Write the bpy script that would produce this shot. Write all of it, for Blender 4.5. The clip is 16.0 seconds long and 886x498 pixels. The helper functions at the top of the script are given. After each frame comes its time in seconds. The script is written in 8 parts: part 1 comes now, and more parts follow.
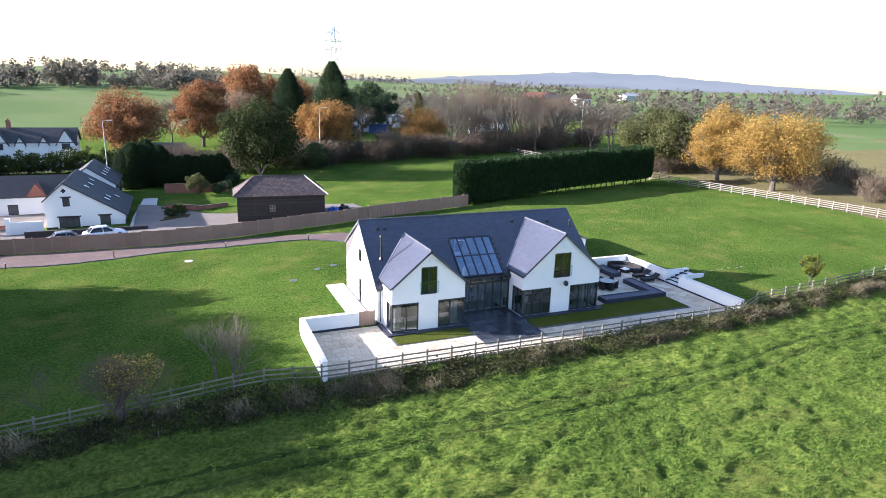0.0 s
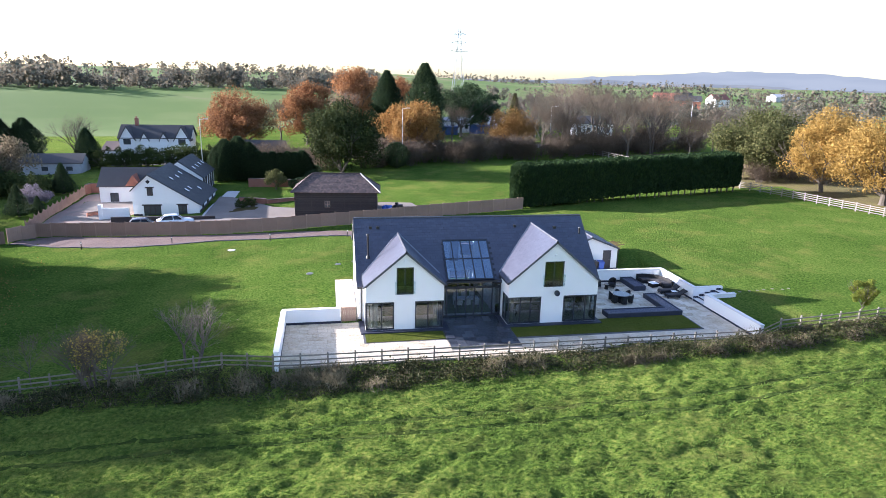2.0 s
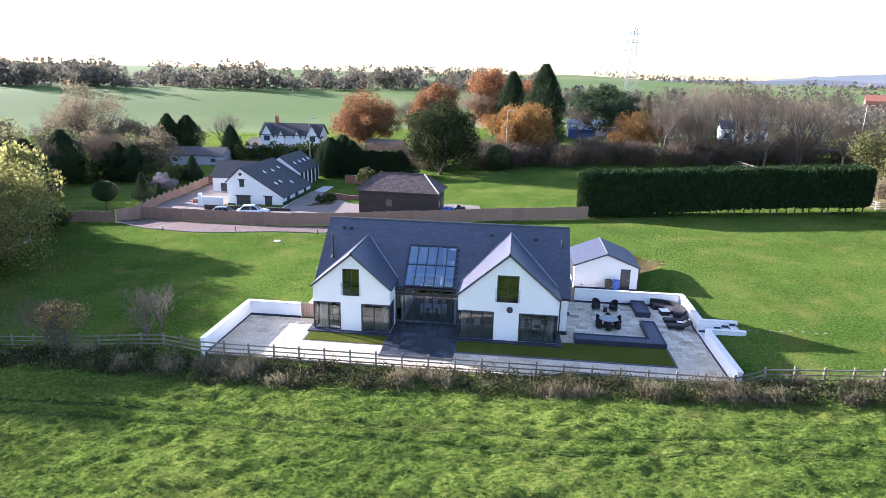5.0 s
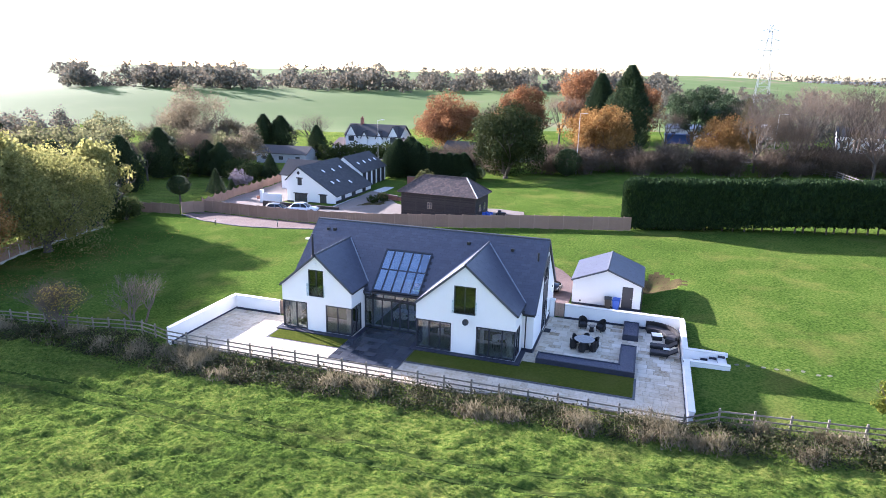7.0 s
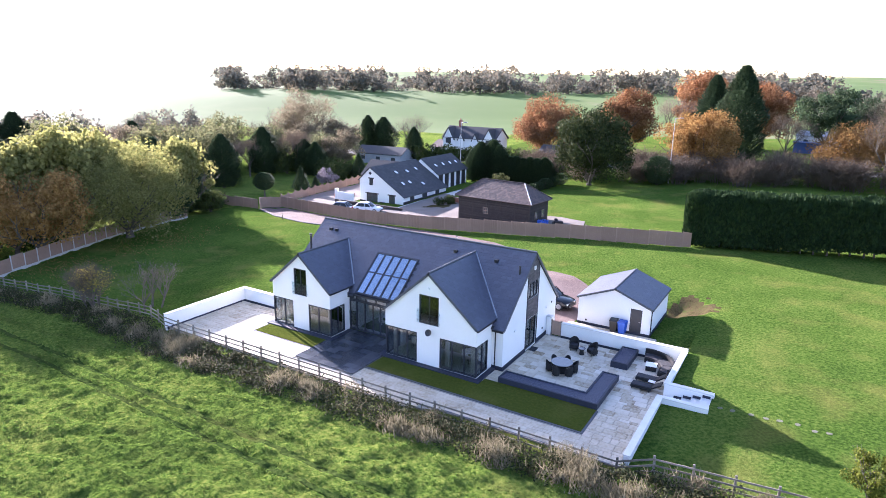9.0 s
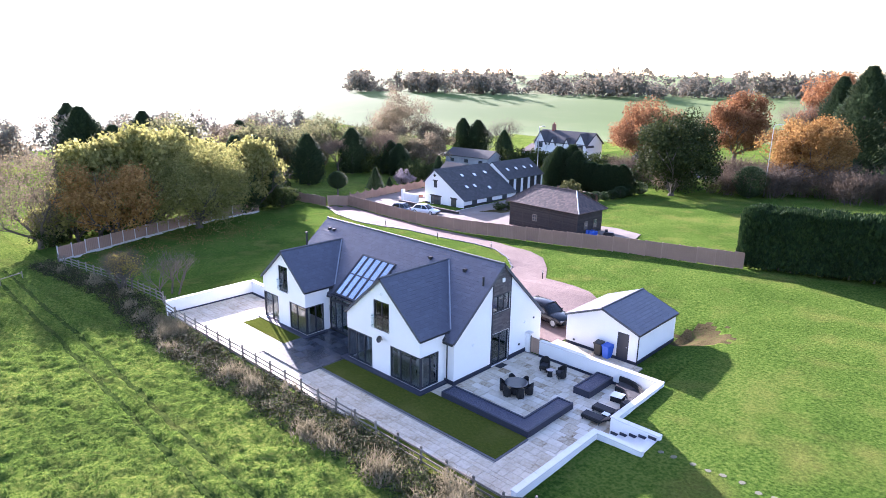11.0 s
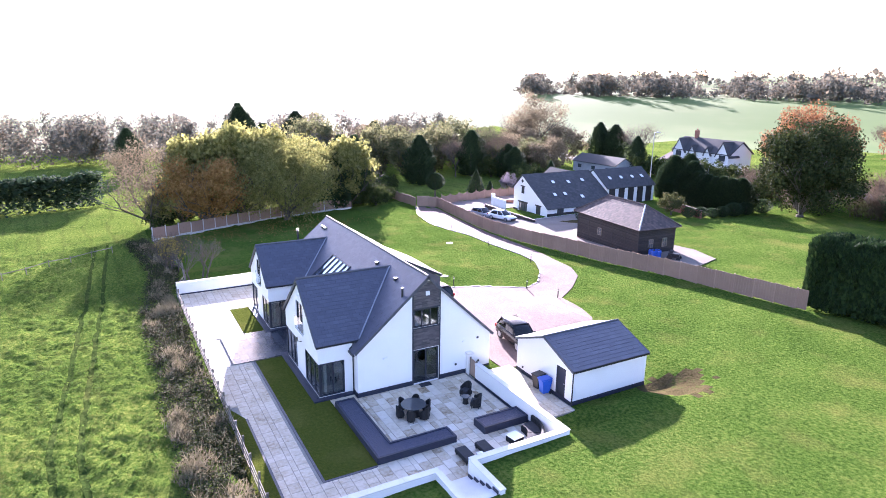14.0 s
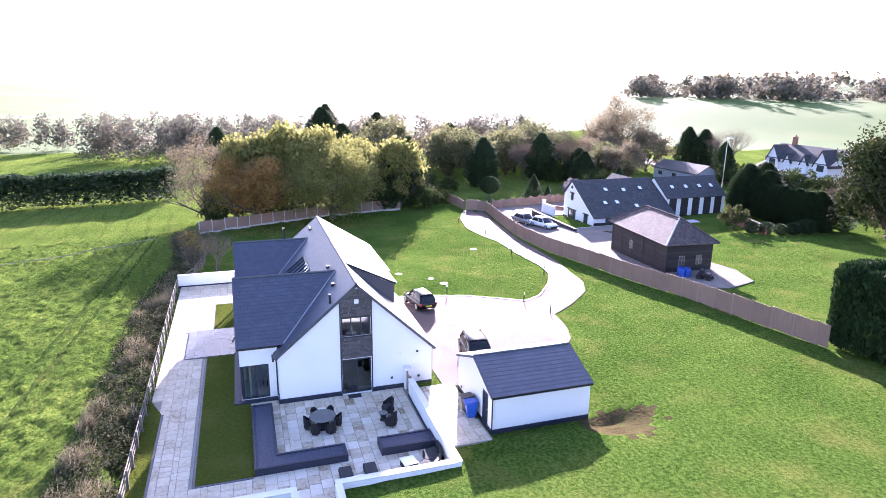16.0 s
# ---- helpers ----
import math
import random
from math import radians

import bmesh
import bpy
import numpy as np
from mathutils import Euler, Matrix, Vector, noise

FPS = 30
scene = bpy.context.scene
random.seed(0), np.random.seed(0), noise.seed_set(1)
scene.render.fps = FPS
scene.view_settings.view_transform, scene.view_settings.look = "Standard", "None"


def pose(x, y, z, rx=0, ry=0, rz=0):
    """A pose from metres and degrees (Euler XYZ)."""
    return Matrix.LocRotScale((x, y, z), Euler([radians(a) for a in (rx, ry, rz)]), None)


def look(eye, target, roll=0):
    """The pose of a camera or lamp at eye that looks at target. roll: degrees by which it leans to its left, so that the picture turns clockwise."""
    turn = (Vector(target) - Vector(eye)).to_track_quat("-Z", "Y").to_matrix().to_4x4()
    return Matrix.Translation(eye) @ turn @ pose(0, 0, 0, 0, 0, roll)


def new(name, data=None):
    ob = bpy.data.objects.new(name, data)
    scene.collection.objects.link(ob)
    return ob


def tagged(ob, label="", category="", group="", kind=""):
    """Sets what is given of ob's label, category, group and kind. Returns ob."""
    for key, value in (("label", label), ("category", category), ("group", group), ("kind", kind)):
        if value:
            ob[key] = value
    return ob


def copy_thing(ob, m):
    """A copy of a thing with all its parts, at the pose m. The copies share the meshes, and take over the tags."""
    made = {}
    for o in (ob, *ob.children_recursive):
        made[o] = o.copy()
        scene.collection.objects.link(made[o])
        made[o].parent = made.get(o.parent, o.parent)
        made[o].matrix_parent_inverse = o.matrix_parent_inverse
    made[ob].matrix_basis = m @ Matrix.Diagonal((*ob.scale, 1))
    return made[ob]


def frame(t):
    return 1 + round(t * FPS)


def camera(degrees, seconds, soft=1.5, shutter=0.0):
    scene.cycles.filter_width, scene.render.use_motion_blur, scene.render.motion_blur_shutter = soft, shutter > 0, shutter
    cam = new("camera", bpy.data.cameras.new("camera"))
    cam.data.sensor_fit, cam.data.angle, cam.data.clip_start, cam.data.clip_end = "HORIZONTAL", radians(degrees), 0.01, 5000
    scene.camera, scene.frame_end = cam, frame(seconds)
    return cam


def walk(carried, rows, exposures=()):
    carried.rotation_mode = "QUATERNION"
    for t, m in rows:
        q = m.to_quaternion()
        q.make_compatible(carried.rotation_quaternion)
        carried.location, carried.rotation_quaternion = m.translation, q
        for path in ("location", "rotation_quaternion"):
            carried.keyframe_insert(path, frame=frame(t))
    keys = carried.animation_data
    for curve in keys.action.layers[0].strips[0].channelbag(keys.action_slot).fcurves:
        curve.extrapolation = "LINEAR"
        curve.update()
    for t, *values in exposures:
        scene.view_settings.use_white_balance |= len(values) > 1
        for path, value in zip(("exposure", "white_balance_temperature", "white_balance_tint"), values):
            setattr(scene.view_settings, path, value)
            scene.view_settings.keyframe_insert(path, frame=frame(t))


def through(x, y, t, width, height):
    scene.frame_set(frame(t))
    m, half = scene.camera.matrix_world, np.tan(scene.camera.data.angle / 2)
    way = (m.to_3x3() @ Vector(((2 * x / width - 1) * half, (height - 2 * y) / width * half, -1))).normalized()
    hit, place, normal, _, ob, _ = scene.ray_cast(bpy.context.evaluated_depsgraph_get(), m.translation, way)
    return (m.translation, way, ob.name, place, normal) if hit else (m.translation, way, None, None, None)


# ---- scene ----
cam = camera(70.64, 16.0, soft=0.65)
# seconds, x, y, z, yaw (to the left of +y), pitch, roll
PATH = [
    (0, -1.077, 2.573, 17.989, -23.150, -14.636, 1.617),
    (0.5, 1.637, 1.451, 18.109, -20.528, -14.701, 1.579),
    (1, 4.400, 0.600, 18.196, -17.602, -14.782, 1.554),
    (1.5, 7.252, -0.004, 18.248, -14.128, -14.821, 1.473),
    (2, 10.120, -0.397, 18.295, -10.693, -14.882, 1.434),
    (2.5, 13.047, -0.625, 18.335, -7.249, -14.930, 1.390),
    (3, 15.990, -0.694, 18.406, -4.007, -14.994, 1.353),
    (3.5, 18.963, -0.620, 18.471, -0.807, -15.032, 1.307),
    (4, 21.941, -0.384, 18.538, 1.977, -15.068, 1.259),
    (4.5, 24.704, -0.040, 18.617, 4.152, -15.125, 1.251),
    (5, 27.650, 0.490, 18.678, 6.467, -15.138, 1.229),
    (5.5, 30.589, 1.191, 18.749, 9.066, -15.154, 1.204),
    (6, 33.438, 2.052, 18.830, 11.890, -15.172, 1.177),
    (6.5, 36.203, 3.075, 18.914, 14.886, -15.194, 1.157),
    (7, 38.887, 4.260, 18.991, 18.006, -15.211, 1.136),
    (7.5, 41.495, 5.608, 19.050, 21.201, -15.219, 1.117),
    (8, 44.034, 7.114, 19.089, 24.432, -15.223, 1.089),
    (8.5, 46.500, 8.750, 19.117, 27.687, -15.222, 1.024),
    (9, 48.864, 10.517, 19.146, 30.957, -15.217, 0.994),
    (9.5, 51.127, 12.403, 19.169, 34.153, -15.201, 0.979),
    (10, 53.287, 14.402, 19.187, 37.278, -15.180, 0.967),
    (10.5, 55.341, 16.514, 19.198, 40.341, -15.159, 0.963),
    (11, 57.285, 18.736, 19.205, 43.373, -15.145, 0.942),
    (11.5, 59.116, 21.068, 19.208, 46.395, -15.143, 0.905),
    (12, 60.817, 23.495, 19.209, 49.406, -15.141, 0.857),
    (12.5, 62.344, 25.982, 19.219, 52.398, -15.097, 0.846),
    (13, 63.708, 28.554, 19.216, 55.493, -15.094, 0.824),
    (13.5, 64.903, 31.202, 19.201, 58.454, -15.096, 0.816),
    (14, 65.923, 33.907, 19.174, 61.154, -15.103, 0.803),
    (14.5, 66.757, 36.672, 19.162, 63.741, -15.103, 0.800),
    (15, 67.438, 39.505, 19.147, 66.500, -15.077, 0.759),
    (15.5, 67.963, 42.344, 19.156, 69.376, -15.073, 0.757),
    (16, 68.354, 45.222, 19.143, 71.999, -15.050, 0.726),
]


def flight(x, y, z, yaw, pitch, roll):
    a, b = radians(yaw), radians(pitch)
    return look((x, y, z), (x - math.sin(a) * math.cos(b), y + math.cos(a) * math.cos(b), z + math.sin(b)), roll)


walk(cam, [(t, flight(*r)) for t, *r in PATH], [(0, 2.05, 5950, 21), (5, 2.25, 5880, 25), (9, 2.5, 5880, 30), (12.5, 2.66, 5880, 35), (16, 2.72, 5880, 38)])
# ---- light ----
SUN_YAW, SUN_EL = 70.0, 16.5
world = bpy.data.worlds.new("world")
scene.world = world
world.use_nodes = True
sky = world.node_tree.nodes.new("ShaderNodeTexSky")
sky.sky_type, sky.sun_disc = "NISHITA", False
sky.sun_elevation, sky.sun_rotation = radians(SUN_EL), radians(-SUN_YAW)
sky.air_density, sky.dust_density, sky.ozone_density = 1.0, 1.1, 1.6
back = world.node_tree.nodes["Background"]
back.inputs["Strength"].default_value = 0.105
world.node_tree.links.new(sky.outputs[0], back.inputs["Color"])
sun_data = bpy.data.lights.new("sun", "SUN")
sun_data.energy, sun_data.angle, sun_data.color = 5.0, radians(0.6), (1.0, 0.95, 0.87)
sun = new("sun", sun_data)
a, b = radians(SUN_YAW), radians(SUN_EL)
sun.matrix_basis = look((0, 0, 0), (math.sin(a) * math.cos(b), -math.cos(a) * math.cos(b), -math.sin(b)))

# ---- materials ----


def material(name, stops, scale=3.0, fine=40.0, rough=0.8, bump=0.2, metal=0.0, spec=0.5, island=0.0, obj=0.0, stretch=(1, 1, 1), world_space=True, mix=0.5, dist=0.02):
    """Colour from two sizes of noise through a ramp of stops, with relief; island and obj add a share of chance per piece."""
    m = bpy.data.materials.new(name)
    m.use_nodes = True
    t = m.node_tree
    n, l = t.nodes, t.links
    bsdf = n["Principled BSDF"]
    if world_space:
        co = n.new("ShaderNodeNewGeometry").outputs["Position"]
    else:
        co = n.new("ShaderNodeTexCoord").outputs["Object"]
    mp = n.new("ShaderNodeMapping")
    mp.inputs["Scale"].default_value = stretch
    l.new(co, mp.inputs["Vector"])
    big, small = n.new("ShaderNodeTexNoise"), n.new("ShaderNodeTexNoise")
    big.inputs["Scale"].default_value, small.inputs["Scale"].default_value = scale, fine
    big.inputs["Detail"].default_value, small.inputs["Detail"].default_value = 5.0, 3.0
    l.new(mp.outputs[0], big.inputs["Vector"])
    l.new(mp.outputs[0], small.inputs["Vector"])
    blend = n.new("ShaderNodeMix")
    blend.inputs[0].default_value = mix
    l.new(big.outputs[0], blend.inputs[2])
    l.new(small.outputs[0], blend.inputs[3])
    value = blend.outputs[0]
    for share, node, out in ((island, "ShaderNodeNewGeometry", "Random Per Island"), (obj, "ShaderNodeObjectInfo", "Random")):
        if share:
            chance = n.new("ShaderNodeMix")
            chance.inputs[0].default_value = share
            l.new(value, chance.inputs[2])
            l.new(n.new(node).outputs[out], chance.inputs[3])
            value = chance.outputs[0]
    ramp = n.new("ShaderNodeValToRGB")
    while len(ramp.color_ramp.elements) < len(stops):
        ramp.color_ramp.elements.new(0.5)
    for e, (p, c) in zip(ramp.color_ramp.elements, stops):
        e.position, e.color = p, (*c, 1)
    l.new(value, ramp.inputs[0])
    l.new(ramp.outputs[0], bsdf.inputs["Base Color"])
    bsdf.inputs["Roughness"].default_value, bsdf.inputs["Metallic"].default_value = rough, metal
    bsdf.inputs["Specular IOR Level"].default_value = spec
    if bump:
        bp = n.new("ShaderNodeBump")
        bp.inputs["Strength"].default_value, bp.inputs["Distance"].default_value = bump, dist
        l.new(small.outputs[0], bp.inputs["Height"])
        l.new(bp.outputs[0], bsdf.inputs["Normal"])
    return m


def leafy(name, *colours, through=0.35):
    """Foliage: chance colours leaf by leaf, some light coming through."""
    stops = [(0.15 + 0.7 * i / max(1, len(colours) - 1), c) for i, c in enumerate(colours)]
    m = material(name, stops, 0.35, 2.0, 0.85, 0, spec=0.08, island=0.55, obj=0.15, world_space=True, mix=0.4)
    n, l = m.node_tree.nodes, m.node_tree.links
    bsdf, out = n["Principled BSDF"], n["Material Output"]
    tr, mx = n.new("ShaderNodeBsdfTranslucent"), n.new("ShaderNodeMixShader")
    mx.inputs[0].default_value = through
    l.new(bsdf.inputs["Base Color"].links[0].from_socket, tr.inputs["Color"])
    l.new(bsdf.outputs[0], mx.inputs[1])
    l.new(tr.outputs[0], mx.inputs[2])
    l.new(mx.outputs[0], out.inputs["Surface"])
    return m


def glass(name, tint=(0.9, 0.95, 0.97), clear=0.9, gloss=0.1):
    """A clear pane that mirrors more the flatter it is looked at."""
    m = bpy.data.materials.new(name)
    m.use_nodes = True
    n, l = m.node_tree.nodes, m.node_tree.links
    out = n["Material Output"]
    n.remove(n["Principled BSDF"])
    tr, gl, lw, mx = n.new("ShaderNodeBsdfTransparent"), n.new("ShaderNodeBsdfGlossy"), n.new("ShaderNodeLayerWeight"), n.new("ShaderNodeMixShader")
    tr.inputs["Color"].default_value = (*[clear * c for c in tint], 1)
    gl.inputs["Roughness"].default_value = 0.02
    gl.inputs["Color"].default_value = (*tint, 1)
    lw.inputs["Blend"].default_value = 0.5
    pw, mr = n.new("ShaderNodeMath"), n.new("ShaderNodeMapRange")
    pw.operation = "POWER"
    pw.inputs[1].default_value = 4.0
    mr.inputs[3].default_value, mr.inputs[4].default_value = gloss, 0.95
    l.new(lw.outputs["Facing"], pw.inputs[0])
    l.new(pw.outputs[0], mr.inputs[0])
    l.new(mr.outputs[0], mx.inputs[0])
    l.new(tr.outputs[0], mx.inputs[1])
    l.new(gl.outputs[0], mx.inputs[2])
    l.new(mx.outputs[0], out.inputs["Surface"])
    return m


def grass_material(name, greens, stripe=0.0, straw=0.15, lump=(4.0, 0.12), fuzz=0.06):
    """Turf: broad patches, tufts and straw, with faint wheel lines where stripe is set."""
    m = material(name, greens, 0.12, 4.2 if lump[0] < 2 else 5.5, 1.0, 0, spec=0.0, mix=0.66)
    n, l = m.node_tree.nodes, m.node_tree.links
    bsdf = n["Principled BSDF"]
    base = bsdf.inputs["Base Color"].links[0].from_socket
    pos = n.new("ShaderNodeNewGeometry").outputs["Position"]
    bend, tuft, relief = n.new("ShaderNodeMapping"), n.new("ShaderNodeTexNoise"), n.new("ShaderNodeBump")
    bend.inputs["Scale"].default_value = (0.8, 1.5, 1) if lump[0] < 2 else (1, 1, 1)
    tuft.inputs["Scale"].default_value, tuft.inputs["Detail"].default_value, tuft.inputs["Roughness"].default_value = lump[0], 9.0, 0.72
    relief.inputs["Strength"].default_value, relief.inputs["Distance"].default_value = 1.0, lump[1]
    l.new(pos, bend.inputs["Vector"])
    l.new(bend.outputs[0], tuft.inputs["Vector"])
    l.new(tuft.outputs[0], relief.inputs["Height"])
    l.new(relief.outputs[0], bsdf.inputs["Normal"])
    patch = n.new("ShaderNodeTexNoise")
    patch.inputs["Scale"].default_value, patch.inputs["Detail"].default_value = 0.3, 9.0
    l.new(pos, patch.inputs["Vector"])
    rmp = n.new("ShaderNodeMapRange")
    rmp.inputs[1].default_value, rmp.inputs[2].default_value, rmp.inputs[4].default_value = 0.52, 0.75, straw * 3
    l.new(patch.outputs[0], rmp.inputs[0])
    mx = n.new("ShaderNodeMix")
    mx.data_type = "RGBA"
    l.new(rmp.outputs[0], mx.inputs[0])
    l.new(base, mx.inputs[6])
    mx.inputs[7].default_value = (0.17, 0.15, 0.045, 1)
    last = mx.outputs[2]
    if stripe:
        mp, wv = n.new("ShaderNodeMapping"), n.new("ShaderNodeTexWave")
        mp.inputs["Rotation"].default_value = (0, 0, radians(90))
        l.new(pos, mp.inputs["Vector"])
        wv.inputs["Scale"].default_value, wv.inputs["Distortion"].default_value, wv.inputs["Detail"].default_value = 0.11, 6.0, 4.0
        wv.inputs["Detail Scale"].default_value = 0.6
        l.new(mp.outputs[0], wv.inputs["Vector"])
        r2 = n.new("ShaderNodeMapRange")
        r2.inputs[1].default_value, r2.inputs[2].default_value, r2.inputs[3].default_value, r2.inputs[4].default_value = 0.0, 0.12, stripe, 0.0
        l.new(wv.outputs["Fac"], r2.inputs[0])
        m2 = n.new("ShaderNodeMix")
        m2.data_type = "RGBA"
        l.new(r2.outputs[0], m2.inputs[0])
        l.new(last, m2.inputs[6])
        m2.inputs[7].default_value = (0.03, 0.04, 0.012, 1)
        last = m2.outputs[2]
    l.new(last, bsdf.inputs["Base Color"])
    bsdf.inputs["Sheen Weight"].default_value, bsdf.inputs["Sheen Roughness"].default_value = fuzz, 0.4
    bsdf.inputs["Sheen Tint"].default_value = (0.55, 0.62, 0.2, 1)
    return m


M = {}
M["field"] = grass_material("field_grass", [(0.38, (0.036, 0.078, 0.012)), (0.5, (0.10, 0.16, 0.025)), (0.63, (0.195, 0.23, 0.047))], 0.3, 0.12, (1.9, 0.75), 0.18)
M["lawn"] = grass_material("lawn_grass", [(0.38, (0.029, 0.062, 0.011)), (0.5, (0.058, 0.108, 0.017)), (0.63, (0.105, 0.142, 0.03))], 0.0, 0.16, (4.0, 0.25), 0.04)
M["rut"] = grass_material("rut_grass", [(0.36, (0.016, 0.034, 0.008)), (0.5, (0.032, 0.055, 0.012)), (0.64, (0.055, 0.075, 0.02))], 0.0, 0.1)
M["rough"] = grass_material("rough_grass", [(0.3, (0.07, 0.06, 0.03)), (0.5, (0.12, 0.095, 0.055)), (0.7, (0.17, 0.14, 0.08))], 0.0, 0.2)
M["turf"] = grass_material("terrace_grass", [(0.3, (0.045, 0.06, 0.010)), (0.55, (0.066, 0.08, 0.014)), (0.75, (0.10, 0.10, 0.02))], 0.0, 0.1)
M["far"] = material("far_fields", [(0.3, (0.075, 0.125, 0.028)), (0.46, (0.085, 0.135, 0.033)), (0.55, (0.11, 0.15, 0.045)), (0.6, (0.17, 0.15, 0.08)), (0.68, (0.09, 0.135, 0.036))], 0.006, 0.03, 0.95, 0, mix=0.35, spec=0.12)
M["earth"] = material("bare_earth", [(0.35, (0.035, 0.034, 0.014)), (0.5, (0.075, 0.058, 0.03)), (0.65, (0.052, 0.065, 0.02))], 0.9, 6, 1.0, 0.8, dist=0.08, spec=0.0)
M["render"] = material("white_render", [(0.3, (0.755, 0.745, 0.72)), (0.7, (0.83, 0.82, 0.80))], 0.5, 25, 0.85, 0.12, dist=0.01)
M["slate"] = material("dark_slate", [(0.2, (0.028, 0.032, 0.054)), (0.55, (0.040, 0.045, 0.071)), (0.85, (0.058, 0.065, 0.095))], 1.2, 18, 0.5, 0.15, island=0.4, dist=0.01, spec=1.0)
M["slab_roof"] = material("roof_underlay", [(0.3, (0.03, 0.03, 0.035)), (0.7, (0.05, 0.05, 0.055))], 2, 20, 0.8, 0.1)
M["ridge"] = material("ridge_tile", [(0.3, (0.05, 0.055, 0.065)), (0.7, (0.09, 0.095, 0.11))], 4, 30, 0.6, 0.2)
M["lead"] = material("lead_flashing", [(0.3, (0.22, 0.24, 0.27)), (0.7, (0.32, 0.34, 0.37))], 3, 30, 0.5, 0.1, metal=0.3)
M["frame"] = material("grey_aluminium", [(0.3, (0.018, 0.022, 0.03)), (0.7, (0.028, 0.032, 0.042))], 5, 60, 0.4, 0.03)
M["plinth"] = material("blue_brick_plinth", [(0.3, (0.014, 0.017, 0.032)), (0.7, (0.03, 0.034, 0.055))], 6, 40, 0.6, 0.3)
M["clad"] = material("slate_cladding", [(0.25, (0.05, 0.045, 0.05)), (0.6, (0.09, 0.08, 0.085)), (0.85, (0.13, 0.115, 0.115))], 1.5, 15, 0.6, 0.3, island=0.5)
M["paving"] = material("sandstone_paving", [(0.25, (0.24, 0.165, 0.085)), (0.37, (0.48, 0.40, 0.29)), (0.52, (0.62, 0.545, 0.43)), (0.76, (0.73, 0.67, 0.575))], 0.7, 6, 0.7, 0.25, spec=0.2, obj=0.3, island=0.15, dist=0.01)
M["joint"] = material("paving_joint", [(0.3, (0.2, 0.19, 0.16)), (0.7, (0.3, 0.28, 0.25))], 3, 40, 0.9, 0.2)
M["deck"] = material("black_limestone", [(0.25, (0.024, 0.028, 0.037)), (0.55, (0.042, 0.047, 0.058)), (0.8, (0.075, 0.08, 0.092))], 0.9, 10, 0.27, 0.2, island=0.5, dist=0.008)
M["sett"] = material("dark_setts", [(0.3, (0.05, 0.05, 0.06)), (0.7, (0.11, 0.11, 0.12))], 4, 20, 0.6, 0.3)
M["bluechip"] = material("slate_chippings", [(0.2, (0.015, 0.017, 0.032)), (0.5, (0.035, 0.04, 0.075)), (0.8, (0.09, 0.10, 0.17))], 9, 30, 0.5, 1.0, dist=0.05)
M["coping"] = material("pale_coping", [(0.3, (0.62, 0.60, 0.56)), (0.7, (0.74, 0.73, 0.70))], 1.5, 30, 0.7, 0.15)
M["wood_dark"] = material("weathered_wood", [(0.25, (0.10, 0.085, 0.065)), (0.6, (0.2, 0.175, 0.14)), (0.85, (0.28, 0.255, 0.21))], 3, 30, 0.85, 0.4, obj=0.3, stretch=(1, 1, 1))
M["wood_fence"] = material("brown_fence_board", [(0.2, (0.2, 0.125, 0.088)), (0.55, (0.31, 0.2, 0.145)), (0.85, (0.41, 0.285, 0.21))], 1.0, 14, 0.85, 0.3, island=0.45, obj=0.15)
M["wood_pale"] = material("pale_painted_rail", [(0.3, (0.14, 0.125, 0.105)), (0.7, (0.22, 0.2, 0.17))], 2, 25, 0.8, 0.2, obj=0.2)
M["concrete"] = material("concrete", [(0.3, (0.38, 0.37, 0.34)), (0.7, (0.52, 0.51, 0.48))], 2, 30, 0.85, 0.2)
M["black_board"] = material("black_weatherboard", [(0.25, (0.015, 0.012, 0.012)), (0.6, (0.03, 0.024, 0.022)), (0.85, (0.05, 0.04, 0.036))], 1.2, 12, 0.75, 0.3, island=0.4)
M["brown_tile"] = material("brown_clay_tile", [(0.15, (0.045, 0.035, 0.035)), (0.5, (0.085, 0.06, 0.055)), (0.85, (0.15, 0.10, 0.085))], 0.8, 12, 0.8, 0.3, island=0.5)
M["dark_tile"] = material("dark_concrete_tile", [(0.2, (0.03, 0.03, 0.032)), (0.6, (0.05, 0.05, 0.052)), (0.85, (0.085, 0.08, 0.08))], 0.8, 12, 0.75, 0.3, island=0.4)
M["brick"] = material("red_brick", [(0.2, (0.16, 0.06, 0.04)), (0.5, (0.26, 0.10, 0.065)), (0.85, (0.36, 0.17, 0.12))], 1.0, 10, 0.9, 0.4, island=0.3)
M["asphalt"] = material("asphalt", [(0.3, (0.045, 0.045, 0.047)), (0.7, (0.075, 0.073, 0.07))], 0.5, 30, 0.85, 0.3)
M["gravel"] = material("pale_gravel", [(0.25, (0.14, 0.12, 0.105)), (0.75, (0.24, 0.21, 0.185))], 0.3, 25, 0.95, 0.5, spec=0.1)
M["paver"] = material("worn_brick_paver", [(0.25, (0.17, 0.125, 0.105)), (0.75, (0.28, 0.215, 0.185))], 0.3, 9, 0.9, 0.4, spec=0.15)
M["moss_stone"] = material("mossy_stone", [(0.3, (0.10, 0.11, 0.06)), (0.7, (0.2, 0.19, 0.15))], 2.5, 20, 0.95, 0.3, spec=0.05)
M["bark"] = material("bark", [(0.25, (0.05, 0.04, 0.03)), (0.7, (0.12, 0.10, 0.08))], 3, 25, 0.95, 0.6, world_space=False)
M["bark_pale"] = material("pale_bark", [(0.25, (0.22, 0.19, 0.15)), (0.7, (0.42, 0.38, 0.32))], 3, 25, 0.9, 0.4, world_space=False)
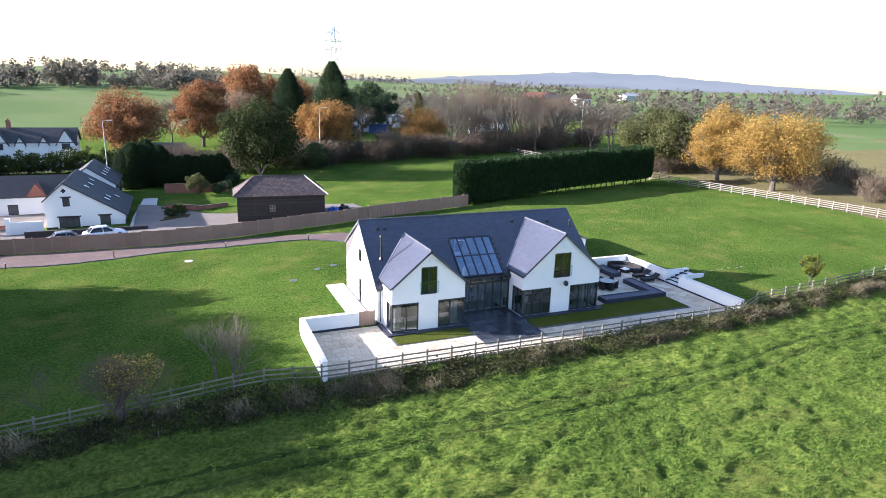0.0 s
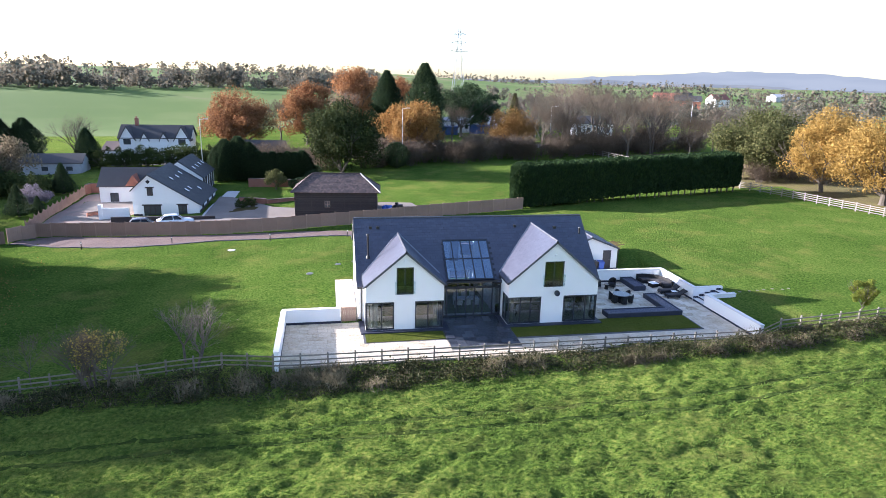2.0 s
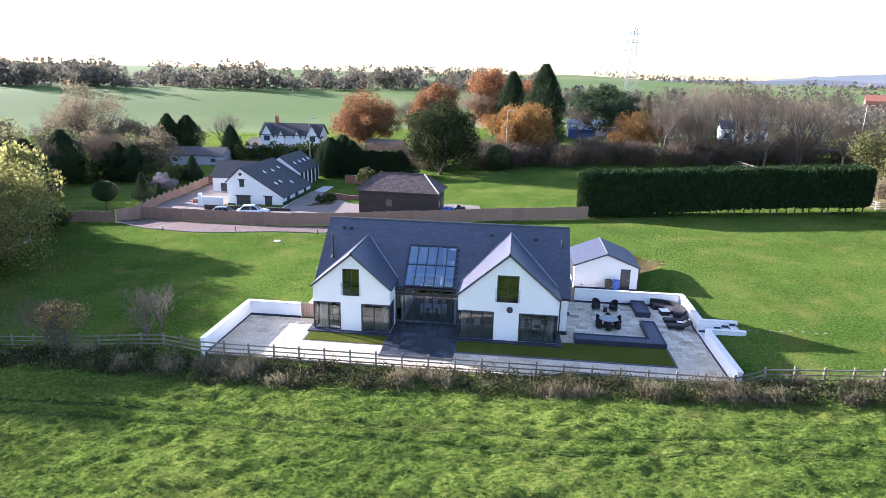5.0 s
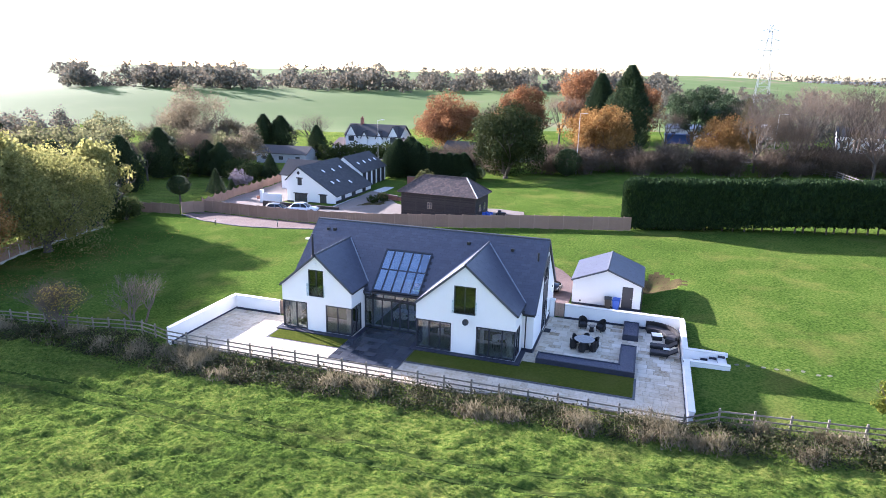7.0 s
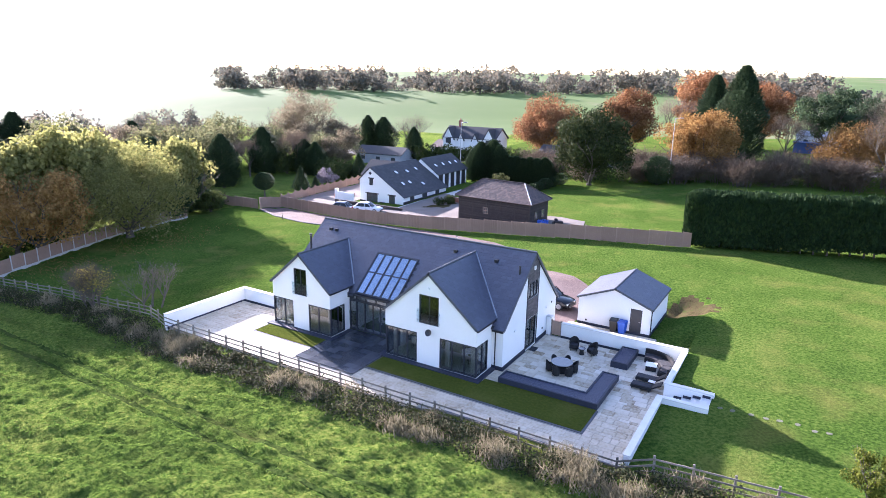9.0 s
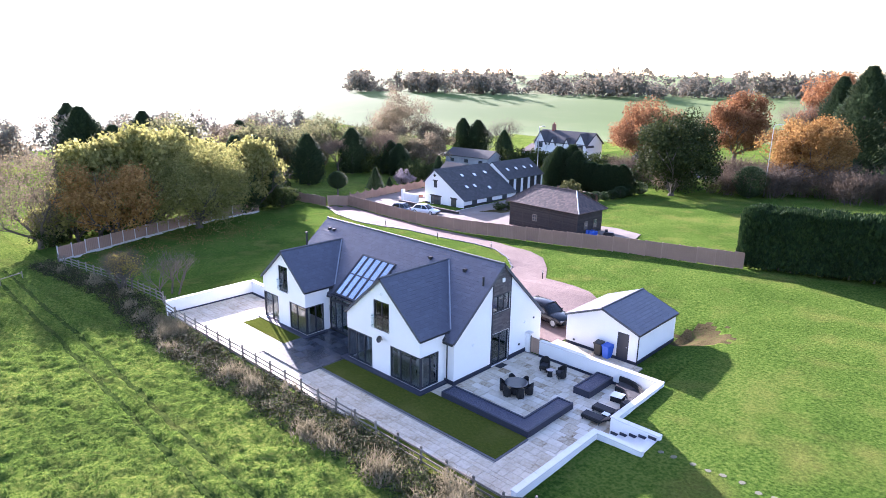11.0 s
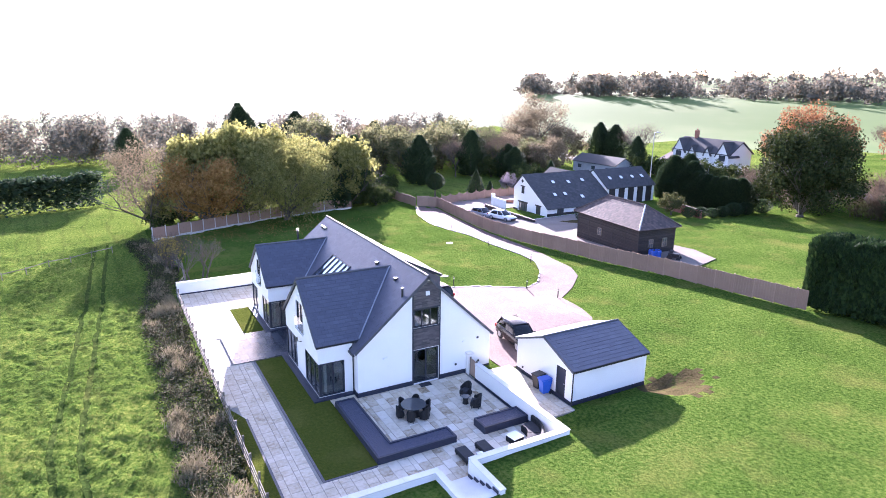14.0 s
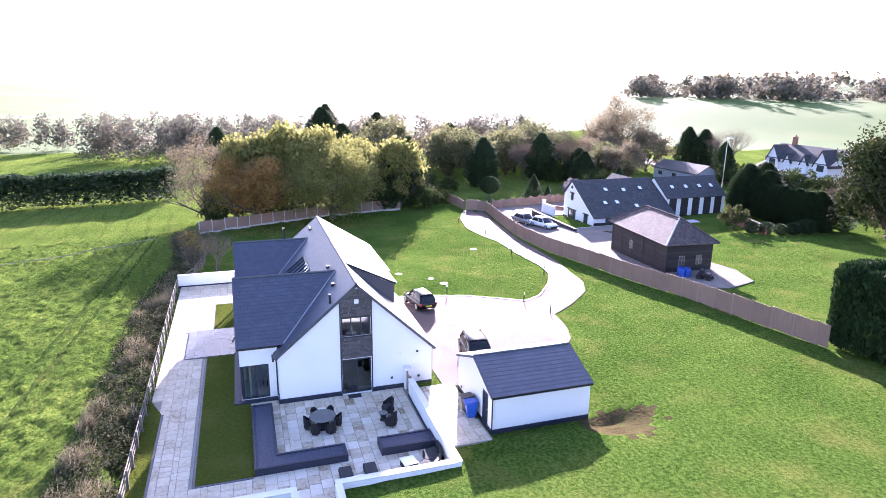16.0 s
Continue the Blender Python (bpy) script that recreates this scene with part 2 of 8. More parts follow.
M["twig"] = material("twig", [(0.25, (0.10, 0.07, 0.055)), (0.7, (0.2, 0.15, 0.12))], 3, 25, 0.95, 0, island=0.4)
M["rattan"] = material("black_rattan", [(0.3, (0.010, 0.010, 0.011)), (0.7, (0.028, 0.027, 0.026))], 20, 90, 0.65, 0.5, spec=0.25, world_space=False)
M["cushion"] = material("dark_cushion", [(0.3, (0.02, 0.02, 0.023)), (0.7, (0.045, 0.045, 0.05))], 6, 60, 0.9, 0.2, world_space=False)
M["tabletop"] = material("frosted_table_glass", [(0.3, (0.05, 0.055, 0.06)), (0.7, (0.08, 0.085, 0.09))], 3, 40, 0.08, 0, spec=0.9)
M["black"] = material("black_metal", [(0.3, (0.012, 0.012, 0.013)), (0.7, (0.025, 0.025, 0.027))], 8, 60, 0.4, 0.05)
M["steel"] = material("galvanised_steel", [(0.3, (0.36, 0.37, 0.38)), (0.7, (0.5, 0.51, 0.52))], 4, 40, 0.45, 0.05, metal=0.7)
M["bin_blue"] = material("blue_plastic", [(0.3, (0.012, 0.07, 0.36)), (0.7, (0.02, 0.1, 0.46))], 4, 40, 0.45, 0.05)
M["bin_black"] = material("black_plastic", [(0.3, (0.012, 0.012, 0.013)), (0.7, (0.022, 0.022, 0.022))], 4, 40, 0.5, 0.05)
M["car_black"] = material("black_car_paint", [(0.3, (0.006, 0.006, 0.007)), (0.7, (0.01, 0.01, 0.012))], 3, 50, 0.2, 0, spec=0.5, world_space=False)
M["car_white"] = material("white_car_paint", [(0.3, (0.68, 0.69, 0.7)), (0.7, (0.76, 0.77, 0.78))], 3, 50, 0.2, 0, spec=0.7, world_space=False)
M["car_grey"] = material("grey_car_paint", [(0.3, (0.16, 0.17, 0.19)), (0.7, (0.2, 0.21, 0.23))], 3, 50, 0.2, 0, spec=0.7, world_space=False)
M["car_glass"] = material("tinted_car_glass", [(0.3, (0.006, 0.007, 0.008)), (0.7, (0.01, 0.011, 0.012))], 3, 40, 0.06, 0, spec=0.5, world_space=False)
M["tyre"] = material("tyre_rubber", [(0.3, (0.012, 0.012, 0.012)), (0.7, (0.025, 0.025, 0.025))], 8, 60, 0.8, 0.1)
M["lamp_red"] = material("red_lens", [(0.3, (0.3, 0.01, 0.01)), (0.7, (0.4, 0.015, 0.015))], 8, 60, 0.2, 0)
M["plate"] = material("yellow_plate", [(0.3, (0.6, 0.48, 0.05)), (0.7, (0.66, 0.52, 0.06))], 8, 60, 0.4, 0)
M["floor"] = material("pale_floor_tile", [(0.3, (0.55, 0.53, 0.5)), (0.7, (0.64, 0.62, 0.59))], 1, 20, 0.3, 0.02)
M["inner"] = material("inner_plaster", [(0.3, (0.8, 0.8, 0.79)), (0.7, (0.86, 0.86, 0.85))], 1, 20, 0.9, 0.02)
M["curtain"] = material("cream_curtain", [(0.3, (0.6, 0.57, 0.5)), (0.7, (0.72, 0.69, 0.62))], 6, 40, 0.9, 0.3, stretch=(3, 3, 0.1))
M["white_paint"] = material("white_paint", [(0.3, (0.74, 0.74, 0.73)), (0.7, (0.82, 0.82, 0.81))], 2, 40, 0.5, 0.05)
M["grey_panel"] = material("grey_panel", [(0.3, (0.3, 0.31, 0.33)), (0.7, (0.42, 0.43, 0.45))], 1, 20, 0.7, 0.1)
M["blue_panel"] = material("blue_panel", [(0.3, (0.03, 0.07, 0.2)), (0.7, (0.05, 0.1, 0.27))], 1, 20, 0.6, 0.1)
M["glass"] = glass("window_glass", clear=0.74, gloss=0.08)
M["glass_dark"] = glass("dark_window_glass", clear=0.6, gloss=0.1)
M["glass_guard"] = glass("guard_glass", clear=0.98, gloss=0.03)
# blue tint adds the sky's blue to what the roof panes mirror
M["glass_roof"] = glass("roof_glass", (0.8, 0.9, 1.0), clear=0.97, gloss=0.22)
M["oak_green"] = leafy("oak_leaf_green", (0.022, 0.036, 0.013), (0.045, 0.064, 0.02), (0.09, 0.10, 0.03))
M["dark_oak"] = leafy("dark_oak_leaf", (0.016, 0.026, 0.010), (0.032, 0.045, 0.015), (0.075, 0.078, 0.024), through=0.2)
M["olive"] = leafy("olive_leaf", (0.042, 0.05, 0.018), (0.085, 0.092, 0.034), (0.16, 0.155, 0.066))
M["rust"] = leafy("rust_leaf", (0.13, 0.062, 0.030), (0.25, 0.122, 0.055), (0.38, 0.2, 0.095), through=0.4)
M["orange"] = leafy("orange_leaf", (0.15, 0.078, 0.026), (0.28, 0.155, 0.05), (0.4, 0.245, 0.09), through=0.4)
M["yellow"] = leafy("yellow_leaf", (0.19, 0.12, 0.035), (0.34, 0.22, 0.062), (0.5, 0.36, 0.12), through=0.45)
M["willow"] = leafy("willow_leaf", (0.12, 0.13, 0.045), (0.24, 0.235, 0.075), (0.38, 0.35, 0.13), through=0.6)
M["conifer"] = leafy("conifer_needle", (0.022, 0.040, 0.022), (0.042, 0.068, 0.034), (0.075, 0.11, 0.05), through=0.35)
M["hedge"] = leafy("hedge_leaf", (0.012, 0.026, 0.012), (0.022, 0.044, 0.016), (0.05, 0.085, 0.022), through=0.2)
M["gold_conifer"] = leafy("gold_conifer_needle", (0.06, 0.085, 0.014), (0.12, 0.14, 0.022), (0.2, 0.2, 0.035))
M["brown"] = leafy("brown_winter_twig", (0.07, 0.055, 0.04), (0.12, 0.092, 0.066), (0.2, 0.155, 0.112), through=0.25)
M["ash"] = leafy("faded_ash_leaf", (0.10, 0.085, 0.055), (0.17, 0.14, 0.09), (0.26, 0.21, 0.135), through=0.5)
M["wood_leaf"] = leafy("dull_woodland_leaf", (0.07, 0.085, 0.042), (0.13, 0.135, 0.065), (0.21, 0.195, 0.095), through=0.6)
M["thin_yellow"] = leafy("sparse_yellow_leaf", (0.22, 0.17, 0.045), (0.42, 0.32, 0.07), (0.62, 0.48, 0.11), through=0.5)
M["bramble"] = leafy("bramble_leaf", (0.018, 0.03, 0.01), (0.045, 0.05, 0.02), (0.10, 0.075, 0.04), through=0.2)
M["straw"] = leafy("dry_grass", (0.09, 0.08, 0.045), (0.20, 0.17, 0.105), (0.36, 0.31, 0.2), through=0.3)
M["blade"] = leafy("grass_blade", (0.055, 0.11, 0.018), (0.098, 0.165, 0.03), (0.175, 0.225, 0.055), through=0.5)
M["lavender"] = leafy("grey_shrub_leaf", (0.13, 0.11, 0.13), (0.22, 0.19, 0.21), (0.32, 0.28, 0.3))
# pale greyed tones and strong translucency put the haze of distance into these leaves
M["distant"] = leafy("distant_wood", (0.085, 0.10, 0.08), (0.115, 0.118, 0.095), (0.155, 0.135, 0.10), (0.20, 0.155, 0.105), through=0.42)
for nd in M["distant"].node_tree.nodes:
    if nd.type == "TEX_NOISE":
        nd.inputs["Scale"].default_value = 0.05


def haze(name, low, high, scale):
    """A far plain backdrop, its haze put into colour that glows as evenly as misty distance does."""
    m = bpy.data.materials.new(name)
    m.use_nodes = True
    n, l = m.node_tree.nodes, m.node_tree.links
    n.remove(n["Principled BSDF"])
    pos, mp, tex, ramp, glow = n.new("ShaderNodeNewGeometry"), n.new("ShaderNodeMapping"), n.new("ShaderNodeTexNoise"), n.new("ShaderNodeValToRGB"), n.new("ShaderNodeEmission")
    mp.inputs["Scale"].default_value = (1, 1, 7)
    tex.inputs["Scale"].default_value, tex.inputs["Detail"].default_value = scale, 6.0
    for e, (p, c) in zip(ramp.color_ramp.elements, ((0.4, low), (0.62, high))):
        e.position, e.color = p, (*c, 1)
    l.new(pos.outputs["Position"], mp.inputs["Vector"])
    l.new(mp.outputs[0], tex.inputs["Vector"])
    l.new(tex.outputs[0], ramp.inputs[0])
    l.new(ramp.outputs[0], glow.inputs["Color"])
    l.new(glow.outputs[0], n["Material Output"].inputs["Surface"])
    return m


M["hills"] = haze("distant_hills_haze", (0.108, 0.126, 0.146), (0.120, 0.138, 0.156), 0.003)
M["near_hills"] = haze("nearer_hills_haze", (0.082, 0.097, 0.113), (0.112, 0.122, 0.130), 0.006)

# ---- helpers for building ----


def thing(name, label, category, group="", kind="", place=None):
    ob = new(name)
    ob.empty_display_size = 0.2
    if place is not None:
        ob.matrix_basis = place
    return tagged(ob, label, category, group, kind)


def world_of(ob):
    m = ob.matrix_basis.copy()
    return m if ob.parent is None else world_of(ob.parent) @ ob.matrix_parent_inverse @ m


def mesh_of(name, bm, mat, smooth=False):
    me = bpy.data.meshes.new(name)
    bm.to_mesh(me)
    bm.free()
    me.materials.append(mat)
    if smooth:
        for p in me.polygons:
            p.use_smooth = True
    return me


def part(name, bm, mat, parent=None, label="", kind="", smooth=False, here=False):
    """One mesh object under a parent. here: the mesh is given in world places, and stays there."""
    me = bm if isinstance(bm, bpy.types.Mesh) else mesh_of(name, bm, mat, smooth)
    ob = new(name, me)
    if parent is not None:
        ob.parent = parent
        if here:
            ob.matrix_parent_inverse = world_of(parent).inverted()
    return tagged(ob, label, "", "", kind)


def box(bm, x0, x1, y0, y1, z0, z1, m=None, bevel=0.0):
    vs = [bm.verts.new((x, y, z)) for x in (x0, x1) for y in (y0, y1) for z in (z0, z1)]
    fs = [bm.faces.new([vs[i] for i in f]) for f in ((0, 1, 3, 2), (4, 6, 7, 5), (0, 4, 5, 1), (2, 3, 7, 6), (0, 2, 6, 4), (1, 5, 7, 3))]
    if bevel:
        es = list({e for f in fs for e in f.edges})
        r = bmesh.ops.bevel(bm, geom=es, offset=bevel, segments=1, affect="EDGES")
        vs = list({v for f in r["faces"] for v in f.verts} | {v for v in vs if v.is_valid})
    if m is not None:
        bmesh.ops.transform(bm, matrix=m, verts=[v for v in vs if v.is_valid])
    return bm


def pieces(name, parent, mat, label, *list_of, here=True):
    """One part for each box."""
    for b6 in list_of:
        part(name, box(bmesh.new(), *b6), M[mat], parent, label, here=here)


def boxes(*list_of):
    bm = bmesh.new()
    for b6 in list_of:
        box(bm, *b6)
    return bm


def prism(bm, outline, z0, z1):
    """A flat outline of (x, y) raised from z0 to z1."""
    lo = [bm.verts.new((x, y, z0)) for x, y in outline]
    hi = [bm.verts.new((x, y, z1)) for x, y in outline]
    bm.faces.new(hi)
    bm.faces.new(lo[::-1])
    for i in range(len(lo)):
        j = (i + 1) % len(lo)
        bm.faces.new((lo[i], lo[j], hi[j], hi[i]))
    return bm


def slab(bm, pts, thick):
    """A plane polygon, thickened downwards along its normal."""
    pts = [Vector(p) for p in pts]
    n = (pts[1] - pts[0]).cross(pts[2] - pts[0]).normalized()
    if n.z < 0:
        n = -n
    up = [bm.verts.new(p) for p in pts]
    dn = [bm.verts.new(p - n * thick) for p in pts]
    bm.faces.new(up)
    bm.faces.new(dn[::-1])
    for i in range(len(pts)):
        j = (i + 1) % len(pts)
        bm.faces.new((up[i], dn[i], dn[j], up[j]))
    bmesh.ops.recalc_face_normals(bm, faces=bm.faces)
    return bm


def tube(bm, p, q, r0, r1, sides=6):
    """A tapered round bar from p to q."""
    p, q = Vector(p), Vector(q)
    d = (q - p)
    if d.length < 1e-5:
        return bm
    u = d.orthogonal().normalized()
    v = d.normalized().cross(u)
    ring = []
    for c, r in ((p, r0), (q, r1)):
        ring.append([bm.verts.new(c + r * (math.cos(6.2832 * i / sides) * u + math.sin(6.2832 * i / sides) * v)) for i in range(sides)])
    for i in range(sides):
        j = (i + 1) % sides
        bm.faces.new((ring[0][i], ring[0][j], ring[1][j], ring[1][i]))
    bm.faces.new(ring[0][::-1])
    bm.faces.new(ring[1])
    return bm


def lathe(bm, profile, sides=16, centre=(0, 0), cap=True):
    """A turned form from (radius, z) pairs."""
    rings = [[bm.verts.new((centre[0] + r * math.cos(6.2832 * i / sides), centre[1] + r * math.sin(6.2832 * i / sides), z)) for i in range(sides)] for r, z in profile]
    for a1, b1 in zip(rings, rings[1:]):
        for i in range(sides):
            j = (i + 1) % sides
            bm.faces.new((a1[i], a1[j], b1[j], b1[i]))
    if cap:
        bm.faces.new(rings[0][::-1])
        bm.faces.new(rings[-1])
    return bm


def from_lists(name, verts, faces, mat, smooth=False):
    me = bpy.data.meshes.new(name)
    me.from_pydata(verts, [], faces)
    me.materials.append(mat)
    if smooth:
        me.polygons.foreach_set("use_smooth", [True] * len(me.polygons))
    return me


def sstep(a, b, v):
    u = min(max((v - a) / (b - a), 0.0), 1.0)
    return u * u * (3 - 2 * u)

# ---- ground ----


def natural(x, y):
    xc = 60 * math.tanh(x / 60) if x < 0 else 150 * math.tanh(x / 150)
    return -2.07 + 0.041 * xc + 0.019 * min(max(y, -20), 170)


def ground_z(x, y):
    """The lie of the land: a gentle slope, levelled round the house and forecourt, with far hills."""
    n = natural(x, y)
    w = sstep(-7.0, 6.4, x) * (1 - sstep(42.6, 42.7, x)) * sstep(37.2, 38.9, y) * (1 - sstep(56.5, 60, y))
    d = sstep(0, 13, x) * (1 - sstep(39.6, 41.5, x)) * sstep(50, 52, y) * (1 - sstep(64, 68, y))
    low = (-0.38 if y < 54.6 else -0.08) if x > 31.5 else -0.38 + 0.3 * sstep(46.4, 47.2, y)
    h = n * (1 - max(w, d)) + low * max(w, d)
    bowl = math.hypot((x - 41.2) / 1.8, (y - 64.6) / 2.6)
    h -= 0.55 * (1 - sstep(0.35, 1.1, bowl)) if x > 39.6 else 0
    if 42.4 < x < 45.3 and 46.5 < y < 48.6:
        return -0.5
    h -= 0.45 * math.exp(-((x - 20.5) / 6) ** 2 - ((y - 69.5) / 4.5) ** 2)
    far = math.hypot(x - 20, y - 50)
    if far > 190:
        ang = math.degrees(math.atan2(y - 50, x - 20))
        rise = sstep(66, 102, ang) * (1 - sstep(140, 180, ang))
        up = 13 * sstep(185, 340, far) + 8 * sstep(330, 620, far) + 5 * sstep(600, 1100, far)
        roll = noise.noise((x * 0.0013, y * 0.0013, 0.3)) * 16 + noise.noise((x * 0.004, y * 0.004, 4.1)) * 4
        h += rise * up + sstep(250, 1200, far) * roll + (1 - rise) * 10 * sstep(600, 1600, far)
    elif (y < 38 or x < -24) and far < 110:
        h += 0.15 * noise.noise((x * 0.8, y * 1.1, 0)) + 0.08 * noise.noise((x * 2.1, y * 2.6, 7)) + 0.12 * noise.noise((x * 0.15, y * 0.5, 3))
    elif far < 110 and max(w, d) < 0.9:
        h += (1 - max(w, d)) * (0.05 * noise.noise((x * 0.5, y * 0.5, 0)) + 0.025 * noise.noise((x * 1.9, y * 1.9, 7)))
    return h


def axis_steps(lo, hi, step, ends, extra=()):
    v = [lo + i * step for i in range(int(round((hi - lo) / step)) + 1)]
    g, p = step, hi
    while p < ends[1]:
        g *= 1.16
        p += g
        v.append(p)
    g, p = step, lo
    while p > ends[0]:
        g *= 1.16
        p -= g
        v.append(p)
    return sorted(set(v) | set(extra))


FIELD_EDGE = [(-60, 36.5), (-24, 38.8), (-11.3, 40.3), (-5.7, 40.6), (3.6, 39.8), (6.5, 38.55), (43, 38.9), (56, 39.6), (95, 41)]


def edge_y(x):
    for (x0, y0), (x1, y1) in zip(FIELD_EDGE, FIELD_EDGE[1:]):
        if x0 <= x <= x1:
            return y0 + (y1 - y0) * (x - x0) / (x1 - x0)
    return 38.0


xs = axis_steps(-36, 64, 0.5, (-3200, 3600), (42.35, 42.45, 42.6, 42.68, 42.8, 45.25, 45.35))
ys = axis_steps(2, 92, 0.5, (-700, 3800), (46.45, 46.55, 48.55, 48.65, 54.55, 54.65))
verts = [(x, y, ground_z(x, y)) for y in ys for x in xs]
nx = len(xs)
faces, kinds = [], []
for j in range(len(ys) - 1):
    for i in range(nx - 1):
        faces.append((j * nx + i, j * nx + i + 1, (j + 1) * nx + i + 1, (j + 1) * nx + i))
        x, y = (xs[i] + xs[i + 1]) / 2, (ys[j] + ys[j + 1]) / 2
        if math.hypot(x - 20, y - 50) > 190 + 60 * noise.noise((x * 0.02, y * 0.02, 6)):
            kinds.append(2)
        elif math.hypot((x - 41.3) / 1.9, (y - 64.8) / 2.2) < 1 - 0.5 * noise.noise((x, y, 0)):
            kinds.append(3)
        elif y > edge_y(x) and -33 < x < 87 + 0.0 * y and (x < 77 or y < 92):
            kinds.append(1)
        elif x > 77 and 30 < y < 135:
            kinds.append(4)
        else:
            kinds.append(0)
me = from_lists("ground", verts, faces, M["field"], True)
for k in ("lawn", "far", "earth", "rough"):
    me.materials.append(M[k])
me.polygons.foreach_set("material_index", kinds)
ground = tagged(new("ground", me), "sloping green pasture and mown lawn reaching far fields", "ground", kind="structure")


def drape(outline, lift, step=1.0):
    """A sheet over the ground inside an outline of (x, y), as verts and faces."""
    bm = bmesh.new()
    bm.faces.new([bm.verts.new((x, y, 0)) for x, y in outline])
    lo = [min(p[k] for p in outline) for k in (0, 1)]
    hi = [max(p[k] for p in outline) for k in (0, 1)]
    for k in (0, 1):
        c = lo[k] + step
        while c < hi[k]:
            co, no = [0, 0, 0], [0, 0, 0]
            co[k], no[k] = c, 1
            bmesh.ops.bisect_plane(bm, geom=bm.verts[:] + bm.edges[:] + bm.faces[:], plane_co=co, plane_no=no)
            c += step
    for v in bm.verts:
        v.co.z = ground_z(v.co.x, v.co.y) + lift
    ext = bmesh.ops.extrude_face_region(bm, geom=bm.faces[:])
    for v in ext["geom"]:
        if isinstance(v, bmesh.types.BMVert):
            v.co.z -= 0.25
    bmesh.ops.recalc_face_normals(bm, faces=bm.faces)
    return bm


# block-paved drive and forecourt
drive_mat = material("block_paving", [(0.2, (0.125, 0.087, 0.077)), (0.5, (0.168, 0.122, 0.11)), (0.8, (0.22, 0.166, 0.152))], 0.5, 12, 0.85, 0.2, spec=0.12, dist=0.01)
nt = drive_mat.node_tree
brick_tex = nt.nodes.new("ShaderNodeTexBrick")
brick_tex.inputs["Scale"].default_value = 2.4
brick_tex.inputs["Color1"].default_value, brick_tex.inputs["Color2"].default_value, brick_tex.inputs["Mortar"].default_value = (1, 1, 1, 1), (0.82, 0.8, 0.8, 1), (0.45, 0.42, 0.4, 1)
brick_tex.inputs["Mortar Size"].default_value = 0.012
nt.links.new(nt.nodes.new("ShaderNodeNewGeometry").outputs["Position"], brick_tex.inputs["Vector"])
mul = nt.nodes.new("ShaderNodeMix")
mul.data_type, mul.blend_type = "RGBA", "MULTIPLY"
mul.inputs[0].default_value = 0.8
pb = nt.nodes["Principled BSDF"]
nt.links.new(pb.inputs["Base Color"].links[0].from_socket, mul.inputs[6])
nt.links.new(brick_tex.outputs[0], mul.inputs[7])
nt.links.new(mul.outputs[2], pb.inputs["Base Color"])

DRIVE = [(-27.4, 79.9), (-20.7, 77.0), (-13.5, 75.4), (-8.8, 75.5), (-3.4, 76.1), (3, 75.6), (9, 75.6), (12.6, 75.0), (15.6, 73.4), (18.1, 71.2), (18.9, 69.3), (17.8, 67.3), (16.9, 65.0), (16.4, 62.5), (15.8, 60), (15.4, 56.8),
         (33.35, 56.8), (33.35, 64.2), (31.6, 66.4), (29.4, 68.2), (26.9, 69.2), (23.3, 70.0), (21.5, 72.8), (19.2, 75.4), (16.6, 76.7), (8, 78.2), (-4.4, 79.1), (-18, 81.2), (-26, 82.7)]
drive = tagged(part("driveway", drape(DRIVE, 0.05), drive_mat), "pinkish red block-paved driveway curving to a forecourt", "driveway", kind="structure")
kerb = bmesh.new()
for (x0, y0), (x1, y1) in zip(DRIVE[0:15], DRIVE[1:16]):
    n = max(1, int(math.hypot(x1 - x0, y1 - y0)))
    for i in range(n):
        a0 = [x0 + (x1 - x0) * i / n, y0 + (y1 - y0) * i / n]
        a1 = [x0 + (x1 - x0) * (i + 1) / n, y0 + (y1 - y0) * (i + 1) / n]
        mid = ((a0[0] + a1[0]) / 2, (a0[1] + a1[1]) / 2)
        m = Matrix.Translation((*mid, ground_z(*mid))) @ Matrix.Rotation(math.atan2(a1[1] - a0[1], a1[0] - a0[0]), 4, "Z")
        h = math.hypot(a1[0] - a0[0], a1[1] - a0[1]) / 2 + 0.03
        box(kerb, -h, h, -0.08, 0.08, -0.2, 0.085, m)
part("kerb", kerb, M["sett"], drive, "dark sett edging")

# ---- the house ----
HX0, HX1, RY, RZ = 12.3, 32.15, 51.41, 7.13
KF, KR = 0.85, 0.94
FY, BY = 46.55, 56.3


def front_z(y):
    return RZ - KF * (RY - y)


house = thing("house", "white rendered house with slate roofs, two front gables and grey glazing", "house", place=pose(22.2, 50, 0))


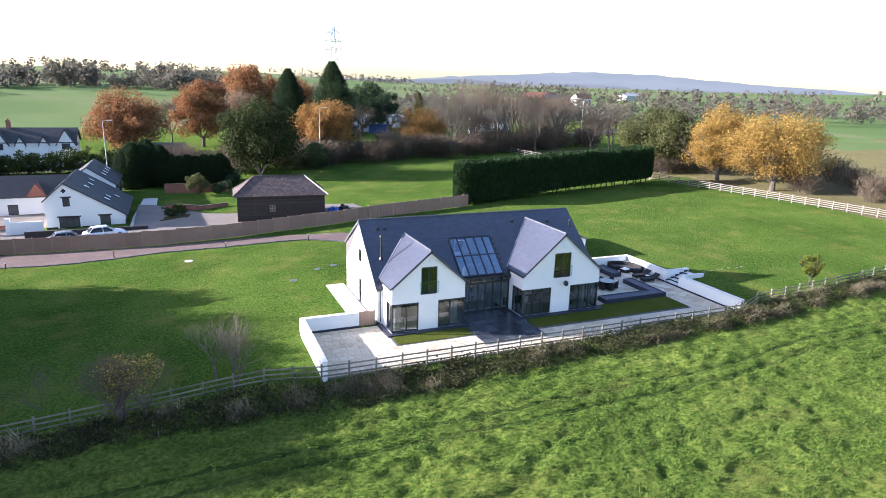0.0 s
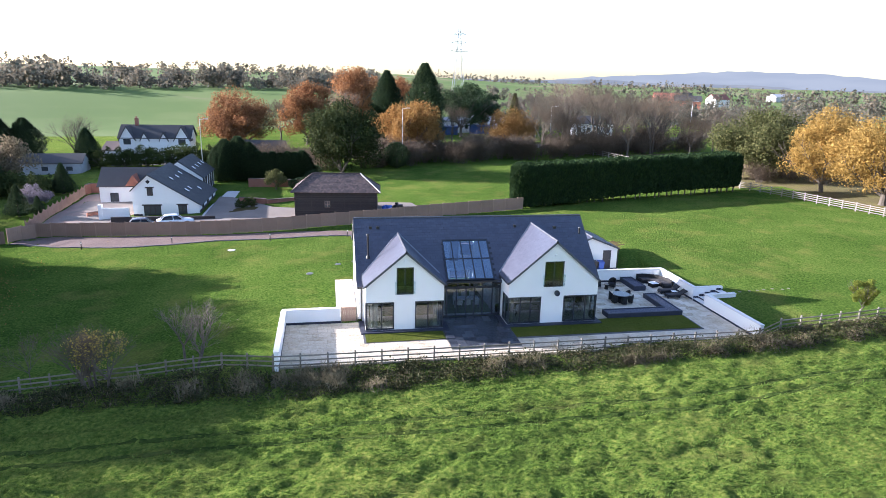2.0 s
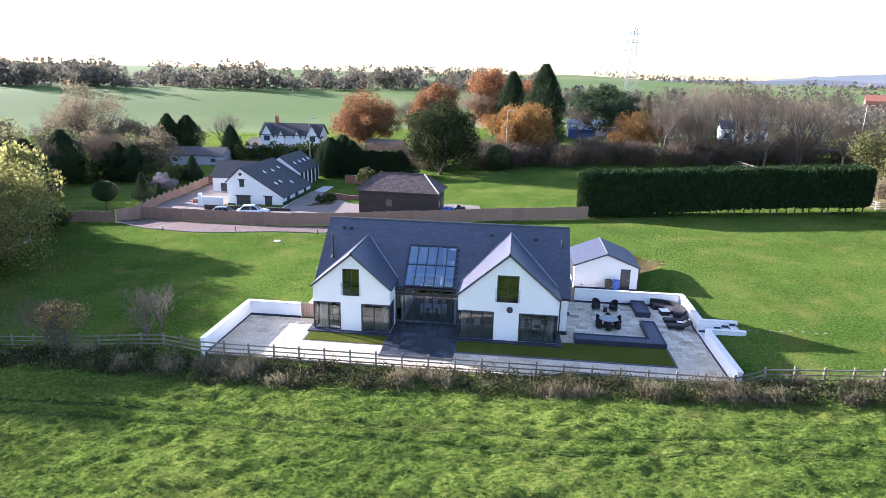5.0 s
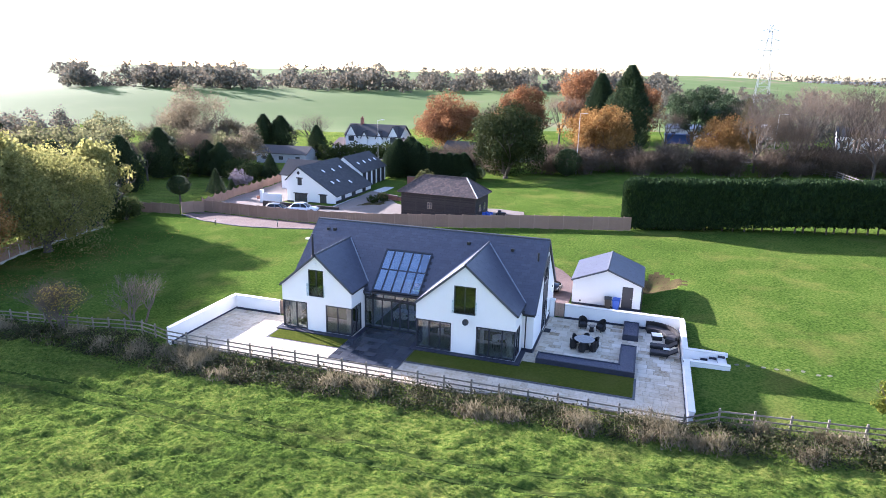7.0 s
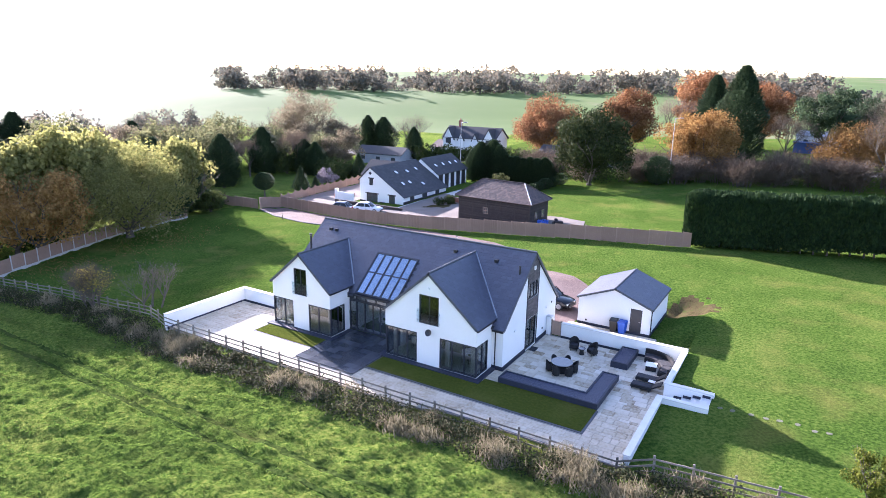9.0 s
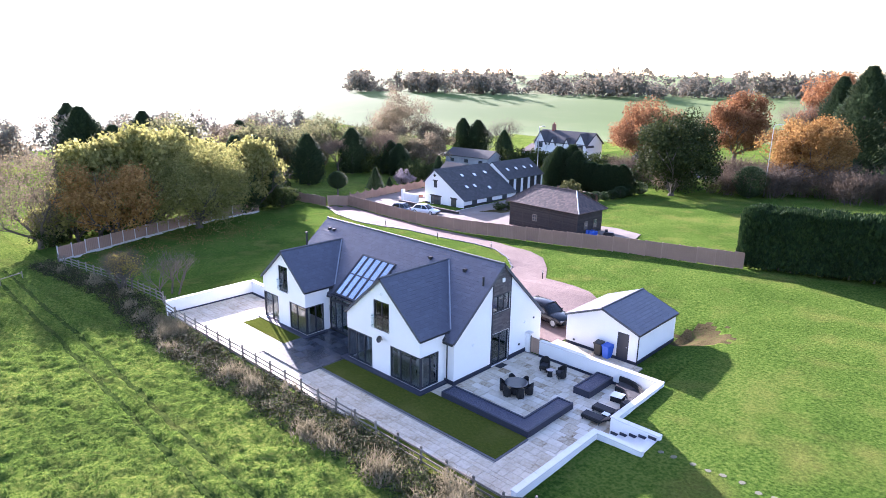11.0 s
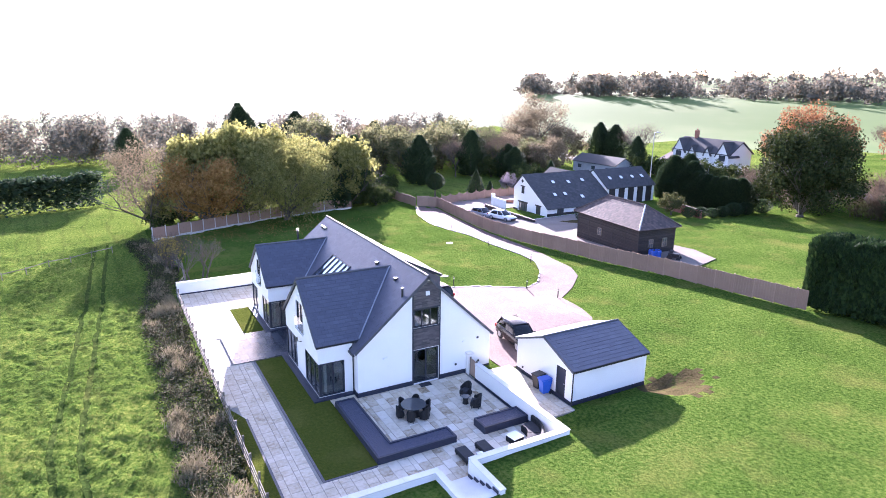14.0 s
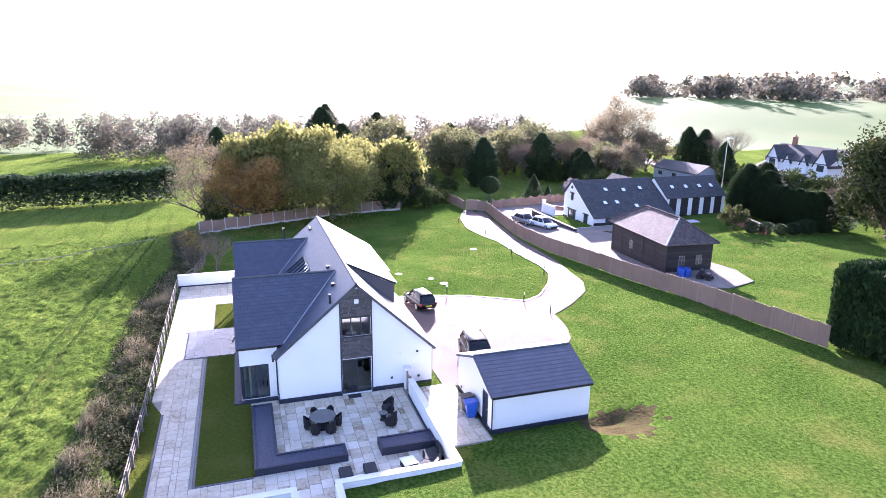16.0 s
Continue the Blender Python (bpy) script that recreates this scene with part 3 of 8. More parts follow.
def wall_along(bm, axis, at, thick, u0, u1, z0, top, opens=(), breaks=()):
    """A wall standing along x or y, from at to at + thick, with a top line top(u) and openings (u0, u1, z0, z1)."""
    cuts = sorted({u0, u1, *breaks, *[c for o in opens for c in o[:2]]})
    cuts = [c for c in cuts if u0 <= c <= u1]

    def block(a, b, za0, zb0, za1, zb1):
        quad = [(a, za0), (b, zb0), (b, zb1), (a, za1)]
        vs = []
        for w in (at, at + thick):
            vs.append([bm.verts.new((u, w, z) if axis == "x" else (w, u, z)) for u, z in quad])
        bm.faces.new(vs[0])
        bm.faces.new(vs[1][::-1])
        for i in range(4):
            j = (i + 1) % 4
            bm.faces.new((vs[0][i], vs[1][i], vs[1][j], vs[0][j]))

    for a, b in zip(cuts, cuts[1:]):
        mid = (a + b) / 2
        low = z0
        for o in sorted((o for o in opens if o[0] <= mid <= o[1]), key=lambda o: o[2]):
            if o[2] > low + 1e-3:
                block(a, b, low, low, o[2], o[2])
            low = o[3]
        if top(mid) > low + 1e-3:
            block(a, b, low, low, max(top(a), low), max(top(b), low))
    bmesh.ops.remove_doubles(bm, verts=bm.verts, dist=1e-4)
    bmesh.ops.recalc_face_normals(bm, faces=bm.faces)
    return bm


def window(parent, axis, at, u0, u1, z0, z1, mull=(), trans=(), bar=0.07, deep=0.1, name="window", pane_mat="glass", label="dark grey aluminium framed window", frame_mat="frame"):
    """A framed window in a wall, with one pane object a light."""
    us, zs = [u0, *mull, u1], [z0, *trans, z1]
    bm = bmesh.new()

    def bar_box(a, b, c, d, w0=0.0, w1=1.0):
        if axis == "x":
            box(bm, a, b, at + deep * w0, at + deep * w1, c, d)
        else:
            box(bm, at + deep * w0, at + deep * w1, a, b, c, d)

    rings = []
    for w in (at, at + deep):
        for e in (0.0, bar):
            loop = ((u0 + e, z0 + e), (u1 - e, z0 + e), (u1 - e, z1 - e), (u0 + e, z1 - e))
            rings.append([bm.verts.new((u, w, z) if axis == "x" else (w, u, z)) for u, z in loop])
    for i in range(4):
        j = (i + 1) % 4
        for p, q in ((0, 1), (1, 3), (3, 2), (2, 0)):
            bm.faces.new((rings[p][i], rings[p][j], rings[q][j], rings[q][i]))
    bmesh.ops.recalc_face_normals(bm, faces=bm.faces)
    bars = []
    outer = bm
    for u in mull:
        bm = bmesh.new()
        bar_box(u - bar / 2, u + bar / 2, z0 + bar, z1 - bar, 0.05, 0.95)
        bars.append(("mullion", bm))
    for z in trans:
        for a, b in zip(us, us[1:]):
            bm = bmesh.new()
            bar_box(a + bar, b - bar, z - bar / 2, z + bar / 2, 0.1, 0.9)
            bars.append(("transom", bm))
    bm = outer
    win = part(name, bm, M[frame_mat], parent, label, here=True)
    for nm, b2 in bars:
        part(nm, b2, M[frame_mat], win, here=True)
    for a, b in zip(us, us[1:]):
        for c, d in zip(zs, zs[1:]):
            g = bmesh.new()
            w0, w1 = at + deep * 0.45, at + deep * 0.55
            e = bar * 0.4
            if axis == "x":
                box(g, a + e, b - e, w0, w1, c + e, d - e)
            else:
                box(g, w0, w1, a + e, b - e, c + e, d - e)
            p = part("pane", g, M[pane_mat], win, here=True)
            p.visible_shadow = False
    return win


GL = dict(x0=12.75, x1=18.72, xa=15.79, za=6.07, ze=3.42)
GR = dict(x0=23.9, x1=31.3, xa=27.58, za=6.62, ze=3.35)
GY = 44.3
for gb in (GL, GR):
    gb["k0"] = (gb["za"] - gb["ze"]) / (gb["xa"] - gb["x0"] + 0.12)
    gb["k1"] = (gb["za"] - gb["ze"]) / (gb["x1"] + 0.12 - gb["xa"])


def gable_z(gb, x):
    return gb["za"] - (gb["k0"] * (gb["xa"] - x) if x < gb["xa"] else gb["k1"] * (x - gb["xa"]))


WT = 2.12
openL = [(12.75, 14.9, -0.12, WT), (16.5, 18.72, -0.12, WT), (15.07, 16.38, 2.68, 4.83)]
openR = [(23.9, 26.6, -0.12, WT), (28.45, 31.3, -0.12, WT), (26.75, 28.35, 2.88, 4.98)]
for gb, opens in ((GL, openL), (GR, openR)):
    part("wall", wall_along(bmesh.new(), "x", GY, 0.3, gb["x0"], gb["x1"], -0.4, lambda x: gable_z(gb, x) - 0.12, opens, (gb["xa"],)), M["render"], house, here=True)
    for side in (0, 1):
        xw = gb["x0"] if side == 0 else gb["x1"] - 0.3
        full = (gb is GL and side == 0)
        op = [] if full else [(GY + 0.3, 46.0, -0.12, WT)]
        if full:
            op = [(GY + 0.3, 45.6, -0.12, WT)]
        end = FY if not (gb is GL and side == 0) else FY
        part("wall", wall_along(bmesh.new(), "y", xw, 0.3, GY + 0.3, end, -0.4, lambda y: gb["ze"] - 0.05, op), M["render"], house, here=True)
        for o in op:
            wx = gb["x0"] + 0.02 if side == 0 else gb["x1"] - 0.12
            window(house, "y", wx, GY + 0.12, o[1], -0.12, WT, mull=(GY + 0.95,), bar=0.09, label="corner glazing in dark grey frames")
    # plinth and front sill band
    pieces("plinth", house, "plinth", "dark blue brick plinth", (gb["x0"] - 0.4, gb["x1"] + 0.4, GY - 0.45, GY - 0.17, -0.5, -0.13), (gb["x1"] + 0.04, gb["x1"] + 0.4, GY - 0.165, FY - 0.1, -0.5, -0.13), (gb["x0"] - 0.4, gb["x0"] - 0.04, GY - 0.165, FY - 0.1, -0.5, -0.13))
    pieces("plinth", house, "plinth", "dark blue brick plinth", (gb["x0"] - 0.03, gb["x1"] + 0.03, GY - 0.16, GY - 0.004, -0.5, -0.11))
for u0, u1, mull in ((12.75, 14.9, (13.95,)), (16.5, 18.72, (17.5,)), (23.9, 26.6, (24.9, 25.75)), (28.45, 31.3, (29.4, 30.35))):
    window(house, "x", GY + 0.02, u0, u1, -0.1, WT, mull=mull, bar=0.09, label="floor-length dark grey sliding window")
for u0, u1, z0, z1 in ((15.07, 16.38, 2.68, 4.83), (26.75, 28.35, 2.88, 4.98)):
    window(house, "x", GY + 0.06, u0, u1, z0, z1, mull=((u0 + u1) / 2,), bar=0.08, pane_mat="glass_dark", label="dark grey full-height bedroom window")
    bal = part("balustrade", boxes((u0 - 0.12, u1 + 0.12, GY - 0.10, GY - 0.085, z0 + 0.05, z0 + 1.05)), M["glass_guard"], house, "frameless glass balcony guard", here=True)
    bal.visible_shadow = False
    for x in (u0 - 0.07, u1 + 0.07):
        for z in (z0 + 0.2, z0 + 0.9):
            part("bracket", boxes((x - 0.03, x + 0.03, GY - 0.12, GY - 0.002, z - 0.03, z + 0.03)), M["steel"], bal, here=True)
    xm = (u0 + u1) / 2
    part("wall_light", boxes((xm - 0.07, xm + 0.07, GY - 0.12, GY - 0.002, z1 + 0.45, z1 + 0.6)), M["white_paint"], house, "small white wall light", here=True)

# main walls
part("wall", wall_along(bmesh.new(), "x", FY, 0.3, HX0 + 0.3, 12.75, -0.4, lambda x: front_z(FY) - 0.08), M["render"], house, here=True)
part("wall", wall_along(bmesh.new(), "x", FY, 0.3, 31.3, HX1 - 0.3, -0.4, lambda x: front_z(FY) - 0.08), M["render"], house, here=True)
east_open = [(50.42, 52.27, -0.2, 2.15), (50.42, 52.27, 3.7, 4.95)]
east_top = lambda y: (front_z(y) if y < RY else RZ - KR * (y - RY)) - 0.12
part("wall", wall_along(bmesh.new(), "y", HX1 - 0.3, 0.3, FY, BY, -0.3, east_top, east_open, (RY,)), M["render"], house, here=True)
window(house, "y", HX1 - 0.12, 50.42, 52.27, -0.2, 2.15, mull=(51.35,), bar=0.09, pane_mat="glass_dark", label="dark grey glazed patio doors")
window(house, "y", HX1 - 0.12, 50.42, 52.27, 3.7, 4.95, mull=(51.04, 51.66), bar=0.08, label="three-light dark grey bedroom window")
west_end = 55.9
west_z = lambda y: (front_z(y) if y < RY else RZ - 0.62 * (y - RY)) - 0.12
west_open = [(50.9, 51.75, 3.6, 4.7), (50.9, 51.75, 0.1, 2.15)]
part("wall", wall_along(bmesh.new(), "y", HX0, 0.3, FY, west_end, 0, west_z, west_open, (RY,)), M["render"], house, here=True)
for o in west_open:
    window(house, "y", HX0 + 0.03, *o, bar=0.07, pane_mat="glass_dark")
pieces("wall", house, "render", "", (HX0 + 0.3, 19.4, west_end - 0.3, west_end, 0, 4.1), (20.9, 21.2, west_end - 0.3, west_end, 0, 4.1), (23.4, HX1 - 0.3, BY - 0.3, BY, 0, 2.35), (21.2, 21.5, BY - 0.3, BY, 0, 2.35))
window(house, "x", west_end - 0.2, 19.4, 20.9, 0.1, 4.1, mull=(19.9, 20.4), trans=(2.3,), label="tall glazed rear screen")
window(house, "x", BY - 0.2, 21.5, 23.4, 0.1, 2.3, mull=(22.15, 22.8), label="glazed front entrance door screen")
window(house, "x", 54.85, 22.1, 27.3, 3.9, 5.2, mull=(23.1, 24.1, 25.2, 26.2), label="dark grey rear dormer window")
pieces("plinth", house, "plinth", "", (HX1, HX1 + 0.04, FY, 50.4, -0.5, 0.02), (HX1, HX1 + 0.04, 52.3, BY, -0.5, 0.02), (HX0 - 0.04, HX0, FY, west_end, -0.8, 0.12), (31.34, HX1 + 0.04, FY - 0.04, FY, -0.5, 0.02))

# slate-hung strip on the east gable
clad, clad_top = bmesh.new(), bmesh.new()
z = 2.2
while z < 6.75:
    if not 3.62 < z < 4.95:
        ytop = min(52.3, RY + (RZ - 0.2 - z) / KR)
        ybot = max(50.4, RY - (RZ - 0.2 - z) / KF)
        y = ybot - random.random() * 0.4
        while y < ytop:
            y1 = min(y + 0.45, ytop)
            y0 = max(y, ybot)
            if y1 - y0 > 0.03:
                d = random.random() * 0.012
                box(clad if z < 4 else clad_top, HX1 + 0.004, HX1 + 0.03 + d, y0 + 0.004, y1 - 0.004, z, z + 0.105)
            y += 0.45
    z += 0.112
part("cladding", clad, M["clad"], house, "grey split-slate cladding strip", here=True)
part("cladding", clad_top, M["clad"], house, "grey split-slate gable cladding", here=True)
pieces("trim", house, "frame", "", (HX1, HX1 + 0.06, 50.33, 50.4, -0.3, 6.05), (HX1, HX1 + 0.06, 52.3, 52.37, -0.3, 6.1), (HX1, HX1 + 0.05, 50.4, 52.3, 3.6, 3.69), (HX1, HX1 + 0.05, 50.4, 52.3, 4.96, 5.03))
part("alarm_box", boxes((HX1 + 0.04, HX1 + 0.12, 51.27, 51.53, 5.85, 6.12)), M["white_paint"], house, "white alarm box", here=True)
for y, z in ((48.4, 2.0), (54.2, 2.05)):
    part("wall_light", boxes((HX1, HX1 + 0.08, y - 0.11, y + 0.11, z, z + 0.1)), M["white_paint"], house, here=True)
for y, z in ((53.6, 0.45), (55.4, 0.35), (55.3, 2.1)):
    part("vent", boxes((HX1, HX1 + 0.06, y - 0.07, y + 0.07, z, z + 0.13)), M["black"], house, here=True)

# glazed hall front, set back between the gables
window(house, "x", 46.6, 18.72, 23.9, -0.15, 2.3, mull=(19.4, 20.2, 21.0, 21.7, 22.4, 23.2), bar=0.09, label="wide glazed entrance screen with doors")
window(house, "x", 46.6, 18.72, 23.9, 2.32, 2.78, mull=(19.4, 20.3, 21.3, 22.3, 23.2), bar=0.08, label="dark grey clerestory strip")
part("fascia", boxes((18.72, 23.9, 46.35, 46.72, 2.78, 2.92)), M["frame"], house, "dark grey fascia beam", here=True)
# sloping roof glazing
SX0, SX1, SY0, SY1 = 19.38, 23.32, 46.5, 49.55
slope = math.atan(KF)
tilt = Matrix.Translation((SX0, SY0, front_z(SY0))) @ Matrix.Rotation(slope, 4, "X")
LEN = (SY1 - SY0) / math.cos(slope)
W = SX1 - SX0
skyl = part("roof_window", box(bmesh.new(), 0.0, W, -0.02, 0.1, -0.08, 0.1, tilt), M["frame"], house, "large sloping roof glazing in grey bars", here=True)
for x0, x1, v0, v1 in ((0, 0.09, 0.1, LEN), (W - 0.09, W, 0.1, LEN), (0.09, W - 0.09, LEN - 0.1, LEN)):
    part("frame", box(bmesh.new(), x0, x1, v0, v1, -0.08, 0.1, tilt), M["frame"], skyl, here=True)
for i in range(1, 5):
    part("glazing_bar", box(bmesh.new(), W * i / 5 - 0.035, W * i / 5 + 0.035, 0.1, LEN - 0.1, -0.08, 0.09, tilt), M["frame"], skyl, here=True)
for i in range(5):
    part("transom", box(bmesh.new(), W * i / 5 + 0.05, W * (i + 1) / 5 - 0.05, LEN * 0.52 - 0.03, LEN * 0.52 + 0.03, -0.05, 0.07, tilt), M["frame"], skyl, here=True)
for i in range(5):
    for v0, v1 in ((0.06, LEN * 0.52), (LEN * 0.52, LEN - 0.06)):
        p = part("pane", box(bmesh.new(), W * i / 5 + 0.02, W * (i + 1) / 5 - 0.02, v0, v1, 0.015, 0.03, tilt), M["glass_roof"], skyl, here=True)
        p.visible_shadow = False

# inside: floors, hall walls, stair landing, so that the glass looks into rooms
pieces("inner_floor", house, "floor", "pale tiled floor", (HX0 + 0.3, HX1 - 0.3, FY + 0.3, 55.6, -0.3, -0.11), (13.05, 18.42, GY + 0.3, FY + 0.3, -0.3, -0.11), (24.2, 31.0, GY + 0.3, FY + 0.3, -0.3, -0.11))
pieces("upper_floor", house, "inner", "", (HX0 + 0.35, 19.3, FY + 0.35, 55.5, 2.35, 2.6), (13.1, 18.4, GY + 0.35, FY + 0.345, 2.35, 2.6), (23.4, HX1 - 0.35, FY + 0.35, 55.5, 2.35, 2.6), (24.25, 30.95, GY + 0.35, FY + 0.345, 2.35, 2.6), (19.3, 23.4, 51.2, 55.6, 2.35, 2.6))
pieces("inner_wall", house, "inner", "pale inner wall", (13, 19.1, 49.6, 49.75, -0.11, 4.6), (23.6, 31.6, 49.0, 49.15, -0.11, 4.7), (19.3, 21.9, 53.4, 53.55, 2.6, 5.3))
part("inner_door", boxes((20.9, 21.7, 53.34, 53.39, 2.6, 4.6)), M["wood_dark"], house, "brown inner door on the landing", here=True)
part("landing_rail", boxes((19.3, 23.4, 51.2, 51.24, 2.6, 3.6)), M["glass_guard"], house, "glass landing guard", here=True)
for x in (19.15, 23.4):
    part("inner_wall", wall_along(bmesh.new(), "y", x, 0.15, 46.9, 55.0, -0.11, lambda y: min(front_z(y), 6.9 - 0.62 * max(0, y - RY)) - 0.3, (), (RY,)), M["inner"], house, "pale inner wall", here=True)
for x0, x1, y in ((13.1, 13.7, 44.85), (18.0, 18.35, 44.85), (24.25, 24.5, 44.8), (28.6, 28.9, 44.85), (30.6, 30.95, 44.85)):
    cb = bmesh.new()
    n = 14
    pts = [(x0 + (x1 - x0) * i / n, y + 0.05 * math.sin(i * 2.4)) for i in range(n + 1)]
    outline = pts + [(px, py + 0.03) for px, py in reversed(pts)]
    prism(cb, outline, -0.1, 2.2)
    part("curtain", cb, M["curtain"], house, "cream full-length curtain", here=True)

# roofs
SLATE_V, SLATE_U = 0.27, 0.42


def slates(corner, along, up, width, height, keep, mat="slate", su=SLATE_U, sv=SLATE_V, name="slate_covering", parent=None, label="", seed=1):
    """Courses of overlapping slates over a plane; keep(point) tells which ones stand."""
    rnd = random.Random(seed)
    corner, along, up = Vector(corner), Vector(along).normalized(), Vector(up).normalized()
    n = along.cross(up).normalized()
    if n.z < 0:
        n = -n
    vs, fs = [], []
    rows = int(height / sv + 0.999)
    for r in range(rows):
        off = -(su / 2) * (r % 2)
        c = 0
        while off + c * su < width:
            u0, u1 = max(0, off + c * su), min(width, off + (c + 1) * su)
            c += 1
            v0, v1 = r * sv, min(height, (r + 1) * sv)
            if u1 - u0 < 0.03 or not keep(corner + along * ((u0 + u1) / 2) + up * ((v0 + v1) / 2)):
                continue
            g = 0.004
            lift = 0.014 + rnd.random() * 0.006
            base = len(vs)
            for (u, v, h) in ((u0 + g, v0 - 0.03, lift), (u1 - g, v0 - 0.03, lift), (u1 - g, v1, 0.006), (u0 + g, v1, 0.006)):
                vs.append(corner + along * u + up * v + n * h)
            for (u, v) in ((u0 + g, v0 - 0.03), (u1 - g, v0 - 0.03)):
                vs.append(corner + along * u + up * v + n * 0.003)
            fs += [(base, base + 1, base + 2, base + 3), (base + 4, base + 5, base + 1, base)]
    return part(name, from_lists(name, vs, fs, M[mat]), M[mat], parent, label, kind="stuff", here=True)


OV = 0.12
roof_front = bmesh.new()
y_e = 46.3


def front_pt(x, y):
    return (x, y, front_z(y))


for x0, x1, ya, yb in ((HX0 - OV, SX0, y_e, RY), (SX0, SX1, SY1, RY), (SX1, HX1 + OV, y_e, RY)):
    slab(roof_front, [front_pt(x0, ya), front_pt(x1, ya), front_pt(x1, yb), front_pt(x0, yb)], 0.14)
main_roof = part("roof", roof_front, M["slab_roof"], house, "dark slate main roof", here=True)
rear = bmesh.new()
rz = lambda y: RZ - KR * (y - RY)
for x0, x1, ya, yb in ((21.2, 22.0, RY, 56.55), (22.0, 27.4, 54.95, 56.55), (27.4, HX1 + OV, RY, 56.55)):
    slab(rear, [(x0, ya, rz(ya)), (x1, ya, rz(ya)), (x1, yb, rz(yb)), (x0, yb, rz(yb))], 0.14)
rear_roof = part("roof", rear, M["slab_roof"], house, "dark slate rear roof", here=True)


def keep_main(p):
    if SX0 - 0.05 < p.x < SX1 + 0.05 and p.y < SY1 + 0.05:
        return False
    for gb in (GL, GR):
        if gb["x0"] < p.x < gb["x1"] and gable_z(gb, p.x) > p.z + 0.03:
            return False
    return True


up_f = (0, 1, KF)
lenf = (RY - y_e) * math.hypot(1, KF)
slates(front_pt(HX0 - OV, y_e), (1, 0, 0), up_f, HX1 - HX0 + 2 * OV, lenf, keep_main, parent=main_roof, seed=2)
slates((HX1 + OV, 56.55, rz(56.55)), (-1, 0, 0), (0, -1, KR), HX1 - HX0 + 2 * OV, (56.55 - RY) * math.hypot(1, KR), lambda p: p.x > 27.4 or 21.2 < p.x < 22.0 or (p.x > 22 and p.y > 54.95), parent=rear_roof, seed=3)
# gable roofs
for gb in (GL, GR):
    bm = bmesh.new()
    back_y = RY - (RZ - gb["za"]) / KF
    y_f = GY - 0.14
    for side in (0, 1):
        xe = gb["x0"] - 0.12 if side == 0 else gb["x1"] + 0.12
        ze = gable_z(gb, xe)
        ye = RY - (RZ - ze) / KF
        slab(bm, [(gb["xa"], y_f, gb["za"]), (xe, y_f, ze), (xe, ye + 0.05, ze), (gb["xa"], back_y + 0.05, gb["za"])], 0.13)
    groof = part("roof", bm, M["slab_roof"], house, "dark slate gable roof", here=True)
    for side in (0, 1):
        xe = gb["x0"] - 0.12 if side == 0 else gb["x1"] + 0.12
        ze = gable_z(gb, xe)
        k = gb["k0"] if side == 0 else gb["k1"]
        wd = back_y - y_f
        sg = 1 if side == 0 else -1
        slates((xe, y_f, ze), (0, 1, 0), (sg, 0, k), wd + 0.3, abs(gb["xa"] - xe) * math.hypot(1, k), lambda p: p.z > front_z(p.y) - 0.01, parent=groof, seed=5 + side)
        # lead valley and dark verge
        v = bmesh.new()
        ye = RY - (RZ - ze) / KF
        tube(v, (xe, ye, ze + 0.03), (gb["xa"], back_y, gb["za"] + 0.03), 0.06, 0.06, 6)
        part("valley", v, M["lead"], groof, "grey lead valley", here=True)
        v = bmesh.new()
        d = Vector((gb["xa"] - xe, 0, gb["za"] - ze))
        slab(v, [(xe, y_f - 0.02, ze + 0.03), (gb["xa"], y_f - 0.02, gb["za"] + 0.03), (gb["xa"], y_f + 0.05, gb["za"] + 0.03), (xe, y_f + 0.05, ze + 0.03)], 0.16)
        part("verge", v, M["ridge"], groof, here=True)
        # gutter along the gable eave
        gt = bmesh.new()
        box(gt, xe - 0.06 if side == 0 else xe - 0.05, xe + 0.05 if side == 0 else xe + 0.06, y_f, min(ye, FY) , ze - 0.13, ze - 0.02)
        part("gutter", gt, M["black"], groof, here=True)
    yy = y_f
    while yy < back_y:
        part("ridge_tile", tube(bmesh.new(), (gb["xa"], yy, gb["za"] + 0.01), (gb["xa"], min(yy + 0.44, back_y), gb["za"] + 0.015), 0.085, 0.08, 8), M["ridge"], groof, here=True)
        yy += 0.45
x = HX0 - OV
while x < HX1 + OV:
    part("ridge_tile", tube(bmesh.new(), (x, RY, RZ + 0.01), (min(x + 0.44, HX1 + OV), RY, RZ + 0.015), 0.09, 0.085, 8), M["ridge"], main_roof, here=True)
    x += 0.45
for xe, sg in ((HX0 - OV, 1), (HX1 + OV, -1)):
    v = bmesh.new()
    for y0, y1, zf in ((y_e, RY, front_z), (RY, 56.55, rz) if sg < 0 else (RY, 56.05, lambda y: RZ - 0.62 * (y - RY))):
        slab(v, [(xe - 0.02, y0, zf(y0) + 0.025), (xe + 0.05 * 1, y0, zf(y0) + 0.025), (xe + 0.05, y1, zf(y1) + 0.025), (xe - 0.02, y1, zf(y1) + 0.025)], 0.17)
    part("verge", v, M["ridge"], main_roof, here=True)
for x0, x1 in ((HX0 - OV, 12.62), (31.42, HX1 + OV), (18.85, 19.4), (23.3, 23.78)):
    part("gutter", boxes((x0, x1, 46.2, 46.32, front_z(46.3) - 0.16, front_z(46.3) - 0.03)), M["black"], main_roof, here=True)
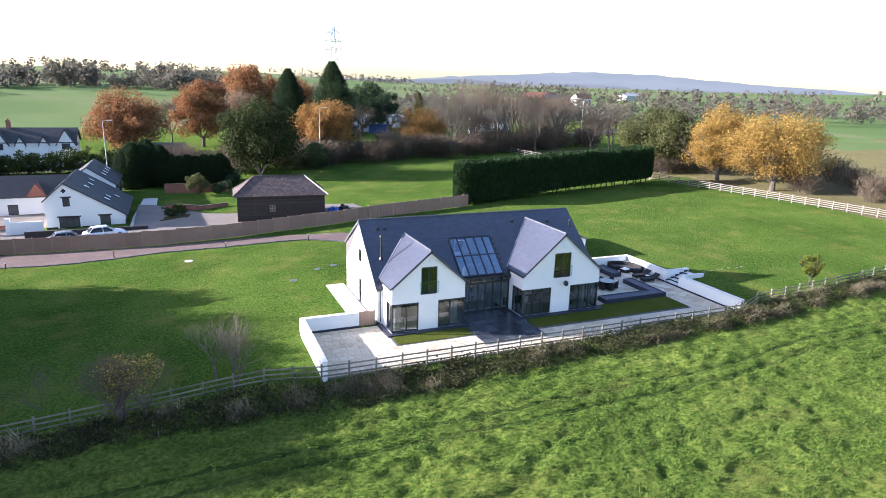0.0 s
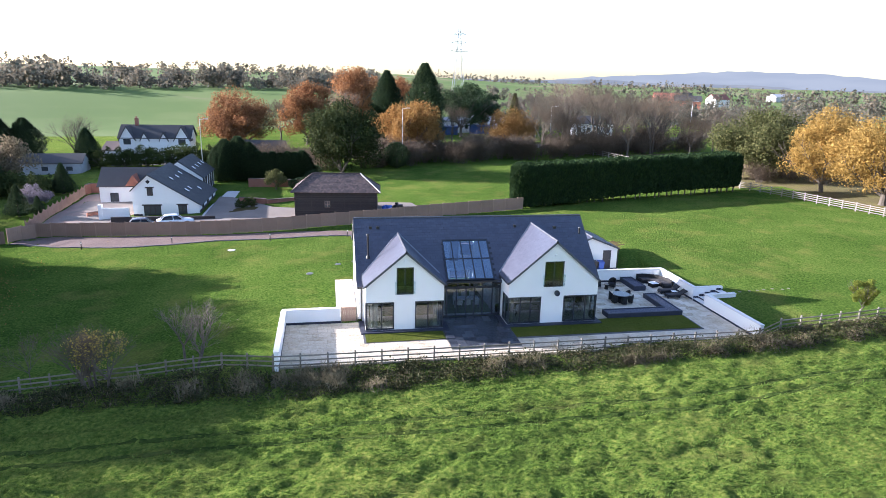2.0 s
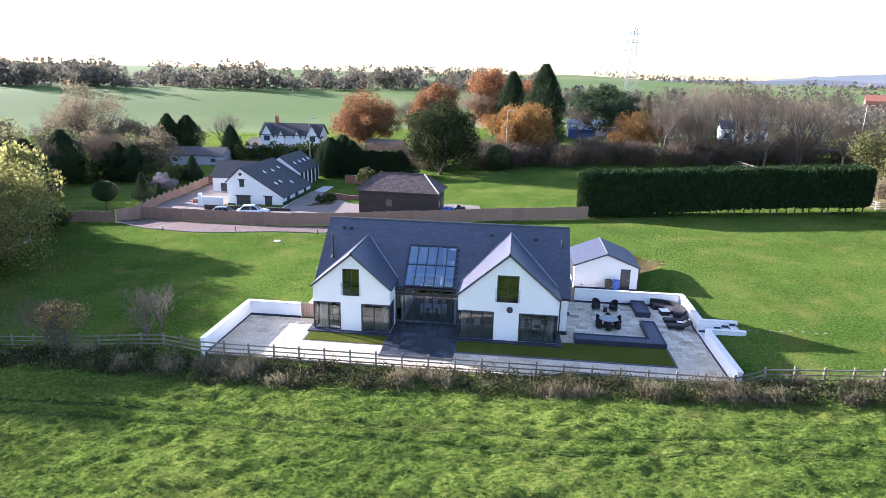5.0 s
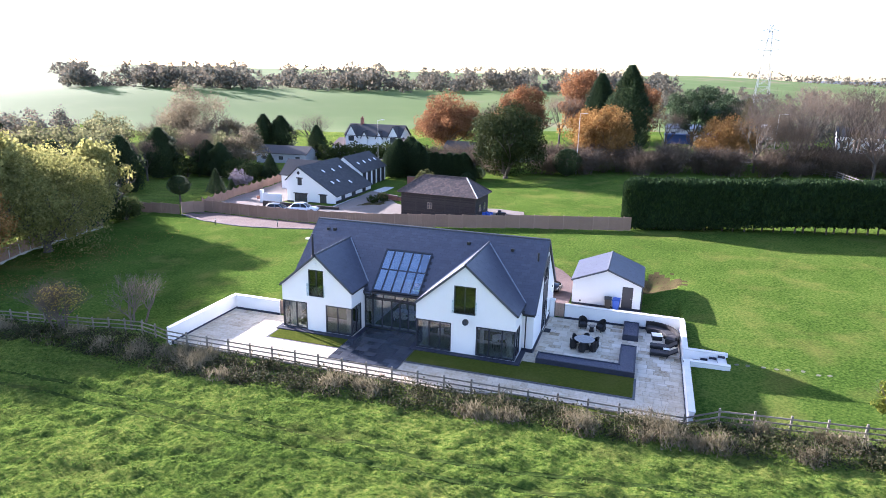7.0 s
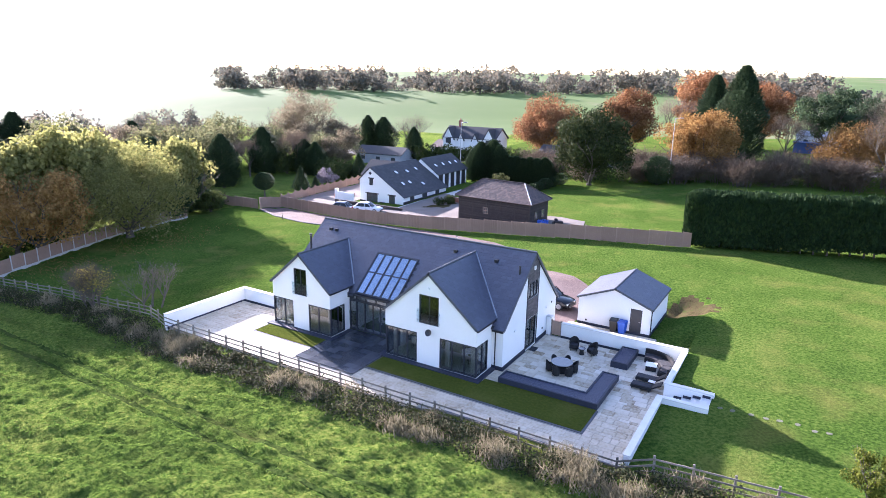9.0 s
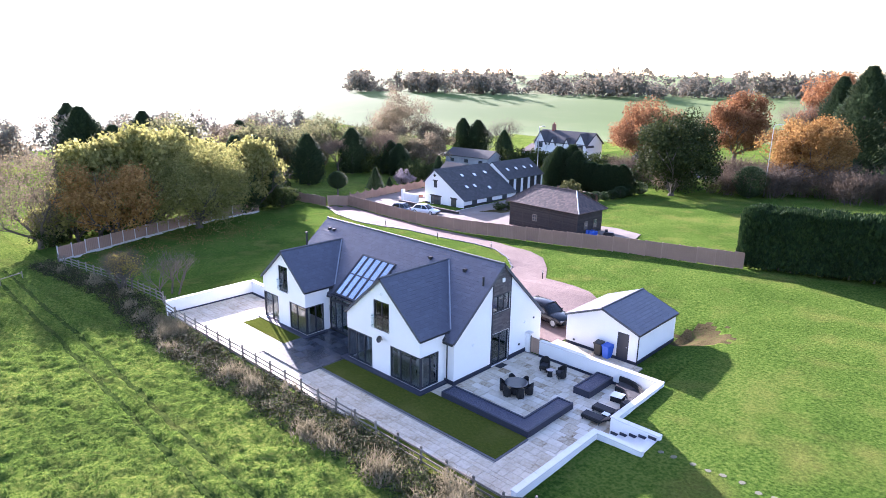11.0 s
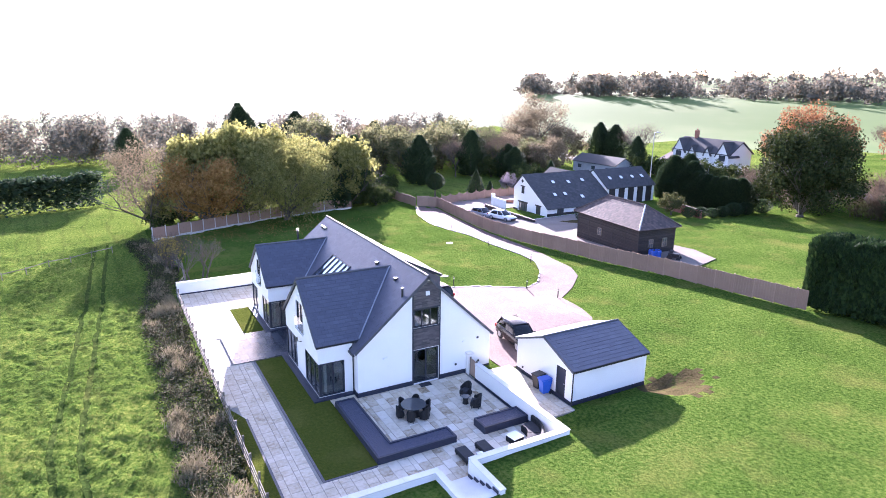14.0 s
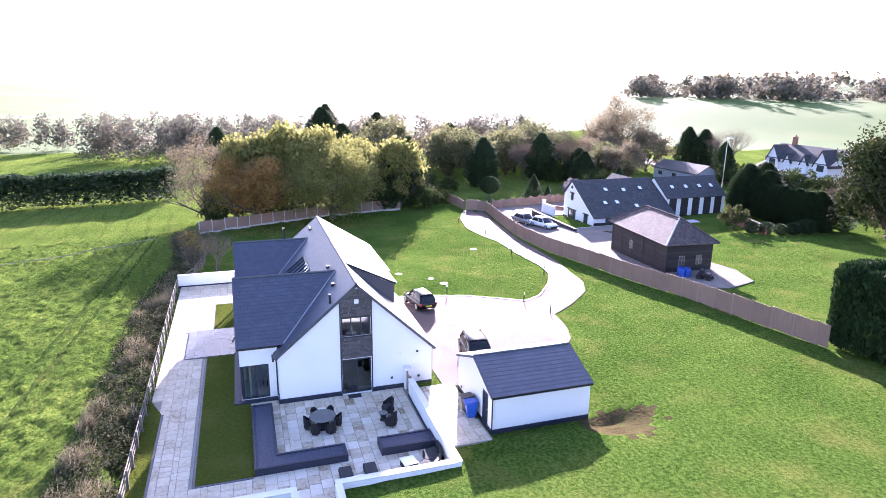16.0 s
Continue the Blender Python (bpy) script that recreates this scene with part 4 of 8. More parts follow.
for x, y in ((12.55, 46.47), (31.6, 46.47), (31.75, 56.42)):
    g = tube(bmesh.new(), (x, y, 0.05), (x, y, front_z(46.4) - 0.15 if y < 50 else 2.3), 0.045, 0.045, 8)
    part("downpipe", g, M["black"], house, "black downpipe", here=True)

# rear shed dormers
for x0, x1, yf, zf, zb in ((HX0 - 0.06, 21.2, 55.95, 4.32, 3.0), (22.0, 27.4, 54.95, 5.42, 3.4)):
    bm = bmesh.new()
    slab(bm, [(x0, RY + 0.12, RZ - 0.02), (x1, RY + 0.12, RZ - 0.02), (x1, yf + 0.15, zf - 0.06), (x0, yf + 0.15, zf - 0.06)], 0.14)
    dr = part("dormer_roof", bm, M["slab_roof"], house, "shallow slate rear dormer roof", here=True)
    k = (RZ - zf) / (yf - RY)
    slates((x1, yf + 0.15, zf - 0.06), (-1, 0, 0), (0, -1, (RZ - 0.02 - zf + 0.06) / (yf + 0.15 - RY - 0.12)), x1 - x0, (yf - RY) * math.hypot(1, k), lambda p: True, parent=dr, seed=11)
    for xc in (x0 + 0.05, x1 - 0.15):
        chk = bmesh.new()
        quad = [(RY + 0.4, RZ - 0.35), (yf, zf - 0.2), (yf, rz(yf) - 0.1 if rz(yf) > 0 else 2.0), ]
        lo = [chk.verts.new((xc, y, z)) for y, z in quad]
        hi = [chk.verts.new((xc + 0.1, y, z)) for y, z in quad]
        chk.faces.new(lo)
        chk.faces.new(hi[::-1])
        for i in range(3):
            j = (i + 1) % 3
            chk.faces.new((lo[i], hi[i], hi[j], lo[j]))
        bmesh.ops.recalc_face_normals(chk, faces=chk.faces)
        part("dormer_wall", chk, M["clad"], house, "dark dormer cheeks", here=True)

# flue, vents and the rest of the roof
flue = bmesh.new()
zf = front_z(48.4)
tube(flue, (13.2, 48.4, zf - 0.1), (13.2, 48.4, zf + 1.75), 0.085, 0.085, 12)
tube(flue, (13.2, 48.4, zf + 1.82), (13.2, 48.4, zf + 1.92), 0.14, 0.12, 12)
tube(flue, (13.2, 48.4, zf + 1.75), (13.2, 48.4, zf + 1.82), 0.05, 0.05, 8)
tube(flue, (13.2, 48.4, zf - 0.1), (13.2, 48.4, zf + 0.14), 0.2, 0.11, 12)
part("flue", flue, M["black"], house, "black stove flue with a cap", here=True)
for x, y in ((13.55, 50.6), (14.16, 50.6), (26.0, 50.55), (29.57, 50.38)):
    z = front_z(y)
    part("roof_vent", boxes((x - 0.12, x + 0.12, y - 0.14, y + 0.1, z - 0.05, z + 0.16)), M["black"], house, "small black slate vent", here=True)
sv = tube(bmesh.new(), (31.69, 49.86, 5.75), (31.69, 49.86, 6.35), 0.07, 0.07, 10)
tube(sv, (31.69, 49.86, 6.35), (31.69, 49.86, 6.42), 0.1, 0.08, 10)
part("soil_vent", sv, M["black"], house, here=True)
# satellite dish on the front gable
dish = bmesh.new()
lathe(dish, [(0.02, 0.0), (0.12, 0.015), (0.2, 0.05), (0.235, 0.08), (0.24, 0.092), (0.195, 0.064), (0.11, 0.028), (0.02, 0.012)], 20)
bmesh.ops.transform(dish, matrix=Matrix.Translation((27.75, GY - 0.28, 2.42)) @ Matrix.Rotation(radians(62), 4, "X") @ Matrix.Rotation(radians(0), 4, "Z"), verts=dish.verts)
tube(dish, (27.75, GY - 0.002, 2.3), (27.75, GY - 0.3, 2.4), 0.025, 0.025, 8)
tube(dish, (27.75, GY - 0.3, 2.3), (27.75, GY - 0.62, 2.55), 0.015, 0.015, 6)
part("satellite_dish", dish, M["black"], house, "dark satellite dish", here=True)

# ---- terraces and garden walls ----
TZ = -0.27
terrace = tagged(part("terrace", boxes((6.6, 42.6, 38.95, 46.5, -0.6, TZ), (32.2, 42.6, 46.5, 54.5, -0.6, TZ), (33.0, 40.1, 54.67, 57.5, -0.25, 0.0), (10.6, 12.26, 46.9, 57.0, -0.7, 0.0)), M["joint"]), "pale sandstone terrace paving round the house", "paving", kind="structure")
# lawn strips and the stone deck let into the terrace
tagged(part("lawn_strip", boxes((12.65, 18.6, 42.3, GY - 0.43, -0.5, TZ + 0.07)), M["turf"]), "narrow yellow-green grass strip edged with setts", "lawn", kind="structure")
tagged(part("lawn_strip", prism(bmesh.new(), [(24.0, 41.98), (39.4, 41.98), (39.4, 44.82), (31.75, 44.82), (31.75, 43.87), (24.0, 43.87)], -0.5, TZ + 0.07), M["turf"]), "narrow mown grass strip edged with setts", "lawn", kind="structure")
tagged(part("lawn_strip", prism(bmesh.new(), [(31.55, 39.7), (29.6, 38.9), (29.6, 38.6), (42.5, 38.7), (42.5, 39.7)], -0.5, TZ + 0.065), M["turf"]), "grass verge along the rail fence", "lawn", kind="structure")
edging = []
for x0, x1, y0, y1 in ((12.65, 18.6, 42.3, 44.1), (24.0, 39.4, 41.98, 44.1)):
    edging += [(x0 - 0.14, x1 + 0.14, y0 - 0.14, y0, -0.5, TZ + 0.045), (x0 - 0.14, x0, y0, y1, -0.5, TZ + 0.045), (x1, x1 + 0.14, y0, y1 + (0.7 if x1 > 39 else 0), -0.5, TZ + 0.045)]
edging.append((31.6, 42.5, 39.7, 39.84, -0.5, TZ + 0.045))
part("edging", boxes(*edging), M["sett"], terrace, "dark sett edging", here=True)

deck = tagged(part("stone_deck", boxes((18.72, 23.92, 40.52, 46.58, -0.6, -0.205)), M["joint"]), "raised dark limestone platform before the entrance", "deck", kind="structure")
vs_d = bmesh.new()
rnd = random.Random(8)
y = 40.49
while y < 46.5:
    x = 18.69
    while x < 23.85:
        w = min(rnd.choice((0.6, 0.6, 0.9)), 23.93 - x)
        if 23.93 - (x + w) < 0.3:
            w = 23.93 - x
        box(vs_d, x + 0.004, x + w - 0.004, y + 0.004, min(y + 0.6, 46.58) - 0.004, -0.203, -0.17 + rnd.random() * 0.004)
        x += w
    y += 0.6
part("paving_slab", vs_d, M["deck"], deck, "dark grey limestone slabs", kind="stuff", here=True)

RENDER_WALLS = [
    ("north", [(33.45, 42.81, 54.38, 54.66)]),
    ("east", [(42.53, 42.81, 48.42, 54.38), (42.81, 45.45, 48.42, 48.67)]),
    ("southeast", [(42.53, 42.81, 39.2, 46.66), (42.81, 45.42, 46.41, 46.66)]),
    ("west", [(6.4, 6.68, 38.75, 46.6), (6.4, 10.9, 46.6, 46.88)]),
]
for nm, bs in RENDER_WALLS:
    ob = thing("garden_wall", "low white rendered garden wall with pale coping", "wall", kind="structure")
    for x0, x1, y0, y1 in bs:
        low = 0.25 if x1 > 44 else -1.3
        part("wall", boxes((x0, x1, y0, y1, low - 1.0, 0.88)), M["render"], ob)
        bm = bmesh.new()
        n = max(1, int(max(x1 - x0, y1 - y0) / 0.9))
        for i in range(n):
            if x1 - x0 > y1 - y0:
                box(bm, x0 + (x1 - x0) * i / n + 0.003, x0 + (x1 - x0) * (i + 1) / n - 0.003, y0 - 0.05, y1 + 0.05, 0.882, 0.95)
            else:
                box(bm, x0 - 0.05, x1 + 0.05, y0 + (y1 - y0) * i / n + 0.003, y0 + (y1 - y0) * (i + 1) / n - 0.003, 0.884, 0.952)
        part("coping", bm, M["coping"], ob, "pale stone coping")
        if nm != "west" and x1 < 44:
            ix = (x0 - 0.03, x0, y0, y1) if x1 - x0 < y1 - y0 else (x0, x1 - 0.3, y0 - 0.03, y0)
            part("plinth", boxes((*ix, TZ - 0.1, TZ + 0.17)), M["plinth"], ob, "dark brick plinth")
        if nm == "west":
            ix = (x1, x1 + 0.03, y0, y1) if x1 - x0 < y1 - y0 else (x0 + 0.3, x1, y0 - 0.03, y0)
            part("plinth", boxes((*ix, TZ - 0.1, TZ + 0.16)), M["plinth"], ob, "dark brick plinth")
pillar = thing("gate_pillar", "white rendered gate pillar with pale cap", "pillar")
part("shaft", boxes((32.2, 32.55, 54.4, 54.75, -0.5, 1.2)), M["render"], pillar)
part("cap", boxes((32.15, 32.62, 54.35, 54.8, 1.2, 1.27)), M["coping"], pillar)


def wooden_gate(x0, x1, y, h):
    ob = thing("wooden_gate", "brown boarded wooden garden gate", "gate", "garden gates")
    n = max(3, int((x1 - x0) / 0.13))
    for i in range(n):
        part("board", boxes((x0 + (x1 - x0) * i / n + 0.004, x0 + (x1 - x0) * (i + 1) / n - 0.004, y, y + 0.025, TZ + 0.07, h + 0.04 * math.sin(3.14 * (i + 0.5) / n))), M["wood_fence"], ob)
    for z in (0.2, h - 0.2):
        part("ledge", boxes((x0, x1, y + 0.026, y + 0.06, z, z + 0.1)), M["wood_dark"], ob)
    for x in (x0 - 0.08, x1 + 0.01):
        part("post", boxes((x, x + 0.07, y - 0.02, y + 0.08, -0.5, h + 0.1)), M["wood_dark"], ob)


wooden_gate(32.65, 33.35, 54.5, 0.95)
wooden_gate(11.0, 12.1, 46.7, 0.95)

# garden steps up to the east lawn
steps = tagged(thing("garden_steps", "pale stone steps with dark risers up to the lawn", "steps"), kind="structure")
for i in range(5):
    x0, zt = 42.55 + i * 0.55, TZ + 0.03 + 0.172 * (i + 1)
    part("riser", boxes((x0 + 0.02, 45.4, 46.67, 48.41, -0.6, zt - 0.04)), M["plinth"], steps, "dark brick riser")
    part("tread", boxes((x0, x0 + 0.6, 46.67, 48.41, zt - 0.038, zt)), M["coping"], steps, "pale stone tread")
    part("skirting", boxes((x0 + 0.06, x0 + 0.52, 48.37, 48.408, zt + 0.002, zt + 0.17)), M["plinth"], steps, "dark brick skirting")
for i in range(8):
    x = 45.9 + i * 0.8 + rnd.uniform(-0.1, 0.1)
    y = 47.5 + rnd.uniform(-0.2, 0.2)
    bm = prism(bmesh.new(), [(0.15 * (1 + 0.5 * rnd.random()) * math.cos(k * 1.05), 0.11 * (1 + 0.5 * rnd.random()) * math.sin(k * 1.05)) for k in range(6)], -0.05, 0.03)
    st = tagged(part("stepping_stone", bm, M["moss_stone"]), "worn grey stepping stone sunk in grass", "stone", "stepping stones")
    st.matrix_basis = pose(x, y, ground_z(x, y) - 0.01, 0, 0, rnd.uniform(0, 90))

# raised planters filled with dark slate chippings
planter = thing("raised_planter", "L-shaped dark brick planter filled with slate chippings", "planter", "raised planters")
L_OUT = [(32.7, 44.83), (39.42, 44.83), (39.42, 49.55), (38.28, 49.55), (38.28, 46.04), (32.7, 46.04)]
L_IN = [(32.82, 44.95), (39.3, 44.95), (39.3, 49.43), (38.4, 49.43), (38.4, 45.92), (32.82, 45.92)]


def ring(bm, out, inn, z0, z1):
    lo, hi, li, hi2 = ([bm.verts.new((x, y, z)) for x, y in o] for o, z in ((out, z0), (out, z1), (inn, z0), (inn, z1)))
    for i in range(len(out)):
        j = (i + 1) % len(out)
        bm.faces.new((lo[i], lo[j], hi[j], hi[i]))
        bm.faces.new((li[j], li[i], hi2[i], hi2[j]))
        bm.faces.new((hi[i], hi[j], hi2[j], hi2[i]))
    return bm


part("planter_wall", ring(bmesh.new(), L_OUT, L_IN, -0.5, 0.17), M["plinth"], planter)
part("slate_fill", prism(bmesh.new(), L_IN, -0.4, 0.12), M["bluechip"], planter, "blue-grey slate chippings")
p2 = thing("raised_planter", "rectangular dark brick planter filled with slate chippings", "planter", "raised planters")
R_OUT, R_IN = [(38.3, 51.33), (39.48, 51.33), (39.48, 54.34), (38.3, 54.34)], [(38.42, 51.45), (39.36, 51.45), (39.36, 54.22), (38.42, 54.22)]
part("planter_wall", ring(bmesh.new(), R_OUT, R_IN, -0.5, 0.22), M["plinth"], p2)
part("slate_fill", prism(bmesh.new(), R_IN, -0.4, 0.17), M["bluechip"], p2, "blue-grey slate chippings")

# ---- garage ----
garage = thing("garage", "white rendered garage with a pitched slate roof", "garage", place=pose(36.5, 60.7, 0))
GX0, GX1, GF, GB, GA, GRZ, GEZ = 33.62, 39.42, 57.65, 63.8, 36.52, 3.47, 2.27
gk = (GRZ - GEZ) / (39.54 - GA)
gz = lambda x: GRZ - gk * abs(x - GA) - 0.1
part("wall", wall_along(bmesh.new(), "x", GF, 0.25, GX0, GX1, -0.2, gz, [(37.85, 38.75, 0.0, 2.05)], (GA,)), M["render"], garage, here=True)
part("wall", wall_along(bmesh.new(), "x", GB - 0.25, 0.25, GX0, GX1, -0.2, gz, [], (GA,)), M["render"], garage, here=True)
part("wall", wall_along(bmesh.new(), "y", GX0, 0.25, GF + 0.25, GB - 0.25, -0.2, lambda y: GEZ - 0.05, [(58.6, 63.0, 0.0, 2.1)]), M["render"], garage, here=True)
part("wall", wall_along(bmesh.new(), "y", GX1 - 0.25, 0.25, GF + 0.25, GB - 0.25, -0.6, lambda y: GEZ - 0.05), M["render"], garage, here=True)
gd = bmesh.new()
for i in range(7):
    box(gd, GX0 + 0.08, GX0 + 0.12, 58.6, 63.0, 0.02 + 0.3 * i, 0.31 + 0.3 * i)
part("garage_door", gd, M["frame"], garage, "dark grey sectional door", here=True)
sd = part("side_door", boxes((37.9, 38.7, GF + 0.05, GF + 0.1, 0.05, 2.0), (37.85, 37.92, GF + 0.02, GF + 0.12, 0.0, 2.05), (38.68, 38.75, GF + 0.02, GF + 0.12, 0.0, 2.05), (37.92, 38.68, GF + 0.02, GF + 0.12, 1.98, 2.05)), M["frame"], garage, "plain dark grey side door", here=True)
part("handle", boxes((38.55, 38.65, GF - 0.02, GF + 0.05, 1.0, 1.03)), M["steel"], sd, here=True)
part("plinth", boxes((GX0, GX1, GF - 0.03, GF, -0.3, 0.16), (GX1, GX1 + 0.03, GF - 0.03, GB, -0.6, 0.2)), M["plinth"], garage, "dark brick plinth", here=True)
gr = bmesh.new()
for sg in (-1, 1):
    xe = GA + sg * 3.02
    slab(gr, [(GA, GF - 0.1, GRZ), (xe, GF - 0.1, GEZ), (xe, GB + 0.1, GEZ), (GA, GB + 0.1, GRZ)], 0.1)
groof = part("roof", gr, M["slab_roof"], garage, "dark slate garage roof", here=True)
slates((GA - 3.02, GB + 0.1, GEZ), (0, -1, 0), (1, 0, gk), GB - GF + 0.2, 3.02 * math.hypot(1, gk), lambda p: True, parent=groof, seed=21, su=0.5, sv=0.3)
slates((GA + 3.02, GF - 0.1, GEZ), (0, 1, 0), (-1, 0, gk), GB - GF + 0.2, 3.02 * math.hypot(1, gk), lambda p: True, parent=groof, seed=22, su=0.5, sv=0.3)
y = GF - 0.1
while y < GB + 0.05:
    part("ridge_tile", tube(bmesh.new(), (GA, y, GRZ + 0.005), (GA, min(y + 0.44, GB + 0.1), GRZ + 0.01), 0.085, 0.08, 8), M["ridge"], groof, here=True)
    y += 0.45
for sg in (-1, 1):
    xe = GA + sg * 3.02
    part("gutter", boxes((xe - 0.05, xe + 0.06, GF - 0.1, GB + 0.1, GEZ - 0.13, GEZ - 0.02)), M["black"], groof, here=True)
    for yv in (GF - 0.13, GB + 0.06):
        v = bmesh.new()
        slab(v, [(xe, yv, GEZ + 0.02), (GA, yv, GRZ + 0.02), (GA, yv + 0.07, GRZ + 0.02), (xe, yv + 0.07, GEZ + 0.02)], 0.15)
        part("verge", v, M["ridge"], groof, here=True)
part("downpipe", tube(bmesh.new(), (39.5, GF - 0.05, -0.1), (39.5, GF - 0.05, GEZ - 0.1), 0.04, 0.04, 8), M["black"], garage, here=True)
part("vent", boxes((34.28, 34.42, GF - 0.05, GF, 0.3, 0.43)), M["black"], garage, here=True)

# ---- fences ----


def along_line(line, step):
    """Places and headings every step along a broken line."""
    out, carry = [], 0.0
    for (x0, y0), (x1, y1) in zip(line, line[1:]):
        d = math.hypot(x1 - x0, y1 - y0)
        s = carry
        while s < d:
            out.append((x0 + (x1 - x0) * s / d, y0 + (y1 - y0) * s / d))
            s += step
        carry = s - d
    return out


def rail_fence(name, label, line, step, height, rails, mat, post=0.1, base=None, group=""):
    ob = thing(name, label, "fence", group)
    pts = along_line(line, step)
    pm = mesh_of("post", box(bmesh.new(), -post / 2, post / 2, -post / 2, post / 2, -0.5, height + 0.06, None, 0.012), M[mat])
    gz_at = base or (lambda x, y: ground_z(x, y))
    rng = random.Random(len(pts))
    for (x, y), (x2, y2) in zip(pts, pts[1:] + [pts[-1]]):
        z = gz_at(x, y)
        p = part("post", pm, M[mat], ob)
        ang = math.degrees(math.atan2(y2 - y, x2 - x)) if (x2, y2) != (x, y) else 0
        p.matrix_basis = pose(x, y, z + rng.uniform(-0.03, 0.03), rng.uniform(-1.5, 1.5), rng.uniform(-1.5, 1.5), ang)
        if (x2, y2) != (x, y):
            d = math.hypot(x2 - x, y2 - y)
            z2 = gz_at(x2, y2)
            for h in rails:
                bm = bmesh.new()
                m = Matrix.Translation((x, y, z + h)) @ Matrix.Rotation(math.atan2(y2 - y, x2 - x), 4, "Z") @ Matrix.Rotation(-math.atan2(z2 - z, d), 4, "Y")
                box(bm, 0.0, math.hypot(d, z2 - z), -post / 2 - 0.042, -post / 2 - 0.004, -0.045, 0.045, m)
                part("rail", bm, M[mat], ob)
    return ob


def front_base(x, y):
    return ground_z(x, y) if not 5.5 < x < 43.2 else -0.3


FRONT = [(-24, 38.9), (-11.3, 40.3), (-5.7, 40.6), (3.4, 39.9), (6.5, 38.75), (43, 38.95), (56, 39.6), (95, 41.2)]
rail_fence("post_and_rail_fence", "weathered grey-brown post and rail field fence", FRONT, 1.8, 1.05, (0.3, 0.62, 0.95), "wood_dark", 0.11, front_base)
rail_fence("paddock_fence", "pale four-rail paddock fence along the lawn", [(77.2, 91.6), (81.9, 74.6), (86.6, 55.6), (93, 28)], 1.9, 1.25, (0.3, 0.6, 0.88, 1.15), "wood_pale", 0.13)
rail_fence("paddock_fence", "pale rail fence before the wood", [(58, 146), (71, 132.5), (77.2, 91.6)], 2.4, 1.25, (0.35, 0.75, 1.15), "wood_pale", 0.13)
rail_fence("wire_fence", "low weathered post fence across the pasture", [(-18.5, 34), (-17.0, 31), (-11.7, 23), (-9, 14), (-7, 4)], 2.5, 1.0, (0.85,), "wood_dark", 0.08)


def panel_fence(name, label, line, width, height, mat, post_mat, gap_post=0.1, gravel_board=False, scallop=0.0):
    ob = thing(name, label, "fence", "boundary fences")
    pts = along_line(line, width) + [line[-1]]
    n = 14
    bm = bmesh.new()
    w = width - gap_post
    z0 = 0.05 + (0.2 if gravel_board else 0)
    front, behind = [], []
    for i in range(n):
        o = 0.012 if i % 2 else -0.012
        hh = height - scallop * math.sin(3.14 * (i + 0.5) / n)
        for u in (-w / 2 + w * i / n, -w / 2 + w * (i + 1) / n):
            front.append((bm.verts.new((u, o - 0.012, z0)), bm.verts.new((u, o - 0.012, hh))))
            behind.append((bm.verts.new((u, o + 0.024, z0)), bm.verts.new((u, o + 0.024, hh))))
    for i in range(2 * n - 1):
        bm.faces.new((front[i][0], front[i + 1][0], front[i + 1][1], front[i][1]))
        bm.faces.new((behind[i + 1][0], behind[i][0], behind[i][1], behind[i + 1][1]))
        bm.faces.new((front[i][1], front[i + 1][1], behind[i + 1][1], behind[i][1]))
    pm = mesh_of("fence_panel", bm, M[mat])
    post = mesh_of("post", box(bmesh.new(), -0.055, 0.055, -0.055, 0.055, -0.5, height + 0.08, None, 0.01), M[post_mat])
    board = mesh_of("gravel_board", box(bmesh.new(), -w / 2, w / 2, -0.03, 0.03, -0.3, 0.24), M["concrete"])
    for (x, y), (x2, y2) in zip(pts, pts[1:]):
        d = math.hypot(x2 - x, y2 - y)
        ang = math.atan2(y2 - y, x2 - x)
        xm, ym = (x + x2) / 2, (y + y2) / 2
        z = ground_z(xm, ym)
        shape = Matrix.Translation((xm, ym, z)) @ Matrix.Rotation(ang, 4, "Z") @ Matrix.Diagonal((d / width, 1, 1, 1))
        p = part("fence_panel", pm, M[mat], ob)
        p.matrix_basis = shape
        q = part("post", post, M[post_mat], ob)
        q.matrix_basis = pose(x, y, ground_z(x, y), 0, 0, math.degrees(ang))
        if gravel_board:
            b2 = part("gravel_board", board, M["concrete"], ob)
            b2.matrix_basis = shape
    return ob


panel_fence("panel_fence", "tall brown close-boarded fence beside the drive", [(-27.7, 80.4), (-26.2, 83.1), (-18, 81.6), (-9, 80.1), (-4.4, 79.5), (3.5, 79.4), (9, 80.2), (17.4, 81.2), (23, 82.4), (37.6, 84.1)], 1.85, 1.75, "wood_fence", "wood_fence")
panel_fence("panel_fence", "brown panel fence with concrete posts under the trees", [(-24.2, 39.0), (-28.0, 48.5), (-31.1, 57.6), (-32.6, 70.4)], 1.85, 1.75, "wood_fence", "concrete", 0.12, True)
panel_fence("panel_fence", "brown close-boarded fence beside the gateway", [(-40.5, 80.5), (-34.5, 80.1), (-27.9, 80.2)], 1.85, 1.6, "wood_fence", "wood_fence")
panel_fence("panel_fence", "pale scalloped panel fence in the neighbour's garden", [(-27.6, 85), (-28.3, 91.5), (-28.8, 101), (-29.2, 110.6)], 1.85, 1.6, "wood_fence", "wood_fence", scallop=0.3)

